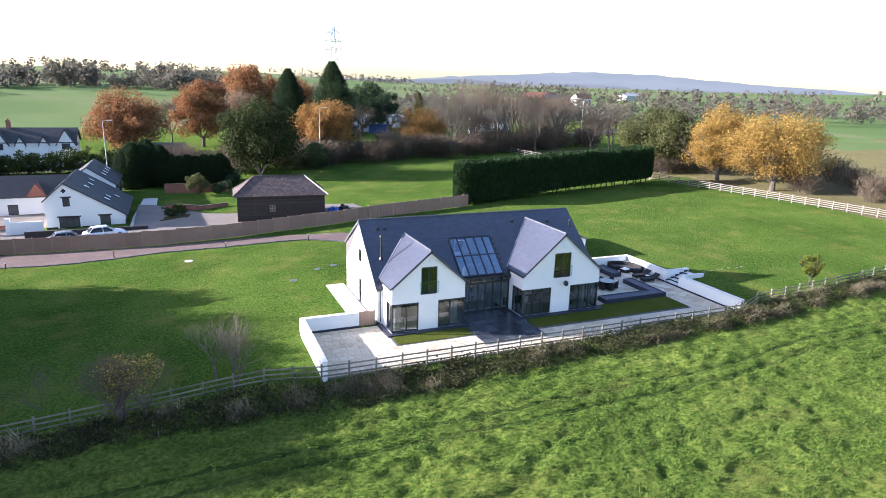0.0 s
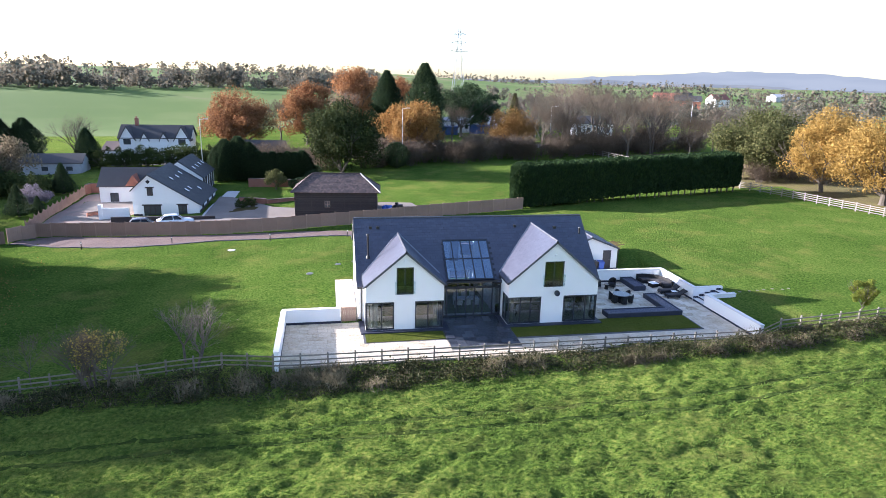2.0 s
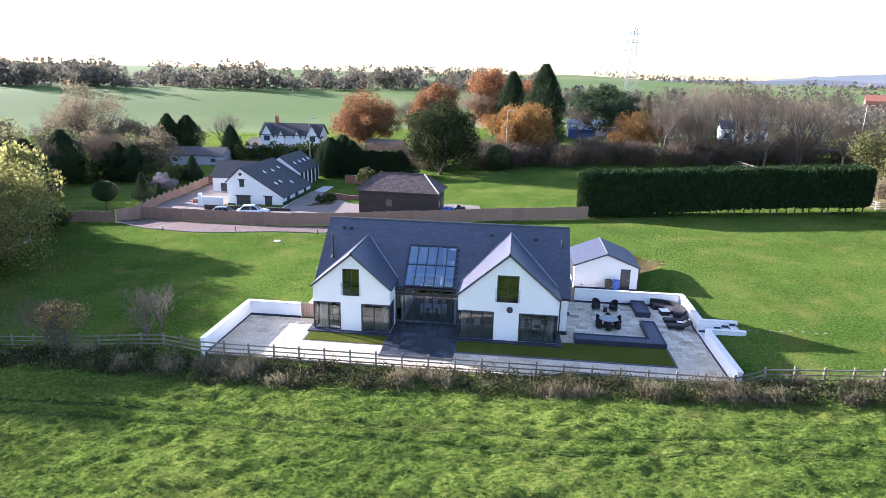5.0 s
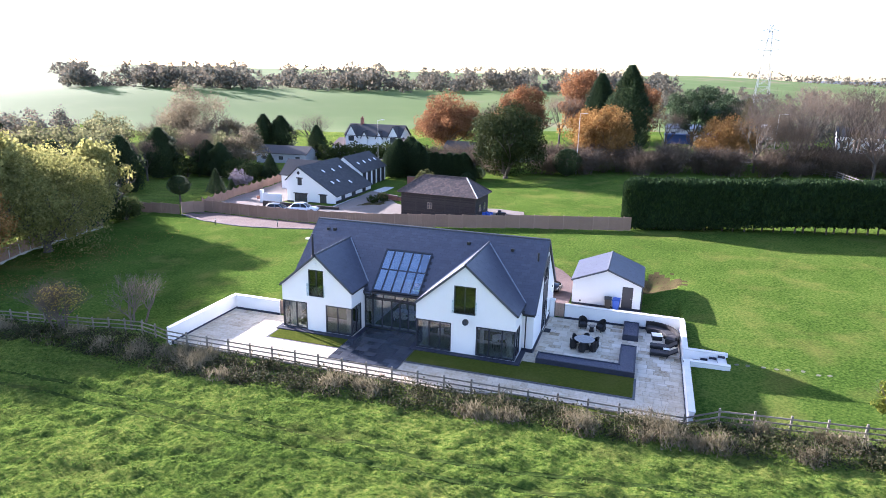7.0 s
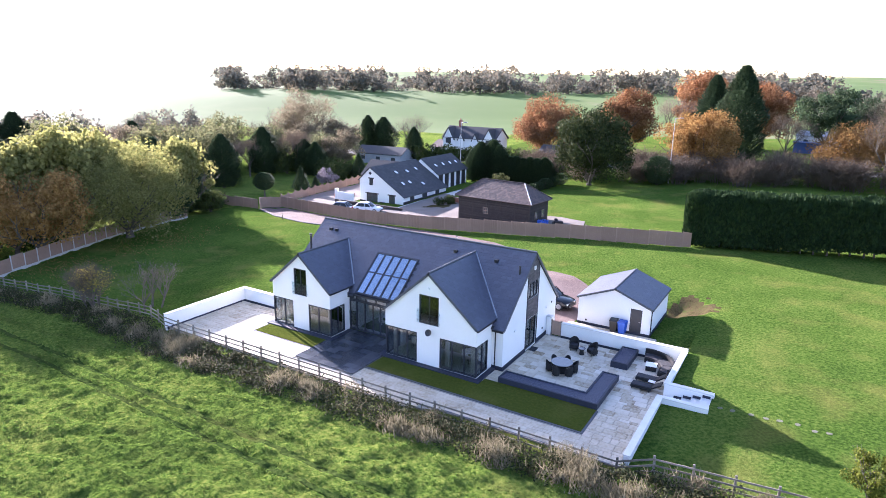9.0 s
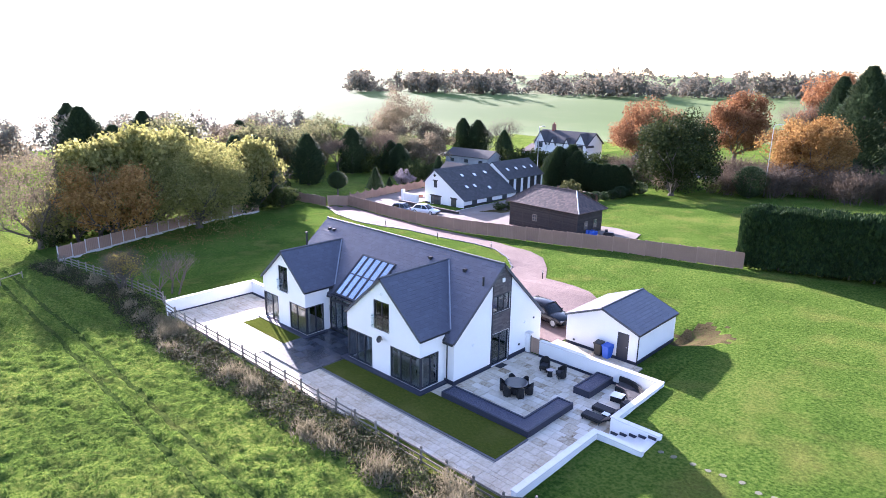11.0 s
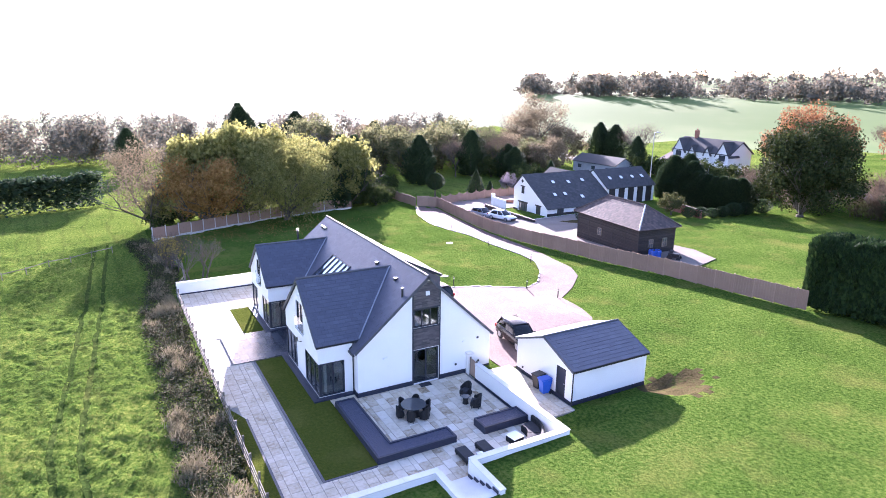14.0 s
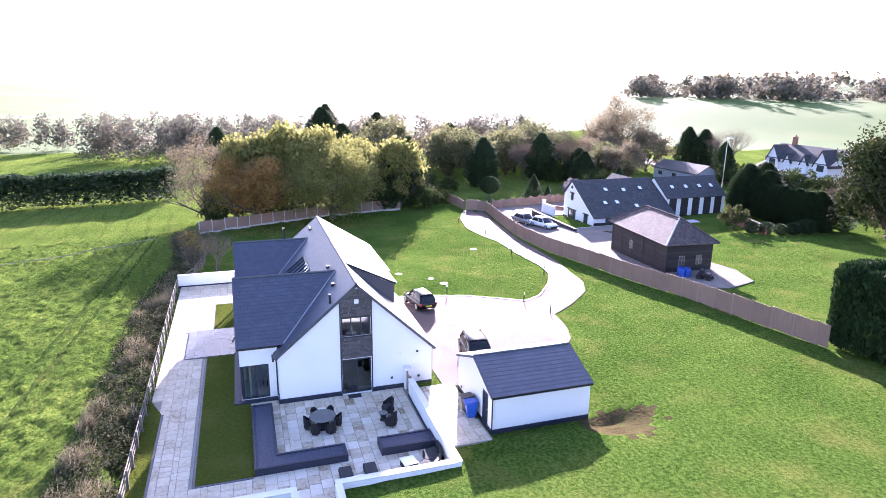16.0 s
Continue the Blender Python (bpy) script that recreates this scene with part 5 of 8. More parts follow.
tagged(part("driveway", drape([(-27.5, 84.2), (-28.0, 91), (-28.6, 111), (-24.7, 111.8), (-24.6, 102.8), (-18.0, 102.6), (-17.2, 93.5), (-20, 89), (-20.5, 83)], 0.07, 2.0), M["paver"]), "worn pinkish-brown brick drive beside the neighbour's house", "driveway", kind="structure")
tagged(part("path", drape([(-7.4, 88.0), (-5.6, 88.2), (-4.6, 96), (-4.4, 108), (-6.4, 108.5), (-7.3, 96)], 0.08, 2.0), M["concrete"]), "pale concrete path beside the neighbour's house", "path", kind="structure")
tagged(part("flower_bed", drape([(-3.9, 91.5), (-0.4, 92.6), (0.6, 96.4), (-2.6, 97.6), (-3.8, 102)], 0.1, 2.0), M["earth"]), "bare earth flower bed in the neighbour's yard", "flower bed", kind="structure")

# ---- trees and plants ----


def card(vs, fs, p, size, rng, flat=0.0, out=None):
    """A small leaf spray: one quad, turned any way or roughly facing out."""
    if out is not None:
        n = (out + Vector((rng.gauss(0, 0.55), rng.gauss(0, 0.55), rng.gauss(0, 0.55)))).normalized()
        u = n.cross(Vector((rng.uniform(-1, 1), rng.uniform(-1, 1), rng.uniform(-1, 1)))).normalized() * size
        v = n.cross(u) * rng.uniform(0.6, 1.0)
        b = len(vs)
        vs += [p - u * 0.5, p + v * 0.55, p + u * 0.5, p - v * 0.45]
        fs.append((b, b + 1, b + 2, b + 3))
        return
    a1, a2 = rng.uniform(0, 6.283), rng.uniform(-1.2, 1.2) * (1 - flat)
    u = Vector((math.cos(a1), math.sin(a1), 0)) * size
    v = Vector((-math.sin(a1) * math.cos(a2), math.cos(a1) * math.cos(a2), math.sin(a2) + 0.2)) * size * rng.uniform(0.6, 1.0)
    b = len(vs)
    vs += [p - u * 0.5, p + v * 0.55, p + u * 0.5, p - v * 0.45]
    fs.append((b, b + 1, b + 2, b + 3))


def branch(bm, p, d, length, r, depth, rng, tips, sides=6, spread=0.6, kinks=3, up=0.15):
    """A limb of a few bent lengths that splits at its end; tips collects the ends."""
    q = Vector(p)
    d = Vector(d).normalized()
    for i in range(kinks):
        d = (d + Vector((rng.uniform(-0.25, 0.25), rng.uniform(-0.25, 0.25), rng.uniform(-0.1, 0.2) * up * 4))).normalized()
        e = q + d * length / kinks
        r1 = r * (1 - 0.3 / kinks)
        tube(bm, q, e, r, r1, sides)
        q, r = e, r1
        if depth > 0 and i > 0:
            s = (d + Vector((rng.uniform(-1, 1), rng.uniform(-1, 1), rng.uniform(-0.2, 0.7))) * spread).normalized()
            branch(bm, q, s, length * rng.uniform(0.5, 0.75), r * 0.6, depth - 1, rng, tips, max(3, sides - 1), spread, 2, up)
    tips.append(Vector(q))
    if depth > 0:
        for _ in range(2):
            s = (d + Vector((rng.uniform(-1, 1), rng.uniform(-1, 1), rng.uniform(-0.2, 0.6))) * spread).normalized()
            branch(bm, q, s, length * rng.uniform(0.55, 0.8), r * 0.65, depth - 1, rng, tips, max(3, sides - 1), spread, 2, up)


def broadleaf(name, label, height, width, leaf, seed, leaves=5200, size=0.42, trunk=0.22, clumps=70, bark="bark", drop=0.0, group="", gap=0.0):
    """A round-headed tree: trunk, limbs, and a crown of leaf sprays gathered in uneven clumps."""
    rng = random.Random(seed)
    ob = thing(name, label, "tree", group)
    bm, tips = bmesh.new(), []
    th = height * trunk
    tube(bm, (0, 0, -0.4), (0, 0, 0.3), width * 0.045, width * 0.032, 9)
    tube(bm, (0, 0, 0.3), (rng.uniform(-0.2, 0.2), rng.uniform(-0.2, 0.2), th), width * 0.032, width * 0.026, 9)
    for i in range(6):
        a1 = i * 1.05 + rng.uniform(-0.3, 0.3)
        branch(bm, (0, 0, th * rng.uniform(0.75, 1.0)), (math.cos(a1), math.sin(a1), rng.uniform(0.5, 1.4)), height * 0.33, width * 0.014, 2, rng, tips, 5)
    part("trunk", bm, M[bark], ob)
    leaves, size = int(leaves * 2.0), size * 0.6
    vs, fs = [], []
    rz_ = (height - th * 0.8) / 2
    cz = th * 0.8 + rz_
    centres = []
    for _ in range(clumps):
        a1, cz1 = rng.uniform(0, 6.283), rng.uniform(-0.95, 1)
        rr = rng.uniform(0.55, 0.98) if rng.random() < 0.8 else rng.uniform(0.2, 0.6)
        flat = math.sqrt(max(0, 1 - cz1 * cz1))
        lump = 1 + 0.18 * noise.noise((math.cos(a1) * 1.5 + seed, math.sin(a1) * 1.5, cz1 * 1.5))
        centres.append((Vector((width / 2 * rr * flat * math.cos(a1) * lump, width / 2 * rr * flat * math.sin(a1) * lump, cz + rz_ * 0.93 * rr * cz1 * lump)), rng.uniform(0.09, 0.17) * width))
    for i in range(leaves):
        c, r = centres[i % clumps]
        d = Vector((rng.gauss(0, 1), rng.gauss(0, 1), rng.gauss(0, 0.8)))
        o_ = d.normalized()
        d = o_ * r * rng.uniform(0.55, 1.12)
        if rng.random() < gap:
            continue
        p = c + d
        p.z -= drop * rng.random() ** 2 * r * 2
        if p.z > 0.4:
            card(vs, fs, p, size * rng.uniform(0.6, 1.25), rng, out=o_)
    part("crown", from_lists("crown", vs, fs, M[leaf]), M[leaf], ob)
    return ob


def bare_tree(name, label, height, width, seed, twig="brown", bark="bark", leaves=2600, group="", trunks=1, size=0.5):
    """A leafless tree: forking limbs to fine twigs."""
    rng = random.Random(seed)
    ob = thing(name, label, "tree", group)
    bm, tips = bmesh.new(), []
    for k in range(trunks):
        ox, oy = (rng.uniform(-0.8, 0.8), rng.uniform(-0.8, 0.8)) if trunks > 1 else (0, 0)
        th = height * 0.3
        tube(bm, (ox, oy, -0.4), (ox * 1.5, oy * 1.5, th), width * 0.022, width * 0.017, 7)
        for i in range(6):
            a1 = i * 1.05 + rng.uniform(-0.4, 0.4)
            branch(bm, (ox * 1.5, oy * 1.5, th * rng.uniform(0.8, 1.0)), (0.55 * math.cos(a1), 0.55 * math.sin(a1), rng.uniform(0.7, 1.3)), height * 0.3, width * 0.010, 3, rng, tips, 4, 0.75)
    part("trunk", bm, M[bark], ob)
    vs, fs = [], []
    for i in range(leaves):
        p = rng.choice(tips) + Vector((rng.gauss(0, 1), rng.gauss(0, 1), rng.gauss(0, 1))) * height * 0.045
        d = Vector((p.x, p.y, abs(p.z - height * 0.3) + 0.5)).normalized() + Vector((rng.uniform(-0.6, 0.6), rng.uniform(-0.6, 0.6), rng.uniform(-0.4, 0.6)))
        d.normalize()
        s = d.orthogonal().normalized() * size * 0.035
        L = size * rng.uniform(0.8, 2.2)
        b = len(vs)
        vs += [p - s, p + s, p + d * L]
        fs.append((b, b + 1, b + 2))
    part("crown", from_lists("crown", vs, fs, M[twig]), M[twig], ob)
    return ob


def conifer(name, label, height, width, leaf, seed, leaves=4200, size=0.55, shape="column", group="", stem=0.04, rough=0.34):
    """A cypress or fir: dense sprays hugging a tapering form with an uneven outline."""
    rng = random.Random(seed)
    ob = thing(name, label, "tree", group)
    bm = bmesh.new()
    tube(bm, (0, 0, -0.4), (0, 0, height * 0.9), width * 0.05 + 0.04, 0.03, 7)
    part("trunk", bm, M["bark"], ob)
    vs, fs = [], []

    def radius(u):
        if shape == "column":
            return width / 2 * (0.78 + 0.22 * math.sin(min(u * 4, 1.57))) * (1 - 0.93 * max(0, (u - 0.3) / 0.7) ** 2.2)
        if shape == "ball":
            return width / 2 * math.sqrt(max(0, 1 - (2 * u - 1) ** 2))
        return width / 2 * (1 - u) ** 0.85 * (1 if u > 0.06 else 0.6)

    leaves, size = int(leaves * 1.5), size * 0.75
    for i in range(leaves):
        u = rng.random() ** (1.25 if shape == "cone" else 1.0)
        a1 = rng.uniform(0, 6.283)
        lump = 1 + rough * noise.noise((math.cos(a1) * 2 + seed, math.sin(a1) * 2, u * height * 0.45)) + 0.6 * rough * noise.noise((math.cos(a1) * 6, math.sin(a1) * 6 + seed, u * height))
        r = radius(u) * lump * (1.06 - 0.4 * rng.random() ** 1.5)
        z = height * (stem + (1 - stem) * u)
        p = Vector((r * math.cos(a1), r * math.sin(a1), z))
        out = Vector((math.cos(a1), math.sin(a1), 0.9 + rng.uniform(-0.3, 0.5))).normalized()
        side = Vector((-math.sin(a1), math.cos(a1), rng.uniform(-0.4, 0.4)))
        s = size * rng.uniform(0.6, 1.2)
        b = len(vs)
        vs += [p - side * s * 0.35, p + side * s * 0.35, p + out * s]
        fs.append((b, b + 1, b + 2))
    part("crown", from_lists("crown", vs, fs, M[leaf]), M[leaf], ob)
    return ob


def put(ob, x, y, s=1.0, turn=0.0, sink=0.0, sz=None):
    ob.matrix_basis = pose(x, y, ground_z(x, y) - sink, 0, 0, turn) @ Matrix.Diagonal((s, s, sz or s, 1))
    return ob


def also(ob, x, y, s=1.0, turn=0.0, label="", sz=None):
    c = copy_thing(ob, Matrix.Identity(4))
    put(c, x, y, s, turn, 0, sz)
    if label:
        c["label"] = label
    return c


# autumn trees across the north
cyp = put(conifer("cypress", "tall dark green columnar cypress", 20.2, 9.0, "conifer", 1, 9000, 0.9), 33.5, 152, turn=20)
also(cyp, 26, 168.5, 0.9, 100, "dark green columnar cypress, slimmer than its neighbour", 0.92)
put(broadleaf("oak_tree", "large dark green oak at the paddock edge", 14.4, 14.5, "dark_oak", 3, 14000, 0.62, 0.03, 120), 13.0, 122)
put(broadleaf("oak_tree", "round orange-brown autumn oak", 14.0, 16, "rust", 4, 13000, 0.65, 0.14, 95), -10.8, 161)
put(broadleaf("beech_tree", "orange autumn beech beneath the cypress", 12.6, 14, "orange", 5, 13000, 0.6, 0.06, 95), 28.6, 139.5)
r2 = put(broadleaf("beech_tree", "tall rust-red autumn beech", 16.6, 14, "rust", 6, 9500, 0.74, 0.14, 85), 5.2, 173)
also(r2, 20, 196, 1.25, 80, "broad rust-coloured beech in the second row")
also(r2, 34, 205, 1.05, 160)
put(broadleaf("oak_tree", "spreading olive-green oak at the hedge end", 11.6, 17.5, "olive", 7, 15000, 0.6, 0.12, 110), 88.5, 100.5)
put(broadleaf("maple_tree", "golden yellow maple behind the paddock fence", 13.2, 11, "yellow", 8, 14000, 0.44, 0.12, 130), 88.0, 86.5)
put(broadleaf("maple_tree", "broad golden orange maple behind the paddock fence", 12.8, 14.5, "yellow", 9, 17000, 0.45, 0.12, 160), 89.2, 76.0)
put(broadleaf("oak_tree", "low orange-brown oak by the road", 10.5, 13, "orange", 10, 7500, 0.5, 0.1, 75), 53, 146)
put(conifer("fir_tree", "yellow-green conifer among bare trees", 12.5, 6, "olive", 11, 3500, 0.8, "cone"), 59, 162)
pine = put(broadleaf("pine_tree", "dark spreading pine behind the road", 16, 13, "conifer", 12, 6500, 0.7, 0.2, 40), 49, 182)
also(pine, 57, 190, 0.85, 70)
# leafless trees
bt = put(bare_tree("bare_tree", "leafless brown-twigged tree with pale stems", 14, 13, 13, trunks=2), 66, 142)
for x, y, s, a1 in ((72, 136, 0.95, 40), (78, 141, 1.0, 130), (60, 150, 1.05, 200), (84, 134, 0.9, 260), (90, 140, 1.0, 310), (70, 152, 1.1, 80), (96, 128, 0.8, 20), (80, 158, 1.1, 170), (-42, 146, 0.75, 50)):
    also(bt, x, y, s, a1)
bt2 = put(bare_tree("bare_tree", "leafless spreading tree with fine brown twigs", 11, 12, 14, leaves=4200), 58, 136)
for x, y, s, a1 in ((64, 134, 0.8, 100), (76, 130, 0.9, 200), (88, 125, 0.8, 300), (46, 210, 1.3, 30), (14, 186, 1.2, 77), (-2, 178, 1.0, 140), (42, 160, 0.9, 10)):
    also(bt2, x, y, s, a1)
# scrub belt at the paddock's far side


def twiggy(name, label, height, width, twig, seed, twigs=1500, group=""):
    """A leafless thicket: stems fanning from the ground into a haze of fine twigs."""
    rng = random.Random(seed)
    ob = thing(name, label, "shrub", group)
    bm, tops = bmesh.new(), []
    for i in range(16):
        a1, r = rng.uniform(0, 6.283), width * 0.42 * rng.random() ** 0.6
        p = Vector((r * 0.5 * math.cos(a1), r * 0.5 * math.sin(a1), -0.2))
        q = Vector((r * math.cos(a1), r * math.sin(a1), height * rng.uniform(0.5, 0.85) * (1 - 0.3 * r / width)))
        tube(bm, p, q, 0.05, 0.02, 3)
        tops.append((p, q))
    part("stem", bm, M["bark"], ob)
    vs, fs = [], []
    for i in range(twigs):
        p0, q0 = rng.choice(tops)
        p = p0.lerp(q0, rng.uniform(0.25, 1.05)) + Vector((rng.gauss(0, 0.1), rng.gauss(0, 0.1), rng.gauss(0, 0.04))) * width
        d = Vector((p.x * 0.25 + rng.uniform(-0.7, 0.7), p.y * 0.25 + rng.uniform(-0.7, 0.7), rng.uniform(0.1, 1))).normalized()
        s = d.orthogonal().normalized() * 0.035
        b = len(vs)
        vs += [p - s, p + s, p + d * rng.uniform(0.4, 1.1)]
        fs.append((b, b + 1, b + 2))
        if i % 3 == 0:
            card(vs, fs, p, 0.22, rng)
    part("crown", from_lists("crown", [v for v in vs], fs, M[twig]), M[twig], ob)
    return ob


scrub = put(twiggy("shrub", "russet leafless hedgerow shrub", 4.4, 6, "brown", 15, 1250, "hedgerow shrubs"), 40, 137)
rng = random.Random(77)
for i in range(38):
    u = i / 37
    x = -4 + 100 * u + rng.uniform(-1.5, 1.5)
    y = 127.5 + 9 * u + rng.uniform(-2, 2) + (6 if x < 8 else 0)
    if abs(x - 13.3) > 3:
        also(scrub, x, y, rng.uniform(0.8, 1.4), rng.uniform(0, 360))
        also(scrub, x + rng.uniform(-2, 2), y + rng.uniform(4, 7), rng.uniform(0.9, 1.5), rng.uniform(0, 360))
for x, y, k in ((92, 72, 0.9), (96, 64, 1.1), (94, 56, 0.8), (99, 60, 1.2), (97, 78, 1.0), (101, 70, 1.1), (93, 92, 1.0), (98, 96, 1.2), (104, 88, 1.1), (106, 78, 1.2), (108, 64, 1.0), (97, 48, 1.0), (103, 54, 1.0), (110, 98, 1.3), (84, 96, 0.8), (91, 106, 1.1), (88, 103, 0.9), (95, 112, 1.1), (100, 107, 1.0), (99, 102, 0.9), (86, 97, 0.7), (89.5, 95.5, 0.75), (90.5, 99.5, 0.8), (86.5, 100.5, 0.8), (82, 100, 0.7), (94.5, 100.5, 0.9)):
    also(scrub, x, y, k, x * 40, "russet rough scrub behind the paddock fence")
put(conifer("holly_bush", "dark evergreen bush in the hedgerow", 5, 5, "conifer", 16, 2200, 0.5, "ball", stem=0.02), 24, 126.5)

# the tall clipped hedge
HED0, HED1 = Vector((36.3, 85.9)), Vector((75.2, 90.2))
hedge = thing("hedge", "tall clipped dark green conifer hedge with bare stems below", "hedge")
dh = (HED1 - HED0).normalized()
nh = Vector((-dh.y, dh.x))
hl = (HED1 - HED0).length
vs, fs = [], []
rng = random.Random(31)
HALF = 1.9


def hedge_pt(s, a1, k):
    """A point on the hedge's skin: s along, a1 round it, k its depth."""
    end = min(1.0, math.sqrt(max(0.0, 1 - (max(0, 1.8 - s) / 1.8) ** 2)), math.sqrt(max(0.0, 1 - (max(0, s - hl + 1.4) / 1.4) ** 2)))
    c, sn = math.cos(a1), math.sin(a1)
    q = 0.35
    w = math.copysign(abs(c) ** q, c) * HALF * end
    h = math.copysign(abs(sn) ** q, sn)
    lump = 1 + 0.13 * noise.noise((s * 0.6, a1 * 2, 0)) + 0.07 * noise.noise((s * 2.0, a1 * 4, 3))
    p = HED0 + dh * s + nh * w * k * lump
    g0 = ground_z(p.x, p.y)
    return Vector((p.x, p.y, g0 + 3.2 + (2.65 if h > 0 else 2.3 + 0.75 * (1 - sstep(0.1, 0.6, s / hl))) * h * k * (lump if h > 0 else 1) * (0.75 + 0.25 * end)))


for i in range(64000):
    s = rng.uniform(0, 2.2) if rng.random() < 0.13 else rng.uniform(0, hl)
    q = rng.uniform(-1, 1)
    e = math.copysign(abs(q) ** 2.857, q)
    a1 = math.acos(e) if rng.random() < 0.36 else math.asin(e) if rng.random() < 0.4 else math.pi - math.asin(e)
    p = hedge_pt(s, a1, rng.uniform(0.93, 1.05))
    up = Vector((rng.uniform(-0.6, 0.6), rng.uniform(-0.6, 0.6), 0.8)).normalized()
    side = up.orthogonal().normalized()
    side.rotate(Matrix.Rotation(rng.uniform(0, 6.28), 3, up))
    z = rng.uniform(0.25, 0.5)
    b = len(vs)
    vs += [p - side * z * 0.35, p + side * z * 0.35, p + up * z]
    fs.append((b, b + 1, b + 2))
for i in range(900):
    s = rng.uniform(0.5, hl - 0.5)
    p = hedge_pt(s, rng.uniform(0.7, 2.4), 1.0)
    b = len(vs)
    side = Vector((rng.uniform(-1, 1), rng.uniform(-1, 1), 0)) * 0.12
    vs += [p - side, p + side, p + Vector((rng.uniform(-0.15, 0.15), rng.uniform(-0.15, 0.15), rng.uniform(0.3, 0.75)))]
    fs.append((b, b + 1, b + 2))
part("foliage", from_lists("foliage", vs, fs, M["hedge"]), M["hedge"], hedge)
bm = bmesh.new()
N1, N2 = 60, 14
ringv = [[bm.verts.new(hedge_pt(0.05 + (hl - 0.1) * i / N1, -3.1416 + 6.2832 * j / N2, 0.9)) for j in range(N2)] for i in range(N1 + 1)]
for i in range(N1):
    for j in range(N2):
        k = (j + 1) % N2
        bm.faces.new((ringv[i][j], ringv[i + 1][j], ringv[i + 1][k], ringv[i][k]))
part("inner_growth", bm, M["hedge"], hedge)
st = mesh_of("stem", tube(tube(bmesh.new(), (0, 0, -0.2), (0.05, 0.03, 1.3), 0.11, 0.08, 7), (0.05, 0.03, 0.5), (0.4, 0.1, 1.3), 0.05, 0.04, 5), M["bark"])
for i in range(34):
    s = 0.8 + (hl - 1.6) * i / 33 + rng.uniform(-0.2, 0.2)
    p = HED0 + dh * s - nh * rng.uniform(0.0, 0.9)
    o = part("stem", st, M["bark"], hedge)
    o.matrix_basis = pose(p.x, p.y, ground_z(p.x, p.y), 0, 0, rng.uniform(0, 360))

# trees along the west fence and the shelter belt behind
put(broadleaf("willow_tree", "pale yellow-green willow leaning over the fence", 12.8, 15.5, "willow", 41, 17000, 0.42, 0.08, 120, drop=0.7), -28.8, 58.5)
put(broadleaf("cherry_tree", "orange-leaved tree leaning over the fence", 11.2, 12, "orange", 42, 9000, 0.5, 0.16, 75, gap=0.1), -28.2, 46.8)
put(broadleaf("alder_tree", "thin yellow-leaved tree behind the fence", 12.6, 10, "willow", 43, 7500, 0.45, 0.12, 60, gap=0.05), -30.5, 52.5)
put(broadleaf("ash_tree", "tall thin-leaved faded brown tree beyond the fence", 13.8, 11.5, "ash", 44, 8500, 0.36, 0.1, 100, gap=0.35), -33.6, 39.6)
# added row of trees, heightened so that their shadows reach the lawn and field
shade_tree = put(broadleaf("alder_tree", "added dense yellow-green tree behind the panel fence, shading lawn and field", 10.6, 8.0, "willow", 59, 4200, 0.74, 0.06, 70), -33.2, 46.6, 1.2, sz=1.32)
for x, y, k, a1, sz in ((-33.2, 48.9, 1.0, 190, 1.34), (-33.2, 43.9, 0.9, 110, 0.9), (-33.6, 51.6, 1.3, 70, 1.5), (-34.6, 56.0, 1.2, 140, 1.42), (-34.4, 60.8, 1.05, 200, 1.22), (-33.8, 65.2, 1.0, 260, 1.16), (-33.6, 70.6, 1.0, 20, 1.2), (-34.4, 41.0, 0.6, 320, 0.5)):
    also(shade_tree, x, y, k, a1, "", sz)
deep = put(broadleaf("oak_tree", "dull green oak in the shelter belt", 14.5, 14, "wood_leaf", 57, 3300, 1.0, 0.08, 80), -66, 104, 0.8)
ley = put(conifer("leyland_cypress", "dark leyland cypress in a shelter belt", 10.5, 6.8, "conifer", 45, 6500, 0.7, rough=0.5), -34.6, 68.0)
rng = random.Random(91)
belt = [(-36.5, 72.5, 1.0), (-38.5, 66, 0.95), (-42, 72, 0.95), (-50, 92, 0.95), (-44.5, 112, 0.7), (-48.5, 113, 0.75), (-56, 108, 0.9), (-39, 142, 0.65), (-58, 148, 0.85), (-53.5, 149, 0.9), (-100, 66, 1.4), (-92, 70, 1.1), (-122, 70, 1.2), (-106, 82, 1.3), (-98, 40, 1.0), (-84, 96, 1.0)]
for x, y, s in belt:
    also(ley, x, y, s * rng.uniform(0.9, 1.1), rng.uniform(0, 360), "", s * rng.uniform(0.9, 1.2))
mixed = put(broadleaf("oak_tree", "brown-leaved oak in the shelter belt", 11, 12, "ash", 55, 3600, 0.7, 0.12, 60), -76, 92)
for x, y, s in ((-90, 106, 0.9), (-70, 108, 0.9), (-62, 126, 0.9), (-46, 122, 0.8), (-60, 138, 0.9), (-74, 134, 1.0)):
    also(mixed, x, y, s, rng.uniform(0, 360))
for x, y, s in ((-60, 94, 0.75), (-66, 90, 0.8), (-84, 80, 0.9), (-62, 116, 0.7), (-50, 120, 0.6), (-78, 116, 0.8)):
    also(deep, x, y, s * rng.uniform(0.95, 1.1), rng.uniform(0, 360))
put(broadleaf("beech_tree", "tall thin pinkish-brown tree behind the garden", 19, 17, "ash", 58, 8000, 0.55, 0.12, 90, gap=0.15), -72, 138)
for x, y, s in ((-80, 84, 0.8), (-68, 80, 0.6), (-94, 82, 0.9), (-56, 104, 0.7), (-50, 112, 0.8), (-88, 94, 0.9), (-66, 118, 0.9), (-100, 110, 1.0)):
    also(bt2, x, y, s, rng.uniform(0, 360))
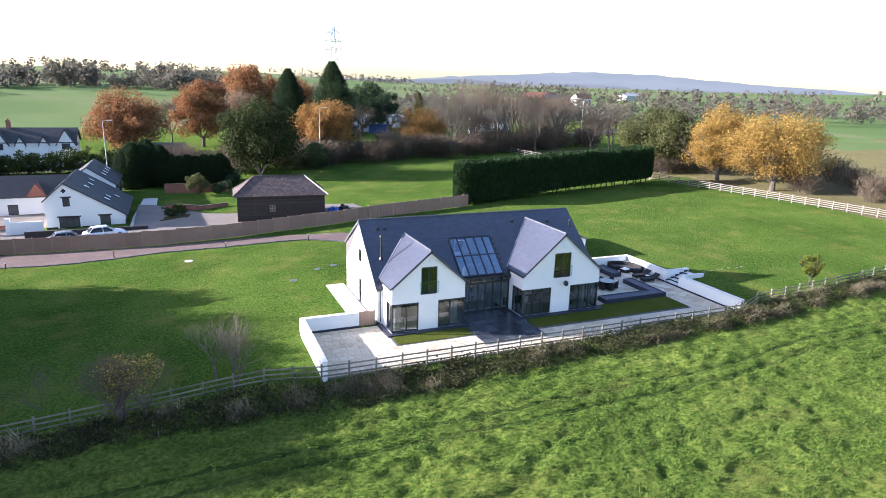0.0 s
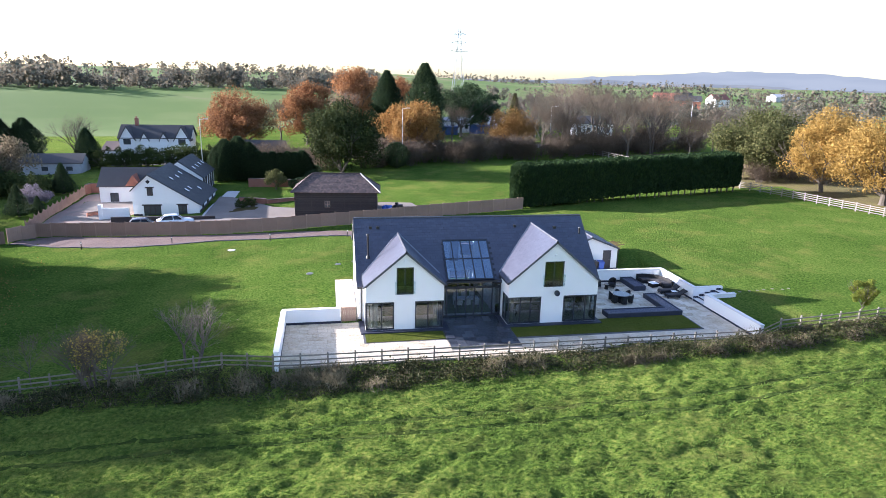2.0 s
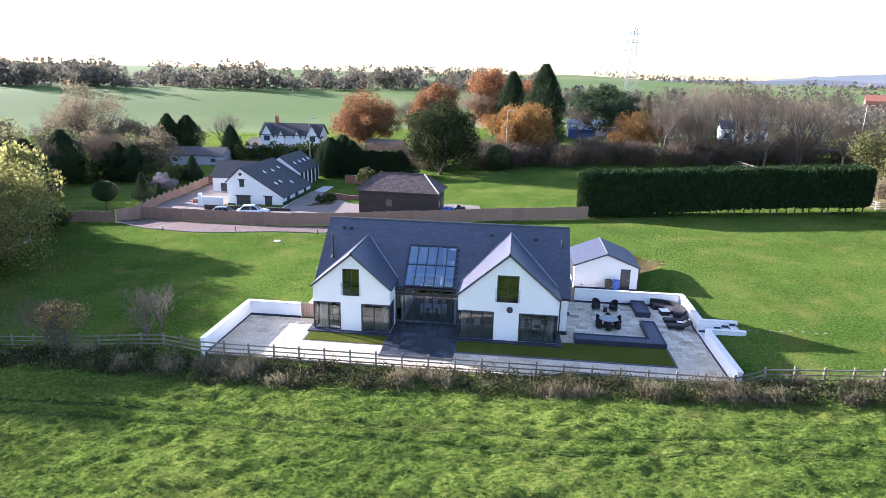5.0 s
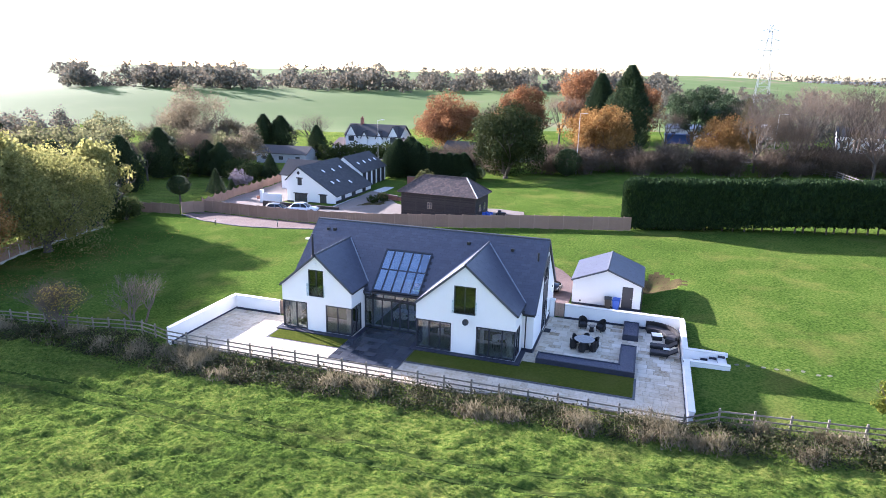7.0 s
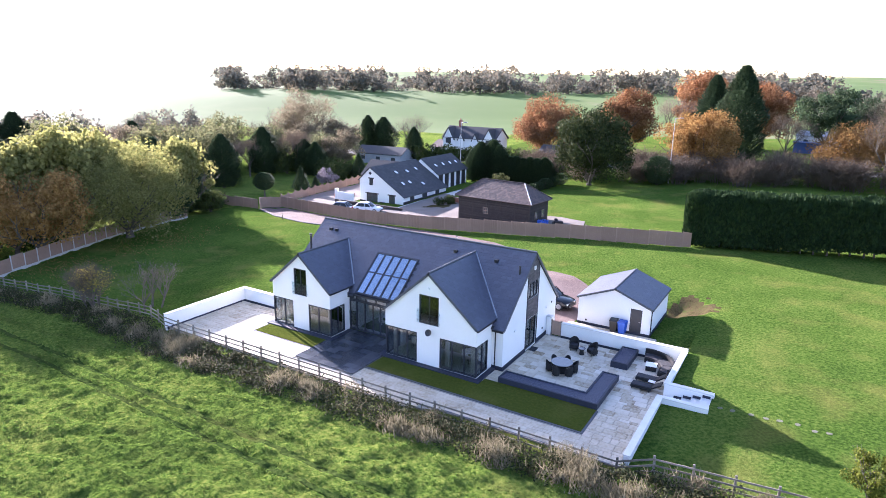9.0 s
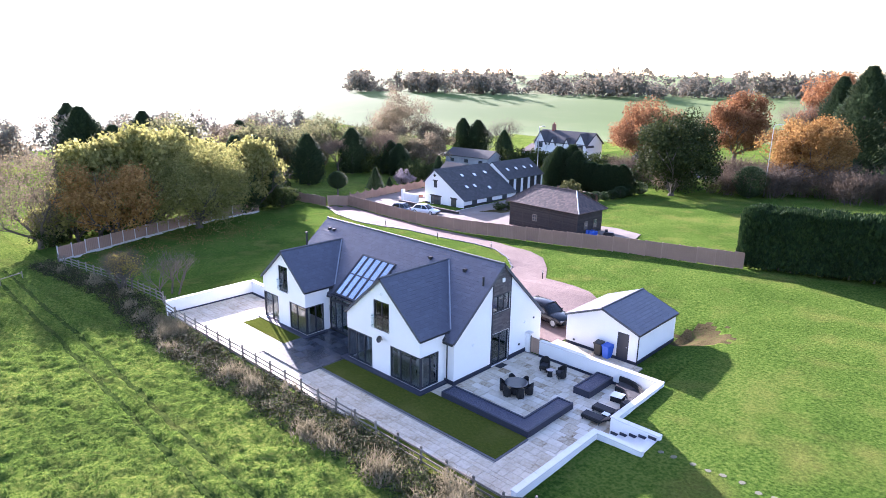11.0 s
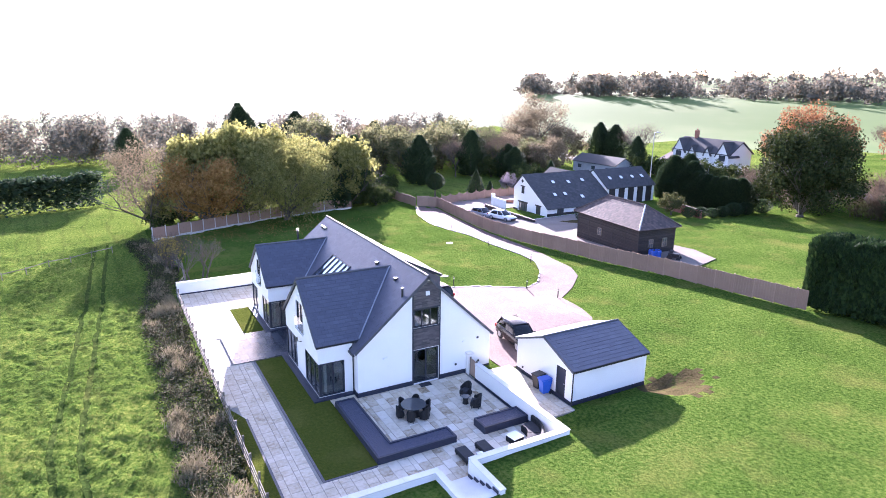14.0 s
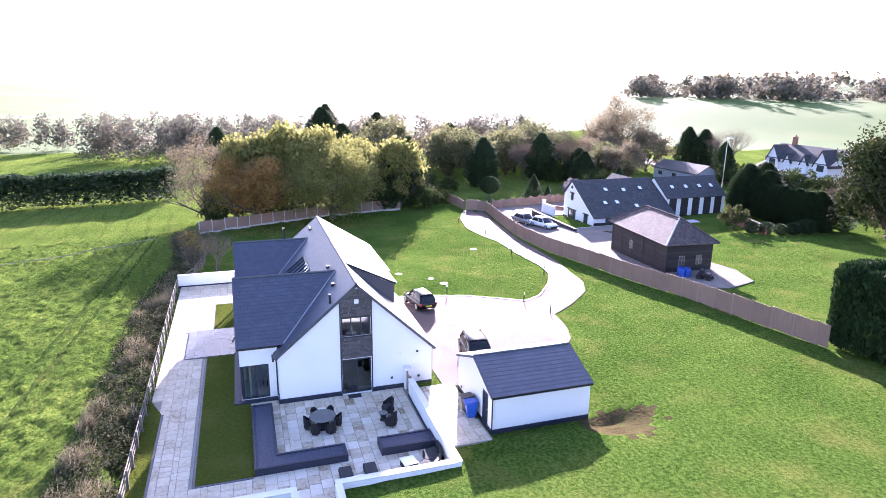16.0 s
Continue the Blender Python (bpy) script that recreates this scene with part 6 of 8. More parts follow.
lo = put(conifer("lollipop_tree", "round clipped evergreen on a clear stem", 4.6, 3.4, "conifer", 46, 3400, 0.3, "ball", stem=0.36, rough=0.08), -33.4, 86.8)
cn = put(conifer("cone_tree", "clipped cone-shaped evergreen in the lawn", 4.4, 3.6, "conifer", 47, 3000, 0.35, "cone", stem=0.06, rough=0.2), -32.6, 95.0)
also(cn, -30.9, 97.0, 0.6, 50)
also(cn, -33.4, 113, 1.15, 90)
put(broadleaf("shrub", "pale grey-lilac leafless shrub", 3.2, 4.2, "lavender", 48, 2200, 0.3, 0.05, 35), -33.6, 103.6)
wb = put(broadleaf("shrub", "mixed green garden shrub", 3.6, 5.5, "oak_green", 49, 1250, 0.5, 0.05, 36, group="garden shrubs"), -38, 112)
for x, y, s in ((-40, 111, 1.1), (-45, 116, 0.9), (-36, 108, 1.0), (-54, 80, 1.2), (-48, 84, 0.8), (-33, 75.0, 1.0), (-35.3, 73, 1.2), (-37.5, 78, 0.9), (-36, 66.5, 0.9), (-34.5, 54, 0.7), (-33, 49, 0.8), (-37, 44, 1.2), (-33.5, 41, 0.9), (-39, 49, 1.3), (-41, 56, 1.3), (-46, 113, 1.1), (-41, 113.5, 1.0), (-37, 115, 0.8), (-52, 111, 1.2), (-36, 140.5, 1.2), (-31.5, 140.8, 1.15), (-27, 140.3, 1.25), (-22.5, 140.6, 1.15), (-18, 140.2, 1.3), (-13.5, 140.5, 1.2), (-9, 140.8, 1.1), (-6, 132, 0.9), (0, 131, 0.8), (-2.5, 94.5, 0.35), (-1.5, 96, 0.4), (-5, 138, 0.8)):
    also(wb, x, y, s, rng.uniform(0, 360))
# dark hedge beyond the west pasture
wh = thing("hedge", "long dark field hedge beyond the pasture", "hedge")
vs, fs = [], []
for i in range(15000):
    u = rng.random()
    x, y = -57 - 2.5 * u + rng.gauss(0, 1.0), -4 + 37 * u + rng.gauss(0, 0.8)
    card(vs, fs, Vector((x, y, ground_z(x, y) + 5.8 * rng.random() ** 0.6 * (1 + 0.2 * noise.noise((u * 12, 0, 0))))), rng.uniform(0.4, 0.8), rng)
part("foliage", from_lists("foliage", vs, fs, M["conifer"]), M["conifer"], wh)

# small trees by the rail fence and on the lawn
bush = put(bare_tree("sapling", "dark-stemmed bush with thin yellow leaves, crowded bright at the top for sunlight by the rail fence", 4.0, 4.2, 51, leaves=2600, bark="bark", twig="brown", trunks=6, size=0.22), -4.6, 39.7)
rng = random.Random(152)
# bright yellow leaves gather high up, standing in for sun on the bush's top
vs, fs = [], []
for i in range(2600):
    a1, r, u = rng.uniform(0, 6.283), rng.random() ** 0.5, rng.random() ** 0.45
    if noise.noise((1.1 * r * math.cos(a1), 1.1 * r * math.sin(a1), 2.0 * u)) > -0.12:
        card(vs, fs, Vector((2.0 * r * math.cos(a1) * (0.45 + 0.55 * u), 2.0 * r * math.sin(a1) * (0.45 + 0.55 * u), 1.1 + 3.1 * u * (1 - 0.3 * r * r))), rng.uniform(0.07, 0.15), rng)
part("leaves", from_lists("leaves", vs, fs, M["thin_yellow"]), M["thin_yellow"], bush, "thin yellow leaves, crowded bright at the top for sunlight")
put(bare_tree("bare_shrub", "leafless many-stemmed pale shrub by the fence", 3.9, 4.6, 52, leaves=700, bark="bark", twig="twig", trunks=3, size=0.24), 0.4, 41.3)
put(bare_tree("bare_sapling", "small leafless pale-stemmed sapling", 3.4, 1.9, 53, leaves=160, bark="bark", twig="brown", size=0.3), -9.4, 41.3)
put(broadleaf("sapling", "small golden-green sapling on the lawn", 3.1, 2.1, "gold_conifer", 54, 1900, 0.22, 0.24, 34), 52.9, 40.9)

# fallen leaves under the fence trees
rng = random.Random(65)
vs, fs = [], []
for i in range(3200):
    x, y = rng.gauss(-23.0, 3.0), rng.gauss(53, 8)
    if x > -30 + 0.25 * (y - 50) - 0.5 and y > edge_y(x) + 1 and noise.noise((x * 0.3, y * 0.3, 3)) > -0.25:
        card(vs, fs, Vector((x, y, ground_z(x, y) + 0.05)), rng.uniform(0.08, 0.17), rng, out=Vector((0, 0, 1)))
tagged(part("fallen_leaves", from_lists("fallen_leaves", vs, fs, M["orange"]), M["orange"]), "orange fallen leaves scattered on the lawn", "leaves", kind="stuff")

# bramble bank along the rail fence
rng = random.Random(61)
vs, fs, vs2, fs2 = [], [], [], []
for i in range(1750):
    x = rng.uniform(-24, 72)
    y = edge_y(x) - rng.uniform(0.3, 3.0) - (0.5 if x < 6 else 0)
    big = rng.uniform(0.35, 0.95) * (0.85 + 0.5 * noise.noise((x * 0.5, y * 0.6, 7)))
    dry = noise.noise((x * 0.45, y * 0.6, 2)) > (0.2 if x > 3 else 0.42)
    for _ in range(70):
        a1, r = rng.uniform(0, 6.283), big * rng.random() ** 0.5
        hh = big * 1.5 * (1 - (r / big) ** 2) * rng.uniform(0.3, 1)
        p = Vector((x + r * math.cos(a1) * 1.2, y + r * math.sin(a1), 0))
        p.z = ground_z(p.x, p.y) + max(0.05, hh)
        if dry:
            d = Vector((rng.uniform(-0.5, 0.5), rng.uniform(-0.5, 0.5), 1)).normalized()
            s = d.orthogonal().normalized() * 0.026
            b = len(vs2)
            L = rng.uniform(0.3, 0.7)
            vs2 += [p - s, p + s, p + d * L + Vector((rng.uniform(-0.25, 0.25), rng.uniform(-0.25, 0.25), -0.05))]
            fs2.append((b, b + 1, b + 2))
            if rng.random() < 0.75:
                card(vs2, fs2, p, rng.uniform(0.07, 0.18), rng)
        else:
            card(vs, fs, p, rng.uniform(0.07, 0.17), rng)
            if rng.random() < 0.025:
                b = len(vs2)
                vs2 += [p, p + Vector((0.03, 0.02, 0)), p + Vector((rng.uniform(-0.2, 0.2), rng.uniform(-0.2, 0.2), rng.uniform(0.25, 0.5)))]
                fs2.append((b, b + 1, b + 2))
tagged(part("brambles", from_lists("brambles", vs, fs, M["bramble"]), M["bramble"]), "tangled brown-green brambles along the rail fence", "brambles", kind="stuff")
tagged(part("dry_grass", from_lists("dry_grass", vs2, fs2, M["straw"]), M["straw"]), "clumps of tall bleached grass along the fence", "grass", kind="stuff")

# old wheel tracks across the pasture
TRACK = [(-30, 33.6), (3.3, 32.7), (8, 32.3), (17.5, 31.9), (24.8, 31.5), (31, 31.25), (41, 32.1), (50, 32.1), (75, 33.4)]


def track_y(x):
    for (x0, y0), (x1, y1) in zip(TRACK, TRACK[1:]):
        if x0 <= x <= x1:
            return y0 + (y1 - y0) * sstep(0, 1, (x - x0) / (x1 - x0))
    return 32.0




def field_z(x, y):
    """The pasture's hummocky turf, worn low along the wheel tracks."""
    dt = min(abs(y - track_y(x)), abs(y - track_y(x) + 1.35))
    rim = sstep(-26, -24, x) * (1 - sstep(73, 75, x)) * sstep(3, 5, y) * (1 - sstep(-1.2, -0.2, y - edge_y(x)))
    n1, n2, n3 = noise.noise((x * 0.55, y * 1.0, 2.5)), noise.noise((x * 1.25, y * 1.9, 8.5)), noise.noise((x * 2.6, y * 3.4, 1.5))
    hump = (0.08 * (0.6 + n1) + 0.09 * (0.5 + n2) + 0.065 * (0.5 + n3)) * (0.25 + 0.75 * sstep(0.08, 0.5, dt))
    return ground_z(x, y) + (0.09 + max(0.0, hump)) * rim - 0.12 * (1 - rim)


vs, fs = [], []
NXF, NYF = 400, 150
for j in range(NYF + 1):
    for i in range(NXF + 1):
        x = -26 + 101 * i / NXF
        y = 3 + (edge_y(x) - 0.2 - 3) * j / NYF
        vs.append((x, y, field_z(x, y)))
for j in range(NYF):
    for i in range(NXF):
        b = j * (NXF + 1) + i
        fs.append((b, b + 1, b + NXF + 2, b + NXF + 1))
tagged(part("pasture", from_lists("pasture", vs, fs, M["field"], True), M["field"]), "hummocky green pasture sloping below the house", "grass", kind="structure")
rng = random.Random(64)
for off in (0.0, -1.35):
    vs, fs = [], []
    for i in range(300):
        x = -25 + 0.32 * i
        yc = track_y(x) + off + 0.12 * noise.noise((x * 0.5, off, 1)) + 0.04 * rng.uniform(-1, 1)
        w = 0.09 + 0.09 * (0.5 + 0.5 * noise.noise((x * 0.35, off * 3, 4))) + 0.03 * rng.random()
        for k, dz in ((-1.6, -0.06), (-1, 0.05), (0, 0.035), (1, 0.05), (1.6, -0.06)):
            y = yc + w * k
            vs.append((x, y, field_z(x, y) + dz * 0.5))
        if i:
            b = 5 * i
            fs += [(b - 5 + j, b + j, b + j + 1, b - 4 + j) for j in range(4)]
    tagged(part("wheel_track", from_lists("wheel_track", vs, fs, M["rut"]), M["rut"]), "dark worn wheel track pressed into the pasture", "track", kind="structure")

# pasture grass near the camera
rng = random.Random(62)
vs, fs = [], []
for i in range(430000):
    x, y = rng.uniform(-24, 74), rng.uniform(3, 39.5)
    if y > edge_y(x) - 0.6:
        continue
    dt = min(abs(y - track_y(x)), abs(y - track_y(x) + 1.35))
    if dt < 0.16:
        continue
    t1 = 0.6 * noise.noise((x * 0.35, y * 1.0, 5)) + 0.8 * noise.noise((x * 1.7, y * 2.6, 9))
    if rng.random() > 0.42 + t1 * 0.9:
        continue
    z0 = field_z(x, y)
    hgt = (1.4 if dt < 0.45 else 1.0) * rng.uniform(0.04, 0.11) * (1 + 1.1 * max(0, t1))
    lie = rng.gauss(-0.7, 1.1)
    s = Vector((-math.sin(lie), math.cos(lie), 0)) * rng.uniform(0.02, 0.05)
    reach = hgt * rng.uniform(0.2, 1.1)
    p = Vector((x, y, z0 - 0.01))
    b = len(vs)
    vs += [p - s, p + s, p + Vector((reach * math.cos(lie) + rng.uniform(-0.04, 0.04), reach * math.sin(lie) + rng.uniform(-0.04, 0.04), hgt))]
    fs.append((b, b + 1, b + 2))
tagged(part("pasture_grass", from_lists("pasture_grass", vs, fs, M["blade"]), M["blade"]), "tufted green pasture grass", "grass", kind="stuff")

# distant woods and hedgerows
rng = random.Random(63)
vs, fs = [], []


def far_tree(x, y, h, w):
    """A round-headed tree of full lumps fringed with sprays, seen from far off."""
    z = ground_z(x, y)
    dist = math.hypot(x - 30, y - 20)
    near = dist < 300
    for k in range(9 if near else 6 if dist < 520 else 3):
        a1, u = rng.uniform(0, 6.283), (k + rng.random()) / (9 if near else 6 if dist < 520 else 3)
        rr = w * 0.36 * rng.random() ** 0.5 * (1.2 - 0.95 * u)
        r = w * rng.uniform(0.19, 0.27) * (1.1 - 0.3 * u)
        c = Vector((x + rr * math.cos(a1), y + rr * math.sin(a1), z + max(h * (0.16 + 0.7 * u), r * 0.4)))
        flat = min(1.0, h * 0.3 / r)
        for _ in range(40 if near else 22 if dist < 520 else 7):
            d = Vector((rng.gauss(0, 1), rng.gauss(0, 1), rng.gauss(0.3, 1))).normalized()
            p = c + Vector((d.x * r, d.y * r, d.z * r * flat)) * rng.uniform(0.4, 1.05)
            if p.z > z:
                card(vs, fs, p, r * (0.34 if near else 0.55 if dist < 520 else 1.05) * rng.uniform(0.6, 1.3), rng, out=d)


for i in range(52):
    ang = radians(rng.uniform(-30, 104))
    dist = 260 + 1700 * rng.random() ** 1.5
    cx, cy = 20 + dist * math.cos(ang), 50 + dist * math.sin(ang)
    hd = rng.gauss(math.pi / 2 + ang, 0.35)
    ln = rng.uniform(80, 300)
    tall = rng.random() < 0.35
    for k in range(int(ln / 8)):
        s = (k / (ln / 8) - 0.5) * ln
        x, y = cx + s * math.cos(hd) + rng.uniform(-3, 3), cy + s * math.sin(hd) + rng.uniform(-3, 3)
        da = math.degrees(math.atan2(y - 50, x - 20))
        if da < 108 and math.hypot(x - 20, y - 50) > (390 if da > 84 else 215):
            far_tree(x, y, rng.uniform(8, 14) if tall else rng.uniform(2.5, 6), rng.uniform(9, 15) if tall else rng.uniform(6, 9))
for mean, wide, count, lift in ((338, 9, 150, 0.0), (372, 16, 150, 0.15), (470, 40, 130, 0.1)):
    for i in range(count):
        deg = rng.uniform(86, 142)
        clump = noise.noise((deg * 0.22 + mean, 0, 1)) + lift
        d = rng.gauss(mean, wide)
        x, y = 20 + d * math.cos(radians(deg)), 50 + d * math.sin(radians(deg))
        if clump > 0.0:
            far_tree(x, y, rng.uniform(8, 15), rng.uniform(11, 17))
        elif clump > -0.28:
            far_tree(x, y, rng.uniform(4, 8), rng.uniform(7, 12))
        else:
            far_tree(x, y, rng.uniform(2, 3.5), rng.uniform(5, 8))
for i in range(200):
    ang = radians(rng.uniform(5, 86))
    d = rng.uniform(170, 460)
    x, y = 20 + d * math.cos(ang), 50 + d * math.sin(ang)
    if y > 165 and noise.noise((x * 0.012, y * 0.012, 8)) > -0.15:
        far_tree(x, y, rng.uniform(4, 11), rng.uniform(7, 13))
for i in range(150):
    deg = rng.uniform(38, 80)
    d = 118 + 95 * rng.random() ** 0.8
    x, y = 20 + d * math.cos(radians(deg)), 50 + d * math.sin(radians(deg))
    if y > 158 - 0.1 * (x - 60) and math.hypot(x - 84, y - 172) > 9 and math.hypot(x - 56, y - 196) > 16 and x > 58:
        far_tree(x, y, rng.uniform(5, 10.5), rng.uniform(6, 10))
for x0, y0, x1, y1, count, h0, h1 in ((-132, 8, -122, 40, 34, 11, 15), (-118, 48, -104, 96, 40, 9, 15), (-92, 96, -104, 128, 26, 9, 14), (-170, -30, -160, 60, 40, 8, 13), (-96, 62, -88, 84, 14, 7, 11)):
    for i in range(count):
        u = rng.random()
        far_tree(x0 + (x1 - x0) * u + rng.gauss(0, 4), y0 + (y1 - y0) * u + rng.gauss(0, 2), rng.uniform(h0, h1), rng.uniform(7, 11))
tagged(part("distant_wood", from_lists("distant_wood", vs, fs, M["distant"], True), M["distant"]), "distant brown winter woods and hedgerows, paled with haze colour", "woodland", kind="stuff")

# ---- terrace furniture ----


def rattan_chair(label, arm=True):
    ob = thing("rattan_chair", label, "chair", "rattan chairs")
    part("seat", box(bmesh.new(), -0.27, 0.27, -0.27, 0.27, 0.16, 0.42, None, 0.03), M["rattan"], ob)
    part("cushion", box(bmesh.new(), -0.24, 0.24, -0.25, 0.22, 0.422, 0.48, None, 0.025), M["cushion"], ob, "dark seat cushion")
    bm = bmesh.new()
    n = 10
    lo, hi = [], []
    for i in range(n + 1):
        a1 = radians(-25 + 230 * i / n)
        r = 0.31
        h = 0.62 + 0.3 * max(0, math.sin(a1)) if arm else 0.9
        for k, rr in ((0, r), (1, r - 0.05)):
            lo.append(bm.verts.new((rr * math.cos(a1), rr * math.sin(a1), 0.1)))
            hi.append(bm.verts.new((rr * 1.08 * math.cos(a1), rr * 1.08 * math.sin(a1), h)))
    for i in range(n):
        p, q = 2 * i, 2 * i + 2
        bm.faces.new((lo[p], lo[q], hi[q], hi[p]))
        bm.faces.new((lo[q + 1], lo[p + 1], hi[p + 1], hi[q + 1]))
        bm.faces.new((hi[p], hi[q], hi[q + 1], hi[p + 1]))
    for e in (0, 2 * n):
        bm.faces.new((lo[e], hi[e], hi[e + 1], lo[e + 1]))
    part("backrest", bm, M["rattan"], ob, "curved woven back")
    for x, y in ((-0.2, -0.2), (0.2, -0.2), (-0.2, 0.2), (0.2, 0.2)):
        part("leg", tube(bmesh.new(), (x, y, 0), (x, y, 0.17), 0.025, 0.025, 6), M["black"], ob)
    return ob


T0 = TZ + 0.04
tbl = thing("dining_table", "round black rattan dining table with a glossy glass top", "table", place=pose(35.67, 48.7, T0))
part("tabletop", lathe(bmesh.new(), [(0.01, 0.70), (0.74, 0.70), (0.76, 0.715), (0.75, 0.735), (0.01, 0.735)], 32), M["tabletop"], tbl, "glossy round glass top")
part("base", lathe(bmesh.new(), [(0.42, 0.0), (0.42, 0.08), (0.3, 0.35), (0.36, 0.7)], 20), M["rattan"], tbl)
ch = rattan_chair("black woven rattan armchair drawn up to the round table")
for i in range(6):
    a1 = 25 + 60 * i
    m = pose(35.67 + 0.84 * math.cos(radians(a1)), 48.7 + 0.84 * math.sin(radians(a1)), T0, 0, 0, a1 - 90) @ Matrix.Diagonal((0.88, 0.88, 0.95, 1))
    if i:
        copy_thing(ch, m)
    else:
        ch.matrix_basis = m
for x, y, a1 in ((35.15, 52.65, 15), (36.6, 52.5, -40)):
    c = copy_thing(ch, pose(x, y, T0, 0, 0, a1) @ Matrix.Diagonal((1.25, 1.25, 1.1, 1)))
    c["label"] = "deep black rattan tub chair on the terrace"
st = thing("side_table", "small round black rattan side table", "table", place=pose(35.9, 52.2, T0))
part("tabletop", lathe(bmesh.new(), [(0.01, 0.46), (0.27, 0.46), (0.28, 0.475), (0.27, 0.49), (0.01, 0.49)], 18), M["tabletop"], st)
part("base", lathe(bmesh.new(), [(0.2, 0.0), (0.15, 0.2), (0.2, 0.458)], 14), M["rattan"], st)

sofa = thing("corner_sofa", "curved black rattan corner sofa with dark cushions", "sofa", place=pose(40.6, 52.2, T0))
cx, cy = 40.35, 52.2


def arc_block(bm, r0, r1, a0, a1, z0, z1, n=8):
    out = [(cx + r1 * math.cos(radians(a0 + (a1 - a0) * i / n)), cy + r1 * math.sin(radians(a0 + (a1 - a0) * i / n))) for i in range(n + 1)]
    inn = [(cx + r0 * math.cos(radians(a0 + (a1 - a0) * i / n)), cy + r0 * math.sin(radians(a0 + (a1 - a0) * i / n))) for i in range(n, -1, -1)]
    return prism(bm, out + inn, z0, z1)


part("seat_base", arc_block(bmesh.new(), 1.2, 1.95, -25, 100, T0, T0 + 0.32), M["rattan"], sofa, here=True)
part("backrest", arc_block(bmesh.new(), 1.96, 2.12, -25, 100, T0, T0 + 0.74), M["rattan"], sofa, here=True)
for a0 in (-24, 17, 58):
    part("seat_cushion", arc_block(bmesh.new(), 1.22, 1.93, a0 + 1, a0 + 40, T0 + 0.322, T0 + 0.44, 5), M["cushion"], sofa, here=True)
ct = thing("coffee_table", "square black rattan coffee table with a pale glass top", "table", place=pose(40.85, 52.45, T0, 0, 0, 8))
part("base", box(bmesh.new(), -0.36, 0.36, -0.36, 0.36, 0, 0.36, None, 0.02), M["rattan"], ct)
part("tabletop", box(bmesh.new(), -0.38, 0.38, -0.38, 0.38, 0.362, 0.385, None, 0.005), M["white_paint"], ct, "pale glass top")


def lounger(y, tilt):
    ob = thing("sun_lounger", "black rattan sun lounger with raised back", "lounger", "sun loungers", place=pose(40.35, y, T0))
    part("base", box(bmesh.new(), 0.0, 1.3, -0.33, 0.33, 0.12, 0.3, None, 0.02), M["rattan"], ob)
    part("mattress", box(bmesh.new(), 0.02, 1.28, -0.31, 0.31, 0.302, 0.37, None, 0.02), M["cushion"], ob)
    m = Matrix.Translation((1.3, 0, 0.24)) @ Matrix.Rotation(radians(-tilt), 4, "Y")
    part("backrest", box(bmesh.new(), 0.0, 0.75, -0.33, 0.33, 0.0, 0.09, m, 0.0), M["rattan"], ob, "raised slatted back")
    for x in (0.1, 1.2):
        for yy in (-0.27, 0.27):
            part("leg", boxes((x - 0.03, x + 0.03, yy - 0.03, yy + 0.03, 0, 0.13)), M["black"], ob)


lounger(50.45, 35)
lounger(49.2, 32)
lt = thing("side_table", "small white-topped rattan table between loungers", "table", place=pose(41.5, 49.83, T0))
part("base", box(bmesh.new(), -0.2, 0.2, -0.16, 0.16, 0, 0.36, None, 0.01), M["rattan"], lt)
part("tabletop", box(bmesh.new(), -0.22, 0.22, -0.18, 0.18, 0.362, 0.385), M["white_paint"], lt)
tagged(part("doormat", box(bmesh.new(), 32.3, 32.8, 50.7, 51.5, T0 + 0.002, T0 + 0.02), M["cushion"]), "dark rectangular doormat by the patio doors", "doormat")


def wheelie_bin(mat, label, m):
    ob = thing("wheelie_bin", label, "bin", "wheelie bins", place=m)
    bm = bmesh.new()
    lo = [bm.verts.new((x, y, 0.06)) for x, y in ((-0.22, -0.24), (0.22, -0.24), (0.22, 0.24), (-0.22, 0.24))]
    hi = [bm.verts.new((x, y, 0.95)) for x, y in ((-0.29, -0.34), (0.29, -0.34), (0.29, 0.36), (-0.29, 0.36))]
    bm.faces.new(hi)
    bm.faces.new(lo[::-1])
    for i in range(4):
        j = (i + 1) % 4
        bm.faces.new((lo[i], lo[j], hi[j], hi[i]))
    part("body", bm, M[mat], ob)
    part("lid", box(bmesh.new(), -0.31, 0.31, -0.37, 0.38, 0.952, 1.05, Matrix.Rotation(radians(3), 4, "X"), 0.02), M[mat], ob)
    part("handle", tube(bmesh.new(), (-0.24, 0.42, 0.98), (0.24, 0.42, 0.98), 0.018, 0.018, 6), M[mat], ob)
    for x in (-0.27, 0.27):
        part("wheel", tube(bmesh.new(), (x - 0.03, 0.26, 0.1), (x + 0.03, 0.26, 0.1), 0.1, 0.1, 12), M["tyre"], ob)


wheelie_bin("bin_black", "black wheelie bin beside the garage", pose(36.75, 57.15, 0.035, 0, 0, 4))
wheelie_bin("bin_blue", "bright blue wheelie bin beside the garage door", pose(37.45, 57.12, 0.035, 0, 0, -6))

# ---- cars ----


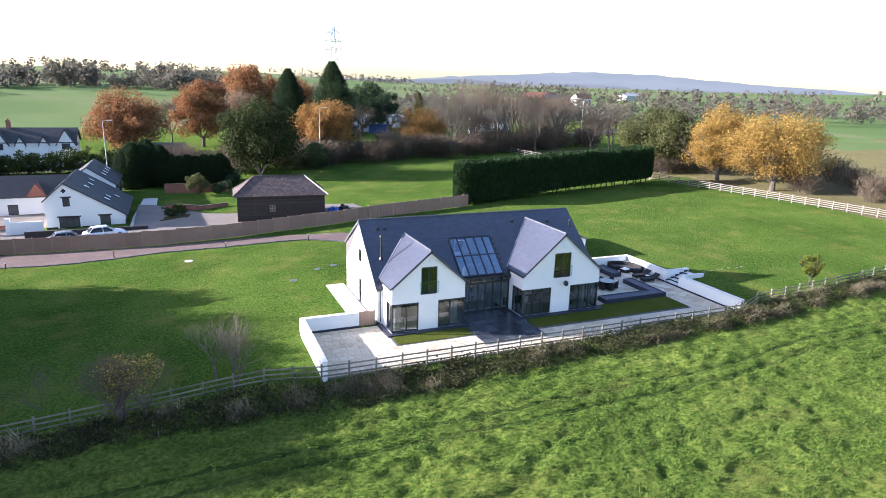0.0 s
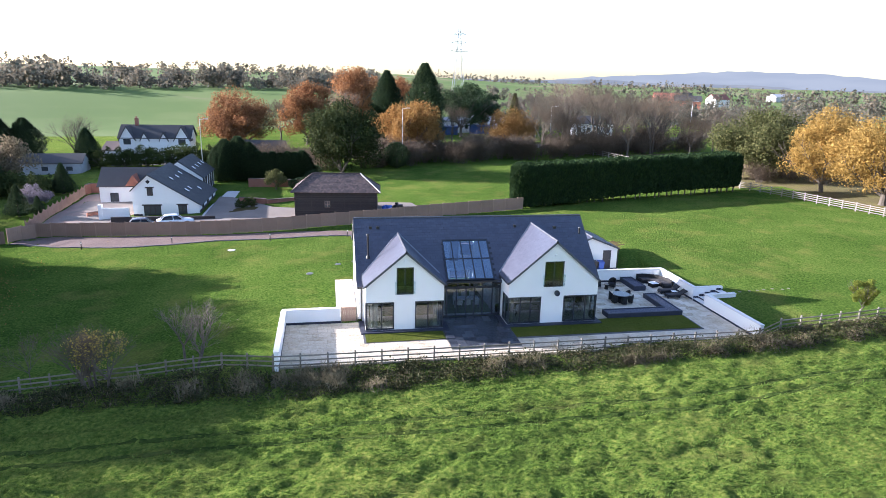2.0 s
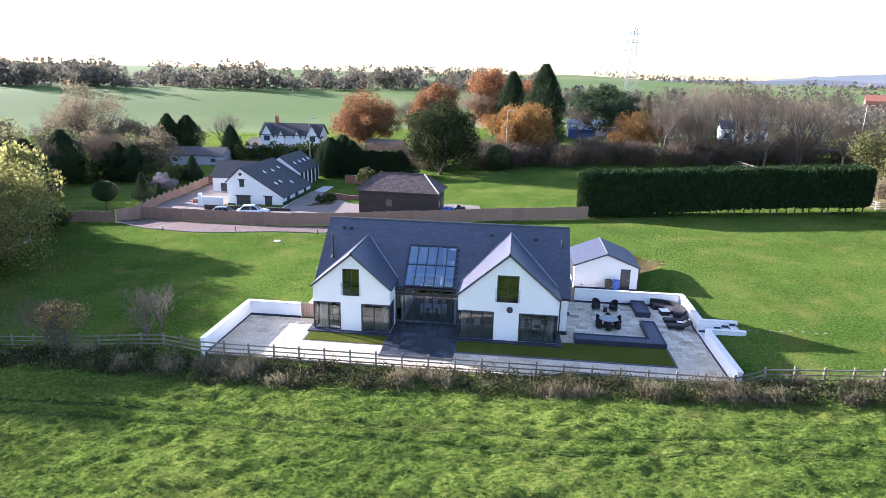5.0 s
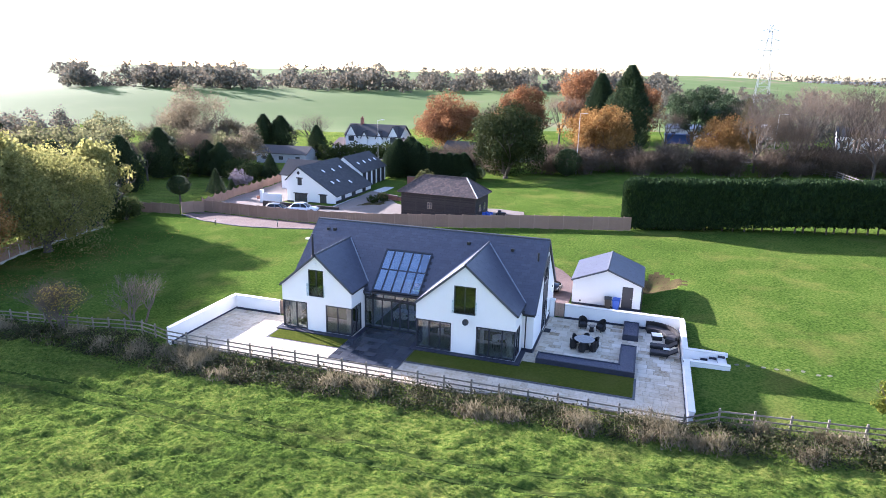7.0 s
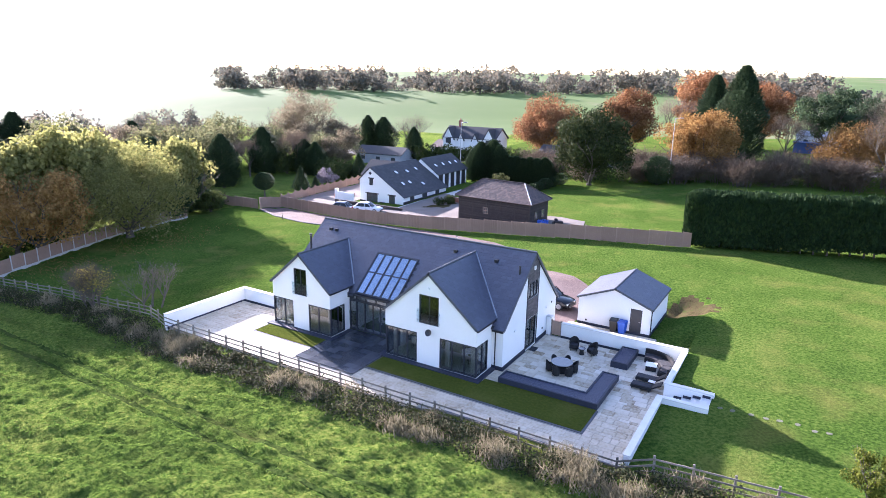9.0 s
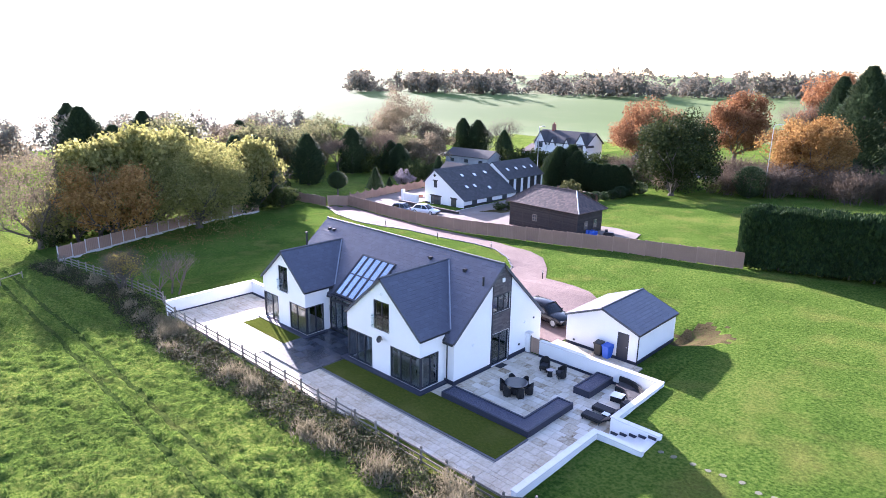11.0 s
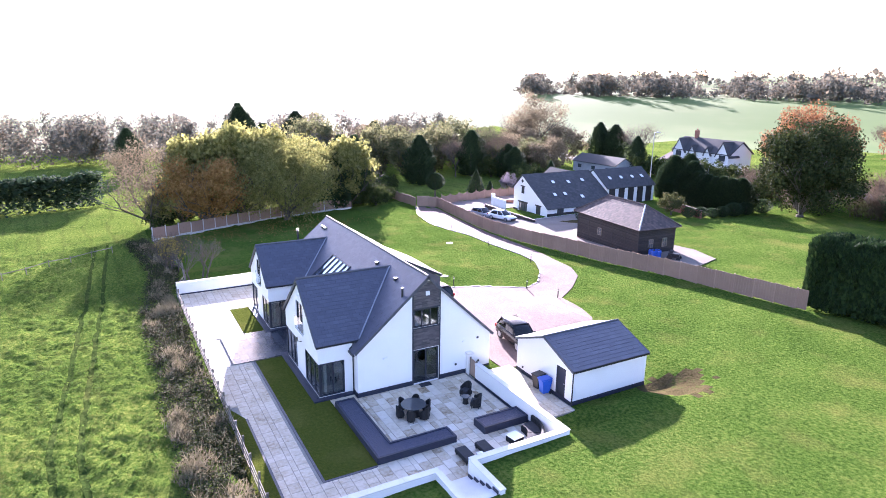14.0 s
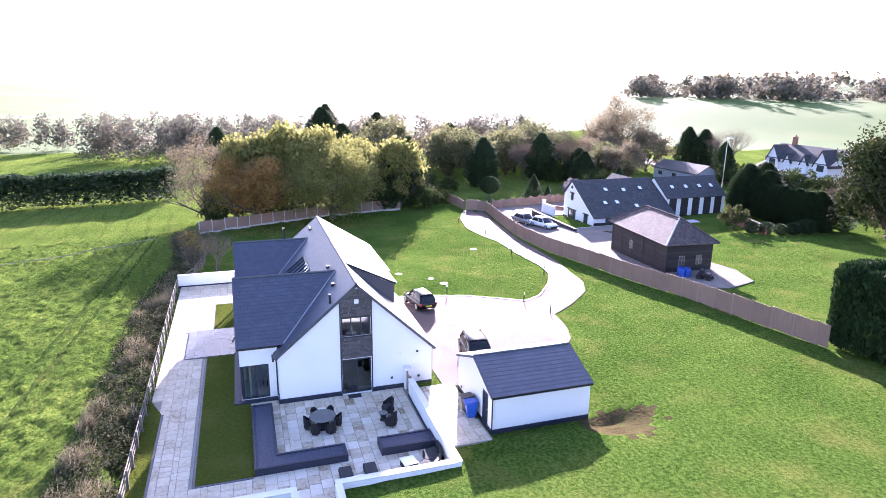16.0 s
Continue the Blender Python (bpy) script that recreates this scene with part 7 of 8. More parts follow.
def car(paint, label, length, width, height, m, suv=True):
    """A parked car: lofted body, glazed cabin, roof, wheels, lamps and plates."""
    ob = thing("car", label, "car", "parked cars", place=m)
    L, w2, belt = length / 2, width / 2, height * (0.6 if suv else 0.58)
    stations = [(-L, 0.48, belt * 0.8, w2 * 0.8), (-L + 0.08, 0.34, belt * 0.92, w2 * 0.91), (-L + 0.25, 0.26, belt * 0.99, w2 * 0.97), (-L * 0.6, 0.22, belt * 1.01, w2), (-L * 0.2, 0.22, belt, w2 * 0.985), (L * 0.15, 0.22, belt * 0.985, w2 * 0.985), (L * 0.42, 0.22, belt * 0.965, w2), (L * 0.62, 0.23, belt * 0.925, w2), (L * 0.8, 0.25, belt * 0.86, w2 * 0.97), (L - 0.14, 0.28, belt * 0.77, w2 * 0.9), (L - 0.04, 0.34, belt * 0.68, w2 * 0.82), (L, 0.44, belt * 0.58, w2 * 0.74)]
    bm = bmesh.new()
    rings = []
    for x, zb, zt, hw in stations:
        prof = [(-hw * 0.9, zb), (-hw, zb + 0.12), (-hw, (zb + zt) / 2), (-hw * 0.95, zt - 0.06), (-hw * 0.86, zt), (hw * 0.86, zt), (hw * 0.95, zt - 0.06), (hw, (zb + zt) / 2), (hw, zb + 0.12), (hw * 0.9, zb)]
        rings.append([bm.verts.new((x, y, z)) for y, z in prof])
    for a1, b1 in zip(rings, rings[1:]):
        for i in range(10):
            j = (i + 1) % 10
            bm.faces.new((a1[i], b1[i], b1[j], a1[j]))
    bm.faces.new(rings[0])
    bm.faces.new(rings[-1][::-1])
    bmesh.ops.recalc_face_normals(bm, faces=bm.faces)
    part("body", bm, M[paint], ob, smooth=True)
    back_, front_ = -L * (0.93 if suv else 0.8), L * 0.42
    rb, rf = -L * (0.74 if suv else 0.55), L * 0.1
    section = ((-0.86, 0.0), (-0.79, 0.5), (-0.7, 0.86), (-0.5, 1.0), (0.5, 1.0), (0.7, 0.86), (0.79, 0.5), (0.86, 0.0))
    glazed = ((back_, 0.03), ((back_ + rb) / 2, 0.6), (rb, 0.92), ((rb + rf) / 2, 1.0), (rf, 0.95), (rf * 0.45 + front_ * 0.55, 0.52), (front_, 0.03))
    span = height - 0.02 - belt + 0.04
    cab, hoops = bmesh.new(), []
    for x, k in glazed:
        hoops.append([cab.verts.new((x, y * w2, belt - 0.04 + v * k * span)) for y, v in section])
    for a1, b1 in zip(hoops, hoops[1:]):
        for i in range(7):
            cab.faces.new((a1[i], b1[i], b1[i + 1], a1[i + 1]))
    bmesh.ops.recalc_face_normals(cab, faces=cab.faces)
    part("cabin_glass", cab, M["car_glass"], ob, "dark tinted car windows", smooth=True)
    rf_m, hoops = bmesh.new(), []
    for x, k in ((rb - 0.1, 0.88), (rb, 0.92), ((rb + rf) / 2, 1.0), (rf, 0.95), (rf + 0.06, 0.92)):
        hoops.append([rf_m.verts.new((x, y * w2 * 1.02, belt - 0.022 + v * k * span)) for y, v in section[2:6]])
    for a1, b1 in zip(hoops, hoops[1:]):
        for i in range(3):
            rf_m.faces.new((a1[i], b1[i], b1[i + 1], a1[i + 1]))
    ext = bmesh.ops.extrude_face_region(rf_m, geom=rf_m.faces[:])
    for v in ext["geom"]:
        if isinstance(v, bmesh.types.BMVert):
            v.co.z += 0.02
    bmesh.ops.recalc_face_normals(rf_m, faces=rf_m.faces)
    part("roof", rf_m, M[paint], ob, smooth=True)
    for sg in (-1, 1):
        for a1, b1 in (((back_, 0.845, belt - 0.03), (rb, 0.67, height - 0.05)), ((front_, 0.845, belt - 0.05), (rf, 0.67, height - 0.05)), ((-L * 0.12, 0.85, belt - 0.03), (-L * 0.14, 0.675, height - 0.05))):
            part("pillar", tube(bmesh.new(), (a1[0], sg * a1[1] * w2, a1[2]), (b1[0], sg * b1[1] * w2, b1[2]), 0.045, 0.04, 5), M[paint], ob)
        part("mirror", box(bmesh.new(), front_ - 0.25, front_ - 0.1, sg * w2 * 0.98 - 0.06, sg * w2 * 0.98 + 0.08, belt - 0.02, belt + 0.1, None, 0.02), M[paint], ob)
        part("headlight", box(bmesh.new(), L - 0.28, L - 0.04, sg * w2 * 0.68 - 0.18, sg * w2 * 0.68 + 0.16, belt * 0.6, belt * 0.72, None, 0.02), M["steel"], ob, "clear headlight")
        part("tail_light", box(bmesh.new(), -L - 0.02, -L + 0.18, sg * w2 * 0.84 - 0.1, sg * w2 * 0.84 + 0.06, belt * 0.66, belt * 0.9, None, 0.02), M["lamp_red"], ob, "red tail light")
        for x in (-L * 0.6, L * 0.62):
            R = 0.36 if suv else 0.32
            wh = part("wheel", tube(bmesh.new(), (x, sg * (w2 - 0.2), R), (x, sg * (w2 + 0.012), R), R, R, 20), M["tyre"], ob, "black tyre")
            part("rim", tube(bmesh.new(), (x, sg * (w2 + 0.014), R), (x, sg * (w2 + 0.024), R), R * 0.66, R * 0.6, 10), M["steel"], wh, "silver alloy rim")
    part("number_plate", boxes((-L - 0.03, -L - 0.004, -0.26, 0.26, belt * 0.55, belt * 0.55 + 0.11)), M["plate"], ob)
    part("bumper", box(bmesh.new(), L - 0.06, L + 0.05, -w2 * 0.72, w2 * 0.72, 0.32, 0.5, None, 0.03), M["black"], ob)
    part("grille", boxes((L - 0.06, L + 0.02, -w2 * 0.45, w2 * 0.45, belt * 0.5, belt * 0.62)), M["black"], ob)
    return ob


car("car_black", "black sport utility car parked beside the garage", 4.4, 1.9, 1.63, pose(30.1, 60.3, ground_z(30, 60) + 0.07, 0, 0, -6))
car("car_black", "small black hatchback parked on the forecourt", 3.9, 1.7, 1.5, pose(18.2, 59.4, ground_z(18, 59) + 0.07, 0, 0, 188))
car("car_white", "white saloon car in the neighbour's yard", 4.6, 1.8, 1.45, pose(-9.8, 85.6, ground_z(-10, 85.6) + 0.06, 0, 0, 15), False)
car("car_grey", "grey saloon car in the neighbour's yard", 4.5, 1.8, 1.45, pose(-13.4, 84.4, ground_z(-13, 84) + 0.06, 0, 0, 12), False)

# low bollard lights along the drive
bl = thing("bollard_light", "slim dark bollard light beside the drive", "lamp", "drive bollards")
part("post", tube(bmesh.new(), (0, 0, -0.2), (0, 0, 0.72), 0.05, 0.05, 10), M["black"], bl)
part("lens", tube(bmesh.new(), (0, 0, 0.72), (0, 0, 0.84), 0.045, 0.045, 10), M["white_paint"], bl, "pale lens")
part("cap", tube(bmesh.new(), (0, 0, 0.84), (0, 0, 0.9), 0.06, 0.055, 10), M["black"], bl)
for i, (x, y) in enumerate(((19.1, 69.1), (23.1, 69.7), (12.4, 74.5), (3.2, 74.9), (-8.2, 76.1), (-18, 75.7), (15.9, 62.7))):
    m = pose(x, y, ground_z(x, y))
    if i:
        copy_thing(bl, m)
    else:
        bl.matrix_basis = m
for x, y, r in ((-0.8, 71.6, 0.42), (11.0, 62.6, 0.3), (12.8, 63.4, 0.4), (8.2, 60.0, 0.35)):
    mh = lathe(bmesh.new(), [(0.01, -0.05), (r, -0.05), (r, 0.03), (r * 0.92, 0.045), (0.01, 0.045)], 20)
    pale = x < 0
    o = tagged(part("manhole_cover", mh, M["concrete" if pale else "sett"]), "round pale inspection cover in the lawn" if pale else "round dark inspection cover in the lawn", "manhole cover", "lawn covers")
    o.matrix_basis = pose(x, y, ground_z(x, y))

# ---- inside the hall ----
it = thing("dining_table", "white dining table inside the glazed hall", "table", place=pose(21.5, 48.8, -0.11))
part("tabletop", box(bmesh.new(), -1.1, 1.1, -0.5, 0.5, 0.71, 0.75, None, 0.01), M["white_paint"], it)
for x in (-1.0, 1.0):
    for y in (-0.4, 0.4):
        part("leg", boxes((x - 0.04, x + 0.04, y - 0.04, y + 0.04, 0, 0.708)), M["white_paint"], it)
ic = thing("dining_chair", "pale upholstered dining chair at the hall table", "chair", "dining chairs")
part("seat", box(bmesh.new(), -0.22, 0.22, -0.22, 0.22, 0.42, 0.5, None, 0.02), M["curtain"], ic)
part("backrest", box(bmesh.new(), -0.22, 0.22, 0.18, 0.24, 0.5, 1.0, None, 0.02), M["curtain"], ic)
for x in (-0.19, 0.19):
    for y in (-0.19, 0.19):
        part("leg", boxes((x - 0.02, x + 0.02, y - 0.02, y + 0.02, 0, 0.42)), M["black"], ic)
first = True
for x in (20.8, 21.5, 22.2):
    for y, a1 in ((48.1, 180), (49.5, 0)):
        m = pose(x, y, -0.11, 0, 0, a1)
        if first:
            ic.matrix_basis = m
            first = False
        else:
            copy_thing(ic, m)
for x, y, a1 in ((29.6, 45.9, 40), (30.4, 46.5, 100), (29.9, 47.3, 160), (14.0, 46.0, 20), (25.2, 46.2, 200)):
    copy_thing(ic, pose(x, y, -0.11, 0, 0, a1))
bt_ = thing("round_table", "white round table inside the corner window", "table", place=pose(29.7, 46.6, -0.11))
part("tabletop", lathe(bmesh.new(), [(0.01, 0.7), (0.55, 0.7), (0.56, 0.72), (0.01, 0.735)], 20), M["white_paint"], bt_)
part("base", lathe(bmesh.new(), [(0.3, 0.0), (0.05, 0.05), (0.05, 0.698)], 12), M["steel"], bt_)

# ---- the black barn ----
barn = thing("barn", "black weatherboarded barn with a hipped brown tile roof", "barn", place=pose(11.45, 89.05, natural(11.45, 89), 0, 0, -4.4))
BW, BD, BE, BR_ = 5.65, 2.65, 3.3, 5.45
bl_ = bmesh.new()
z = -0.4
while z < BE:
    d = 0.012 * (z * 5 % 1)
    box(bl_, -BW, BW, -BD - 0.02, -BD, z, z + 0.155)
    box(bl_, -BW, BW, BD, BD + 0.02, z, z + 0.155)
    box(bl_, -BW - 0.02, -BW, -BD, BD, z, z + 0.155)
    box(bl_, BW, BW + 0.02, -BD, BD, z, z + 0.155)
    z += 0.165
part("weatherboarding", bl_, M["black_board"], barn, "black horizontal boards", kind="stuff")
part("wall", boxes((-BW + 0.01, BW - 0.01, -BD + 0.01, BD - 0.01, -0.6, BE)), M["black_board"], barn)
part("plinth", boxes((-BW - 0.04, BW + 0.04, -BD - 0.04, BD + 0.04, -0.8, -0.1)), M["brick"], barn, "brick footing")
for i in range(6):
    x = -BW + 0.05 + i * (2 * BW - 0.1) / 5
    part("batten", boxes((x - 0.07, x + 0.07, -BD - 0.05, -BD - 0.02, -0.1, BE)), M["black_board"], barn)


def small_window(parent, x, y, z, w, h, face, frame_mat="wood_dark"):
    """A small cottage window on a wall face: 'front' or 'side'."""
    dx, dy = (w / 2, 0.05) if face == "front" else (0.05, w / 2)
    win = part("window", boxes((x - dx, x + dx, y - dy, y + dy, z, z + h)), M[frame_mat], parent, "small framed window")
    for i in (0, 1):
        for k in (0, 1):
            a0 = -w / 2 + 0.06 + i * (w / 2 - 0.03)
            c0 = z + 0.06 + k * (h / 2 - 0.03)
            if face == "front":
                bx = (x + a0, x + a0 + w / 2 - 0.09, y - 0.056, y - 0.04, c0, c0 + h / 2 - 0.09)
            else:
                bx = (x + 0.04, x + 0.056, y + a0, y + a0 + w / 2 - 0.09, c0, c0 + h / 2 - 0.09)
            part("pane", boxes(bx), M["tabletop"], win)
    return win


small_window(barn, -1.2, -BD - 0.03, 1.1, 0.75, 0.9, "front")
small_window(barn, BW + 0.03, -0.9, 1.0, 0.7, 1.0, "side")
small_window(barn, BW + 0.03, 1.1, 1.0, 0.7, 1.0, "side")
eo = 0.45
E_ = [(-BW - eo, -BD - eo), (BW + eo, -BD - eo), (BW + eo, BD + eo), (-BW - eo, BD + eo)]
RX0, RX1 = -BW + 2.35, BW - 2.35
rb_ = bmesh.new()
zE = BE - 0.05
for pts in ([(*E_[0], zE), (*E_[1], zE), (RX1, 0, BR_), (RX0, 0, BR_)], [(*E_[2], zE), (*E_[3], zE), (RX0, 0, BR_), (RX1, 0, BR_)], [(*E_[1], zE), (*E_[2], zE), (RX1, 0, BR_)], [(*E_[3], zE), (*E_[0], zE), (RX0, 0, BR_)]):
    slab(rb_, pts, 0.12)
broof = part("roof", rb_, M["brown_tile"], barn, "weathered brown tile roof")


def tiles_on(parent, corner, along, up, width, height, keep, mat, su, sv, seed, base):
    """Tile courses given in a thing's own space."""
    ob = slates(corner, along, up, width, height, keep, mat, su, sv, "tile_covering", None, "", seed)
    ob.parent = parent
    return ob


kx, ky = (BR_ - zE) / (BW + eo - RX1), (BR_ - zE) / (BD + eo)


def hip_keep(p):
    return p.z < BR_ - kx * max(0, abs(p.x) - RX1) + 0.03 and p.z < BR_ - ky * abs(p.y) + 0.03


Wb, Db = 2 * (BW + eo), 2 * (BD + eo)
tiles_on(broof, (*E_[0], zE), (1, 0, 0), (0, 1, ky), Wb, (BD + eo) * math.hypot(1, ky), hip_keep, "brown_tile", 0.3, 0.25, 31, barn)
tiles_on(broof, (*E_[2], zE), (-1, 0, 0), (0, -1, ky), Wb, (BD + eo) * math.hypot(1, ky), hip_keep, "brown_tile", 0.3, 0.25, 32, barn)
tiles_on(broof, (*E_[1], zE), (0, 1, 0), (-1, 0, kx), Db, (BW + eo - RX1) * math.hypot(1, kx), hip_keep, "brown_tile", 0.3, 0.25, 33, barn)
tiles_on(broof, (*E_[3], zE), (0, -1, 0), (1, 0, kx), Db, (BW + eo - RX1) * math.hypot(1, kx), hip_keep, "brown_tile", 0.3, 0.25, 34, barn)
for p, q in (((RX0, 0, BR_), (RX1, 0, BR_)), (E_[0] + (zE,), (RX0, 0, BR_)), (E_[1] + (zE,), (RX1, 0, BR_)), (E_[2] + (zE,), (RX1, 0, BR_)), (E_[3] + (zE,), (RX0, 0, BR_))):
    part("ridge", tube(bmesh.new(), Vector(p) + Vector((0, 0, 0.04)), Vector(q) + Vector((0, 0, 0.04)), 0.09, 0.09, 6), M["concrete" if p[0] == E_[1][0] and p[1] < 0 else "brown_tile"], broof)
tank = thing("water_butt", "blue plastic drum beside the barn", "drum", "barn drums", place=pose(17.9, 87.0, natural(17.9, 87)))
part("body", lathe(bmesh.new(), [(0.27, 0), (0.3, 0.1), (0.3, 0.8), (0.27, 0.9), (0.05, 0.92)], 14), M["bin_blue"], tank)
part("lid", lathe(bmesh.new(), [(0.1, 0.92), (0.1, 0.96), (0.02, 0.97)], 10), M["black"], tank)
for x, y in ((18.3, 87.5), (18.8, 87.2), (18.6, 86.7)):
    copy_thing(tank, pose(x, y, natural(x, y)))
mow = thing("ride_on_mower", "black garden tractor parked beside the barn", "mower", place=pose(20.2, 88.2, natural(20.2, 88.2), 0, 0, 30))
part("body", box(bmesh.new(), -0.7, 0.5, -0.35, 0.35, 0.3, 0.75, None, 0.06), M["black"], mow)
part("seat", box(bmesh.new(), -0.6, -0.2, -0.22, 0.22, 0.76, 1.05, None, 0.05), M["cushion"], mow)
for x, r in ((-0.5, 0.3), (0.45, 0.22)):
    for y in (-0.42, 0.42):
        part("wheel", tube(bmesh.new(), (x, y - 0.09, r), (x, y + 0.09, r), r, r, 14), M["tyre"], mow)
yard = tagged(part("yard", drape([(-26.2, 83.7), (-18, 82.2), (-9, 80.7), (-4.4, 80.1), (3.5, 80.0), (9, 81), (17, 82.0), (21.5, 84.5), (23.5, 88), (22.5, 92), (18.5, 93.5), (5, 92.5), (2, 94), (-5, 103), (-7, 104), (-7, 88.5), (-17, 88.5), (-19, 104), (-27, 104), (-26.5, 90)], 0.1, 2.0), M["gravel"]), "pale gravel and paved yard before the barn", "yard", kind="structure")

# ---- the neighbour's converted barn house ----
nb = thing("neighbour_house", "white converted barn with black timbers and dark catslide roof", "house", place=pose(-12.5, 99, natural(-12.5, 99)))
NX0, NX1, NXA, NZA, NZL, NZR, NY0, NY1 = -16.9, -8.0, -14.66, 4.95, 2.85, 0.75, 92.6, 106.0


def nb_top(x):
    return NZA - ((NZA - NZL) / (NXA - NX0) * (NXA - x) if x < NXA else (NZA - NZR) / (NX1 - NXA) * (x - NXA)) - 0.1


part("wall", wall_along(bmesh.new(), "x", NY0, 0.3, NX0, NX1, -1.6, nb_top, [(-14.9, -14.1, 1.9, 3.0), (-15.5, -13.2, -0.9, 0.5), (-10.9, -9.7, -1.2, 0.55)], (NXA,)), M["render"], nb, here=True)
part("wall", wall_along(bmesh.new(), "y", NX1 - 0.3, 0.3, NY0 + 0.3, NY1, -1.6, lambda y: NZR - 0.1), M["render"], nb, here=True)
part("wall", wall_along(bmesh.new(), "y", NX0, 0.3, NY0 + 0.3, NY1, -1.6, lambda y: NZL - 0.1), M["render"], nb, here=True)
part("wall", wall_along(bmesh.new(), "x", NY1 - 0.3, 0.3, NX0 + 0.3, NX1 - 0.3, -1.6, nb_top, [], (NXA,)), M["render"], nb, here=True)
for u0, u1, z0, z1, mull in ((-14.9, -14.1, 1.9, 3.0, (-14.5,)), (-15.5, -13.2, -0.9, 0.5, (-14.7, -14.0)), (-10.9, -9.7, -1.2, 0.55, (-10.3,))):
    window(nb, "x", NY0 + 0.05, u0, u1, z0, z1, mull=mull, bar=0.09, pane_mat="tabletop", frame_mat="black_board", label="black timber framed opening")
    part("lintel", boxes((u0 - 0.2, u1 + 0.2, NY0 - 0.05, NY0 - 0.004, z1, z1 + 0.18)), M["black_board"], nb, "black timber lintel", here=True)
dm = bmesh.new()
prism(dm, [(0.3, 0), (0, 0.3), (-0.3, 0), (0, -0.3)], 0, 0.05)
bmesh.ops.transform(dm, matrix=Matrix.Translation((NXA, NY0 - 0.004, 3.9)) @ Matrix.Rotation(radians(90), 4, "X"), verts=dm.verts)
part("vent", dm, M["black_board"], nb, "black diamond owl hole", here=True)
pieces("plinth", nb, "black_board", "black painted base", (NX1 - 0.02, NX1 + 0.06, NY0, NY1, -1.8, -0.25), (NX0, -15.7, NY0 - 0.05, NY0 - 0.003, -1.8, -0.7), (-13.0, -11.1, NY0 - 0.05, NY0 - 0.003, -1.8, -0.7), (-9.5, NX1, NY0 - 0.05, NY0 - 0.003, -1.8, -0.7))
for y0, y1 in ((94.5, 95.7), (98.2, 99.6), (102.4, 103.6)):
    window(nb, "y", NX1 + 0.005, y0, y1, -0.7, 0.4, mull=((y0 + y1) / 2,), bar=0.08, deep=0.06, pane_mat="tabletop", frame_mat="black_board")
nr = bmesh.new()
kl, kr = (NZA - NZL) / (NXA - NX0), (NZA - NZR) / (NX1 - NXA)
xl, xr = NX0 - 0.25, NX1 + 0.35
slab(nr, [(NXA, NY0 - 0.2, NZA), (xl, NY0 - 0.2, NZA - kl * (NXA - xl)), (xl, NY1 + 0.1, NZA - kl * (NXA - xl)), (NXA, NY1 + 0.1, NZA)], 0.12)
slab(nr, [(NXA, NY0 - 0.2, NZA), (NXA, NY1 + 0.1, NZA), (xr, NY1 + 0.1, NZA - kr * (xr - NXA)), (xr, NY0 - 0.2, NZA - kr * (xr - NXA))], 0.12)
nroof = part("roof", nr, M["dark_tile"], nb, "dark tiled catslide roof", here=True)
slates((xr, NY0 - 0.2, NZA - kr * (xr - NXA)), (0, 1, 0), (-1, 0, kr), NY1 - NY0 + 0.3, (xr - NXA) * math.hypot(1, kr), lambda p: True, "dark_tile", 0.35, 0.3, "tile_covering", nroof, "", 41)
slates((xl, NY1 + 0.1, NZA - kl * (NXA - xl)), (0, -1, 0), (1, 0, kl), NY1 - NY0 + 0.3, (NXA - xl) * math.hypot(1, kl), lambda p: True, "dark_tile", 0.35, 0.3, "tile_covering", nroof, "", 42)


def roof_light(parent, x, y, m):
    rl = part("roof_light", box(bmesh.new(), -0.4, 0.4, -0.35, 0.35, 0.0, 0.09, m), M["frame"], parent, "small roof window", here=True)
    part("pane", box(bmesh.new(), -0.33, 0.33, -0.28, 0.28, 0.092, 0.1, m), M["white_paint"], rl, here=True)


for x, y in ((-12.6, 97.0), (-12.6, 103), (-10.2, 95.6), (-10.2, 97.6), (-9.4, 100.5), (-12.4, 100.0)):
    roof_light(nb, x, y, Matrix.Translation((x, y, NZA - kr * (x - NXA) + 0.03)) @ Matrix.Rotation(math.atan(kr), 4, "Y"))
# rear range of the same house
RX_0, RX_1, RY_0, RY_1, RZ_E, RZ_R = -17.0, -9.9, 106.1, 116.8, 2.65, 5.15
rxm = (RX_0 + RX_1) / 2
for axis_, at_, u0, u1, top_, br in (("y", RX_1 - 0.3, RY_0, RY_1, lambda v: RZ_E, ()), ("y", RX_0, RY_0, RY_1, lambda v: RZ_E, ()), ("x", RY_1 - 0.3, RX_0 + 0.3, RX_1 - 0.3, lambda v: RZ_R - 0.7 * abs(v - rxm) - 0.05, (rxm,)), ("x", RY_0, RX_0 + 0.3, RX_1 - 0.3, lambda v: RZ_R - 0.7 * abs(v - rxm) - 0.05, (rxm,))):
    part("wall", wall_along(bmesh.new(), axis_, at_, 0.3, u0, u1, -1.5, top_, (), br), M["render"], nb, here=True)
for y in (106.6, 108.7, 110.8, 112.9, 114.9):
    pieces("timber_panel", nb, "black_board", "black boarded panel", (RX_1, RX_1 + 0.05, y, y + 1.3, -1.2, RZ_E - 0.1))
kk = (RZ_R - RZ_E) / ((RX_1 - RX_0) / 2)
rr_ = bmesh.new()
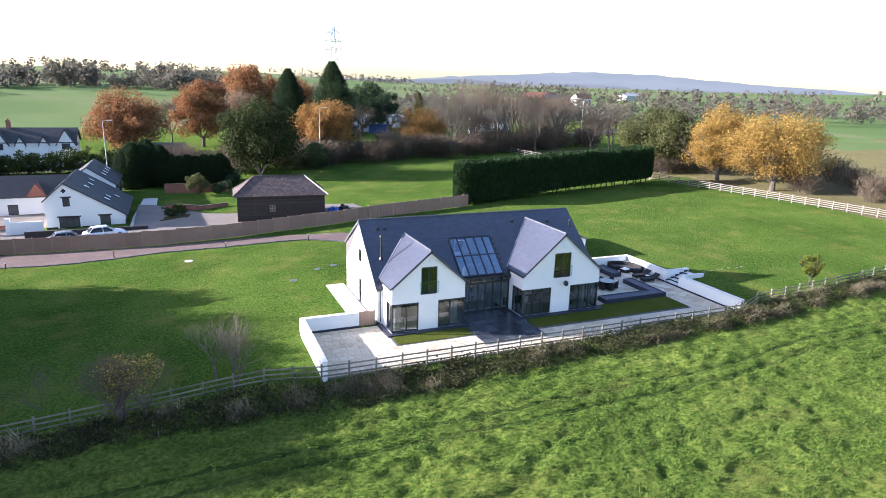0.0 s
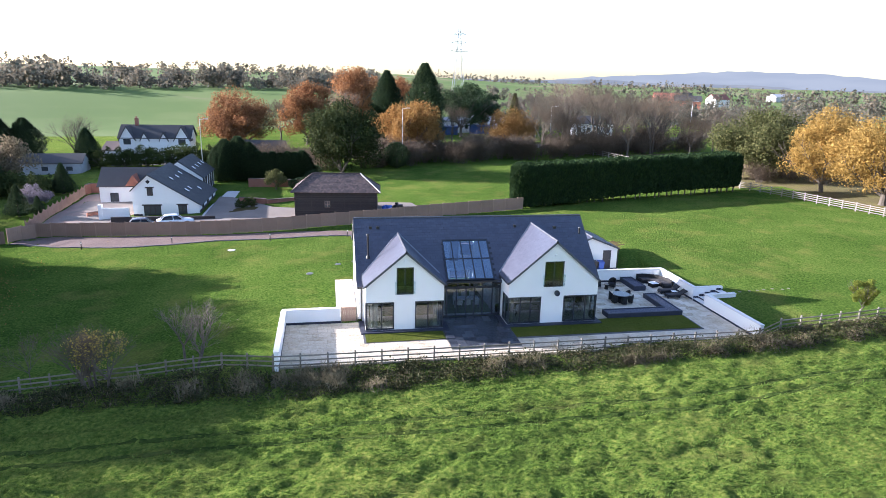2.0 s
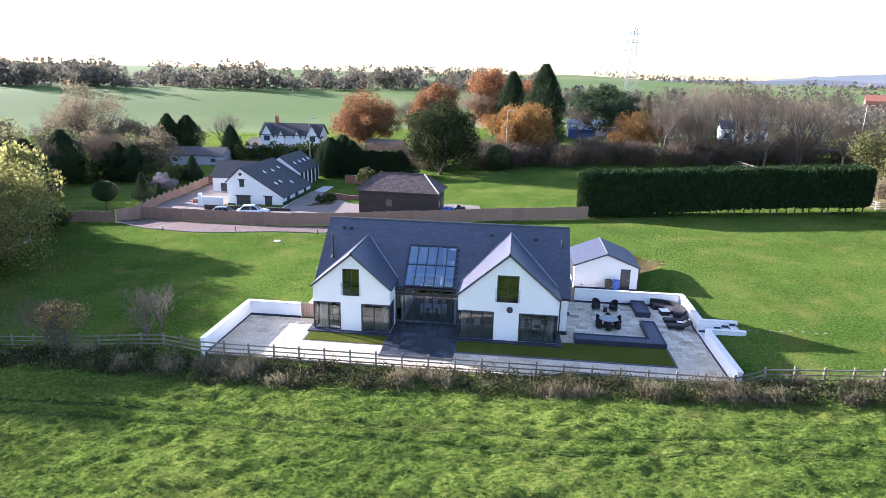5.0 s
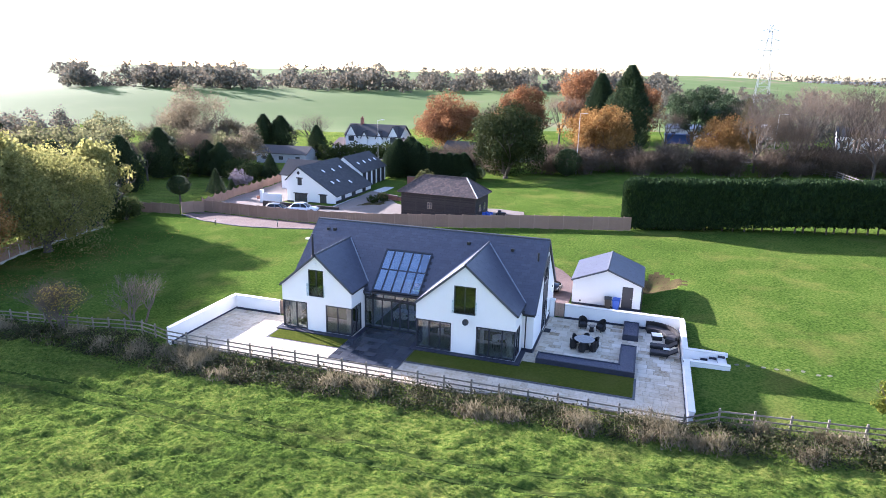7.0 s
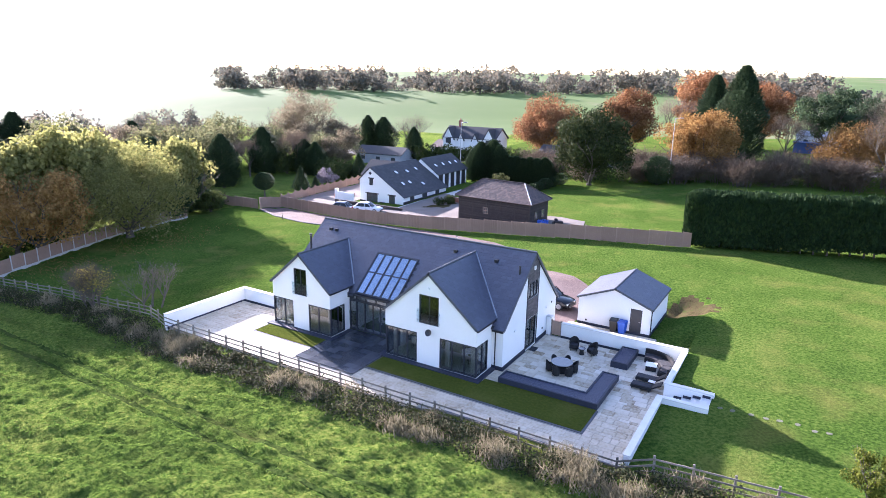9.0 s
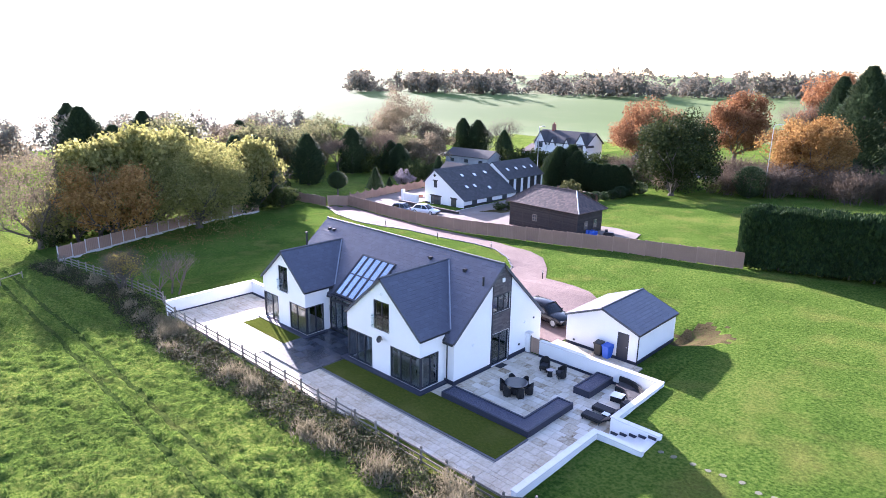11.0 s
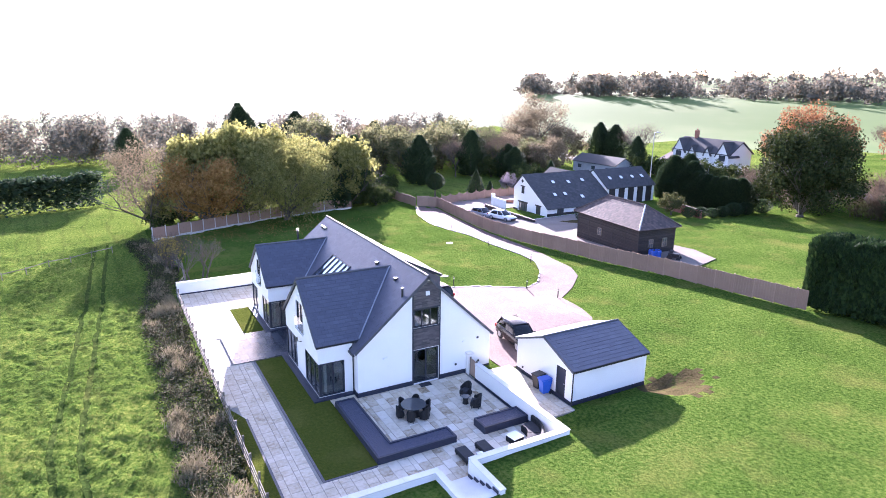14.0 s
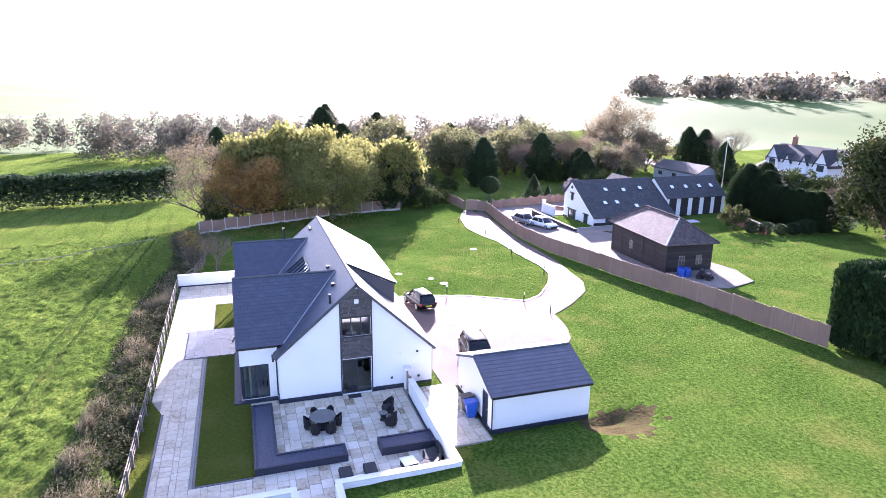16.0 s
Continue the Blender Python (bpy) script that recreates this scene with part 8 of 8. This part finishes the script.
for sg in (-1, 1):
    xe = rxm + sg * ((RX_1 - RX_0) / 2 + 0.3)
    ze = RZ_R - kk * abs(xe - rxm)
    slab(rr_, [(rxm, RY_0 - 0.1, RZ_R), (xe, RY_0 - 0.1, ze), (xe, RY_1 + 0.2, ze), (rxm, RY_1 + 0.2, RZ_R)], 0.12)
rroof = part("roof", rr_, M["dark_tile"], nb, "dark tiled rear roof", here=True)
for sg, al in ((1, (0, 1, 0)), (-1, (0, -1, 0))):
    xe = rxm + sg * ((RX_1 - RX_0) / 2 + 0.3)
    ze = RZ_R - kk * abs(xe - rxm)
    slates((xe, RY_0 - 0.1 if sg > 0 else RY_1 + 0.2, ze), al, (-sg, 0, kk), RY_1 - RY_0 + 0.3, abs(xe - rxm) * math.hypot(1, kk), lambda p: True, "dark_tile", 0.35, 0.3, "tile_covering", rroof, "", 43)
for y in (108, 110.5, 113, 115.2):
    x = -11.5
    roof_light(nb, x, y, Matrix.Translation((x, y, RZ_R - kk * (x - rxm) + 0.03)) @ Matrix.Rotation(math.atan(kk), 4, "Y"))
# west wing
wing_box = (-24.5, -17.0, 103.0, 109.0)
pieces("wall", nb, "render", "", (-24.5, -17.0, 103.0, 109.0, -2.0, 1.7))
wr = bmesh.new()
slab(wr, [(-24.8, 102.7, 1.6), (-16.6, 102.7, 1.6), (-15.0, 106.0, 4.2), (-24.8, 106.0, 4.2)], 0.12)
slab(wr, [(-24.8, 109.3, 1.6), (-16.6, 109.3, 1.6), (-15.0, 106.0, 4.2), (-24.8, 106.0, 4.2)], 0.12)
part("roof", wr, M["dark_tile"], nb, "dark tiled wing roof", here=True)
pg = bmesh.new()
for y in (102.4,):
    vs3 = [pg.verts.new(p) for p in ((-20.6, y, 1.7), (-18.2, y, 1.7), (-19.4, y, 3.4), (-20.6, 105, 1.7), (-18.2, 105, 1.7), (-19.4, 105, 3.4))]
    for f3 in ((0, 1, 2), (5, 4, 3), (0, 2, 5, 3), (1, 4, 5, 2), (0, 3, 4, 1)):
        pg.faces.new([vs3[i] for i in f3])
part("porch_gable", pg, M["brick"], nb, "small timbered brick gable", here=True)
window(nb, "x", 102.93, -23.0, -21.8, -0.8, 0.6, mull=(-22.4,), bar=0.08, deep=0.06, pane_mat="tabletop", frame_mat="black_board")
# garden walls before that house
bw = thing("yard_wall", "low dark wall and curved white wing wall by the house", "wall")
part("low_wall", boxes((-18.5, -5.2, 88.0, 88.3, -1.6, -0.15)), M["black_board"], bw)
part("wing_wall", boxes((-20.5, -17.0, 90.9, 91.2, -1.8, 0.5), (-20.9, -20.4, 90.8, 91.3, -1.8, 1.0)), M["render"], bw, "white stepped wing wall")
for x0, y0, x1, y1, h in ((-29.0, 112.4, -24.0, 112.8, 1.5), (-29.2, 110.7, -29.0, 112.4, 1.6), (-3.4, 112.2, 6.0, 109.6, 1.3), (-23.3, 93.4, -20.8, 96.0, 0.5), (-3.2, 98.4, 0.9, 96.8, 0.8), (1.0, 96.7, 5.2, 98.4, 0.5)):
    w2 = thing("brick_wall", "weathered red brick garden wall", "wall", "brick walls")
    d = math.hypot(x1 - x0, y1 - y0)
    m = Matrix.Translation((x0, y0, natural((x0 + x1) / 2, (y0 + y1) / 2))) @ Matrix.Rotation(math.atan2(y1 - y0, x1 - x0), 4, "Z")
    part("wall", box(bmesh.new(), 0, d, -0.11, 0.11, -0.8, h, m), M["brick"], w2)
    part("coping", box(bmesh.new(), 0, d, -0.15, 0.15, h + 0.002, h + 0.09, m), M["brown_tile"], w2)
# leylandii screen and garden shrubs beside it
scr = put(conifer("leyland_cypress", "upright green leyland cypress in a garden screen", 6.2, 3.6, "conifer", 73, 4200, 0.5, rough=0.3, group="garden screen"), -9.5, 119)
for i, (x, y, k, kz) in enumerate(((-8.2, 119.4, 1.4, 1.2), (-6.0, 120.4, 1.5, 1.25), (-4.0, 119.0, 1.4, 1.1), (-2.2, 118.0, 1.1, 0.86), (-0.9, 117.7, 1.1, 0.82), (0.4, 117.5, 1.1, 0.84), (1.7, 117.4, 1.1, 0.8), (3.0, 117.5, 1.1, 0.83), (4.3, 117.8, 1.1, 0.8), (5.6, 118.3, 1.15, 0.82))):
    also(scr, x, y, k, i * 47.0, "", kz)
gs = put(broadleaf("shrub", "light green rounded garden shrub", 3.4, 3.6, "olive", 71, 2200, 0.3, 0.1, 36), 1.5, 108.5)
ball = put(conifer("box_ball", "clipped dark green box ball", 1.5, 1.9, "conifer", 72, 1100, 0.24, "ball", stem=0.0, group="box balls", rough=0.15), 5.4, 110.2)
for x, y, s in ((6.3, 111.6, 0.9), (6.9, 113.1, 1.0), (7.3, 115.0, 1.25), (7.6, 117.4, 1.2), (8.0, 120.4, 1.35), (4.4, 108.8, 1.0)):
    also(ball, x, y, s, x * 30)

# ---- the white house by the road ----
wh_ = thing("white_house", "white two-storey house with dark roof and front gables", "house", place=pose(-25.5, 152, natural(-25.5, 152)))
VX0, VX1, VY0, VY1, VE, VR = -34.6, -20.0, 149.0, 156.0, 5.0, 7.6
pieces("wall", wh_, "render", "", (VX0, VX1, VY0, VY1, -1.0, VE))
vr = bmesh.new()
vym = (VY0 + VY1) / 2
slab(vr, [(VX0 - 0.4, VY0 - 0.4, VE - 0.1), (VX1 + 0.4, VY0 - 0.4, VE - 0.1), (VX1 + 0.4, vym, VR), (VX0 - 0.4, vym, VR)], 0.15)
slab(vr, [(VX0 - 0.4, VY1 + 0.4, VE - 0.1), (VX1 + 0.4, VY1 + 0.4, VE - 0.1), (VX1 + 0.4, vym, VR), (VX0 - 0.4, vym, VR)], 0.15)
part("roof", vr, M["dark_tile"], wh_, "dark tiled roof", here=True)
for xe in (VX0, VX1 - 0.2):
    ge = bmesh.new()
    ends = [[ge.verts.new((xe + dx, y, z)) for y, z in ((VY0, VE), (VY1, VE), (vym, VR - 0.2))] for dx in (0.0, 0.2)]
    ge.faces.new(ends[0])
    ge.faces.new(ends[1][::-1])
    for i in range(3):
        ge.faces.new((ends[0][i], ends[1][i], ends[1][(i + 1) % 3], ends[0][(i + 1) % 3]))
    bmesh.ops.recalc_face_normals(ge, faces=ge.faces)
    part("gable_end", ge, M["render"], wh_, "white end gable", here=True)
for x0, x1, top in ((-34.6, -31.4, 7.5), (-23.2, -20.0, 7.5), (-30.2, -28.6, 6.2), (-26.2, -24.6, 6.2)):
    gm, xm = bmesh.new(), (x0 + x1) / 2
    q = [(x0, VE - 0.3), (x1, VE - 0.3), (xm, top - 0.15)]
    lo = [gm.verts.new((x, VY0 - 0.3, z)) for x, z in q]
    hi = [gm.verts.new((x, VY0 + 2.5, z)) for x, z in q]
    gm.faces.new(lo)
    gm.faces.new(hi[::-1])
    for i in range(3):
        j = (i + 1) % 3
        gm.faces.new((lo[i], hi[i], hi[j], lo[j]))
    bmesh.ops.recalc_face_normals(gm, faces=gm.faces)
    part("gable", gm, M["render"], wh_, "white front gable", here=True)
    g2 = bmesh.new()
    for sg, xe in ((-1, x0 - 0.25), (1, x1 + 0.25)):
        ze = top - (top - VE + 0.3) / ((x1 - x0) / 2) * abs(xe - xm)
        slab(g2, [(xm, VY0 - 0.5, top), (xe, VY0 - 0.5, ze), (xe, VY0 + 3, ze), (xm, VY0 + 3, top)], 0.12)
    part("gable_roof", g2, M["dark_tile"], wh_, here=True)
    if top > 6:
        pieces("wall", wh_, "render", "", (x0, x1, VY0 - 0.3, VY0, -1.0, VE - 0.3))
for x in (-33.0, -29.4, -25.4, -21.6):
    for z in (0.6, 3.5):
        yy = VY0 - 0.33 if x in (-33.0, -21.6) else VY0 - 0.03
        window(wh_, "x", yy - 0.03, x - 0.75, x + 0.75, z, z + 1.2, mull=(x - 0.25, x + 0.25), bar=0.08, deep=0.06, pane_mat="tabletop", frame_mat="black_board", label="dark framed casement window")
chm = part("chimney", boxes((-32.0, -31.3, vym - 0.35, vym + 0.35, 6.0, 9.1)), M["brick"], wh_, "brick chimney stack", here=True)
part("chimney_pot", tube(bmesh.new(), (-31.65, vym, 9.1), (-31.65, vym, 9.5), 0.14, 0.12, 8), M["brick"], chm, here=True)
an = bmesh.new()
slab(an, [(-38.6, 148.6, 2.2), (-34.6, 148.6, 2.2), (-34.6, 153, 3.8), (-38.6, 153, 3.8)], 0.12)
part("annexe_roof", an, M["brown_tile"], wh_, "brown lean-to roof", here=True)
pieces("wall", wh_, "render", "", (-38.4, -34.65, 148.9, 153, -1.0, 2.2))

# ---- other buildings ----


def shed(name, label, x, y, w, d, h, ridge, turn, wall_mat, roof_mat, windows=0):
    ob = thing(name, label, "building", "distant buildings", place=pose(x, y, ground_z(x, y), 0, 0, turn))
    part("wall", boxes((-w / 2, w / 2, -d / 2, d / 2, -1, h)), M[wall_mat], ob)
    bm = bmesh.new()
    for sg in (-1, 1):
        slab(bm, [(-w / 2 - 0.3, sg * (d / 2 + 0.3), h - 0.05), (w / 2 + 0.3, sg * (d / 2 + 0.3), h - 0.05), (w / 2 + 0.3, 0, ridge), (-w / 2 - 0.3, 0, ridge)], 0.12)
    part("roof", bm, M[roof_mat], ob)
    for sg in (-1, 1):
        gm = bmesh.new()
        q = [(-d / 2, h), (d / 2, h), (0, ridge - 0.12)]
        lo = [gm.verts.new((sg * w / 2, y2, z)) for y2, z in q]
        hi = [gm.verts.new((sg * (w / 2 - 0.2), y2, z)) for y2, z in q]
        gm.faces.new(lo)
        gm.faces.new(hi[::-1])
        for i in range(3):
            j = (i + 1) % 3
            gm.faces.new((lo[i], hi[i], hi[j], lo[j]))
        bmesh.ops.recalc_face_normals(gm, faces=gm.faces)
        part("gable_end", gm, M[wall_mat], ob)
    for i in range(windows):
        xw = -w / 2 + w * (i + 0.5) / windows
        small_window(ob, xw, -d / 2 - 0.02, h * 0.35, 1.1, h * 0.35, "front", "black_board")
    return ob


shed("cottage", "low grey cottage with dark roof among trees", -44.5, 137, 13, 6, 2.3, 3.9, 4, "grey_panel", "dark_tile", 3)
shed("outbuilding", "dark-roofed outbuilding by the road", -4, 152, 9, 5, 2.2, 3.8, -6, "brick", "dark_tile", 2)
shed("workshop", "long pale grey workshop behind the road", 52, 200, 18, 9, 3.6, 4.6, -8, "white_paint", "grey_panel", 4)
shed("workshop", "white flat workshop in the trade yard", 66, 212, 14, 8, 3.4, 4.3, -12, "white_paint", "grey_panel", 3)
shed("container", "blue site container in the trade yard", 46, 190, 7, 2.6, 2.6, 2.75, -4, "blue_panel", "blue_panel")
shed("container", "blue site container beside the workshop", 57, 190, 7, 2.6, 2.6, 2.75, -14, "blue_panel", "blue_panel")
shed("white_house", "large white gabled house behind bare trees", 85.5, 173, 11, 6, 3.8, 5.8, -8, "render", "dark_tile", 4)
shed("house", "red-roofed house beyond the trees", 232, 392, 16, 9, 5, 8.5, -20, "brick", "brick", 4)
shed("house", "red-roofed house on the road", 262, 380, 13, 8, 5, 8.2, 15, "render", "brick", 3)
shed("house", "distant pale house in the valley", 260, 420, 15, 9, 5, 8, 10, "render", "dark_tile", 3)
shed("house", "distant brick house in the valley", 210, 330, 14, 9, 5, 8, -30, "brick", "dark_tile", 3)
shed("farm_shed", "long grey farm shed far off", 420, 520, 26, 12, 4.5, 7, 5, "grey_panel", "grey_panel")
road_pts = [(-95, 150), (-60, 145.5), (-10, 142.5), (40, 146.5), (100, 156), (180, 182)]
road_out = road_pts + [(x - 0.4, y + 6.5) for x, y in reversed(road_pts)]
tagged(part("road", drape(road_out, 0.06, 6.0), M["asphalt"]), "dark asphalt country road behind the hedgerow", "road", kind="structure")


def street_lamp(x, y, h):
    ob = thing("street_lamp", "grey steel street lamp by the road", "street lamp", "street lamps", place=pose(x, y, ground_z(x, y)))
    part("pole", tube(tube(bmesh.new(), (0, 0, -0.3), (0, 0, 1.2), 0.12, 0.11, 8), (0, 0, 1.2), (0, 0, h), 0.08, 0.05, 8), M["steel"], ob)
    part("arm", tube(bmesh.new(), (0, 0, h), (0.9, -0.3, h + 0.15), 0.04, 0.035, 6), M["steel"], ob)
    part("head", box(bmesh.new(), 0.8, 1.5, -0.5, -0.2, h + 0.08, h + 0.22, None, 0.03), M["steel"], ob)


street_lamp(-11.8, 117.7, 11.3)
street_lamp(25.5, 129.2, 11.6)
street_lamp(62, 142, 10.5)
street_lamp(104, 152, 10.5)

py = thing("pylon", "tall grey lattice electricity pylon", "pylon", place=pose(99, 430, ground_z(99, 430)))
PH = 53.0 - ground_z(99, 430)


def pyl_w(z):
    return 3.6 * (1 - z / PH) ** 1.2 + 0.7


lv = [PH * k / 9 for k in range(10)]
for sx in (-1, 1):
    for sy in (-1, 1):
        for z0, z1 in zip(lv, lv[1:]):
            part("leg", tube(bmesh.new(), (sx * pyl_w(z0), sy * pyl_w(z0), z0), (sx * pyl_w(z1), sy * pyl_w(z1), z1), 0.17, 0.16, 4), M["steel"], py)
for z0, z1 in zip(lv, lv[1:]):
    a0, a1 = pyl_w(z0), pyl_w(z1)
    for p, q in (((-a0, -a0, z0), (a1, -a1, z1)), ((a0, -a0, z0), (-a1, -a1, z1)), ((-a0, a0, z0), (a1, a1, z1)), ((-a0, -a0, z0), (-a1, a1, z1)), ((a0, -a0, z0), (a1, a1, z1)), ((-a1, -a1, z1), (a1, -a1, z1))):
        part("brace", tube(bmesh.new(), p, q, 0.09, 0.09, 4), M["steel"], py)
for z, w in ((PH * 0.68, 6.5), (PH * 0.8, 5.5), (PH * 0.92, 4.5)):
    for sg in (-1, 1):
        part("crossarm", tube(tube(bmesh.new(), (0, 0, z), (sg * w, 0, z + 0.3), 0.24, 0.16, 4), (0, 0, z + 1.6), (sg * w, 0, z + 0.3), 0.2, 0.16, 4), M["steel"], py)

# far rings of hills, with pale blue haze painted as their glow
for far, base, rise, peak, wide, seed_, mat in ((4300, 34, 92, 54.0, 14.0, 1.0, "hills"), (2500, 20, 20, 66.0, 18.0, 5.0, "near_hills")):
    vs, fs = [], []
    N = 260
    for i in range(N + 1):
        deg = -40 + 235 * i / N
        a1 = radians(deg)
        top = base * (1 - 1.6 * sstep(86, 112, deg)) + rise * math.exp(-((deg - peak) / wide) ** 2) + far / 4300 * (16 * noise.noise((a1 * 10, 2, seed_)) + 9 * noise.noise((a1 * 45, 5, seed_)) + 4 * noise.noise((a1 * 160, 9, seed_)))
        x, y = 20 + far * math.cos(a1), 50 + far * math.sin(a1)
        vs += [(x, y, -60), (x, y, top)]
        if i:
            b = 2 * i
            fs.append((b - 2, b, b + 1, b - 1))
    tagged(part("backdrop", from_lists("backdrop", vs, fs, M[mat]), M[mat]), "far hills on the horizon, glowing with painted pale blue haze", "hills", kind="structure")

# ---- paving slabs ----
rng = random.Random(81)
ZONES = [(6.7, 42.5, 38.98, 46.45), (32.25, 42.5, 46.45, 54.34), (33.05, 40.05, 54.7, 57.45), (10.65, 12.24, 46.95, 56.95)]
HOLES = [(12.5, 18.72, 42.15, 44.15), (23.86, 39.55, 41.83, 44.15), (31.75, 39.55, 44.15, 44.8), (31.0, 42.5, 38.7, 39.85), (29.9, 31.0, 38.7, 39.3), (18.68, 23.95, 40.45, 46.5), (12.3, 31.4, 44.12, 46.6), (31.3, 32.25, 46.4, 46.6)]
near_slabs, rest_v, rest_f = [], [], []
shared = {}


def slab_mesh(w, d):
    key = (round(w, 2), round(d, 2))
    if key not in shared:
        bm = bmesh.new()
        e = 0.012
        lo = [bm.verts.new((x, y, 0)) for x, y in ((0, 0), (key[0], 0), (key[0], key[1]), (0, key[1]))]
        hi = [bm.verts.new((x, y, 0.03)) for x, y in ((e, e), (key[0] - e, e), (key[0] - e, key[1] - e), (e, key[1] - e))]
        bm.faces.new(hi)
        for i in range(4):
            j = (i + 1) % 4
            bm.faces.new((lo[i], lo[j], hi[j], hi[i]))
        shared[key] = mesh_of("paving_slab", bm, M["paving"])
    return shared[key]


for zx0, zx1, zy0, zy1 in ZONES:
    y = zy0
    while y < zy1 - 0.1:
        dy = rng.choice((0.3, 0.6, 0.6))
        dy = min(dy, zy1 - y)
        x = zx0 - rng.random() * 0.5
        while x < zx1:
            w = rng.choice((0.45, 0.6, 0.75, 0.9))
            x0, x1 = max(x, zx0), min(x + w, zx1)
            x += w
            if x1 - x0 < 0.08:
                continue
            spans = [(x0, x1)]
            for hx0, hx1, hy0, hy1 in HOLES:
                if y + dy * 0.5 > hy0 and y + dy * 0.5 < hy1:
                    cut = []
                    for s0, s1 in spans:
                        if s1 <= hx0 or s0 >= hx1:
                            cut.append((s0, s1))
                        else:
                            if s0 < hx0:
                                cut.append((s0, hx0))
                            if s1 > hx1:
                                cut.append((hx1, s1))
                    spans = cut
            for s0, s1 in spans:
                if s1 - s0 < 0.06:
                    continue
                zz = (TZ if zy1 < 55 else 0.0) + 0.002 + rng.random() * 0.006
                if s0 > 32.3 and y > 44 and len(near_slabs) < 300:
                    near_slabs.append((s0 + 0.005, y + 0.005, zz, s1 - s0 - 0.01, dy - 0.01))
                else:
                    b = len(rest_v)
                    e = 0.012
                    a0, a1, c0, c1 = s0 + 0.005, s1 - 0.005, y + 0.005, y + dy - 0.005
                    rest_v += [(a0, c0, zz), (a1, c0, zz), (a1, c1, zz), (a0, c1, zz), (a0 + e, c0 + e, zz + 0.03), (a1 - e, c0 + e, zz + 0.03), (a1 - e, c1 - e, zz + 0.03), (a0 + e, c1 - e, zz + 0.03)]
                    rest_f += [(b + 4, b + 5, b + 6, b + 7)] + [(b + i, b + (i + 1) % 4, b + 4 + (i + 1) % 4, b + 4 + i) for i in range(4)]
        y += dy
part("paving_rest", from_lists("paving_rest", rest_v, rest_f, M["paving"]), M["paving"], terrace, "pale sandstone slabs", kind="stuff")
for x, y, z, w, d in near_slabs:
    o = part("paving_slab", slab_mesh(w, d), M["paving"], terrace)
    o.matrix_basis = pose(x, y, z)
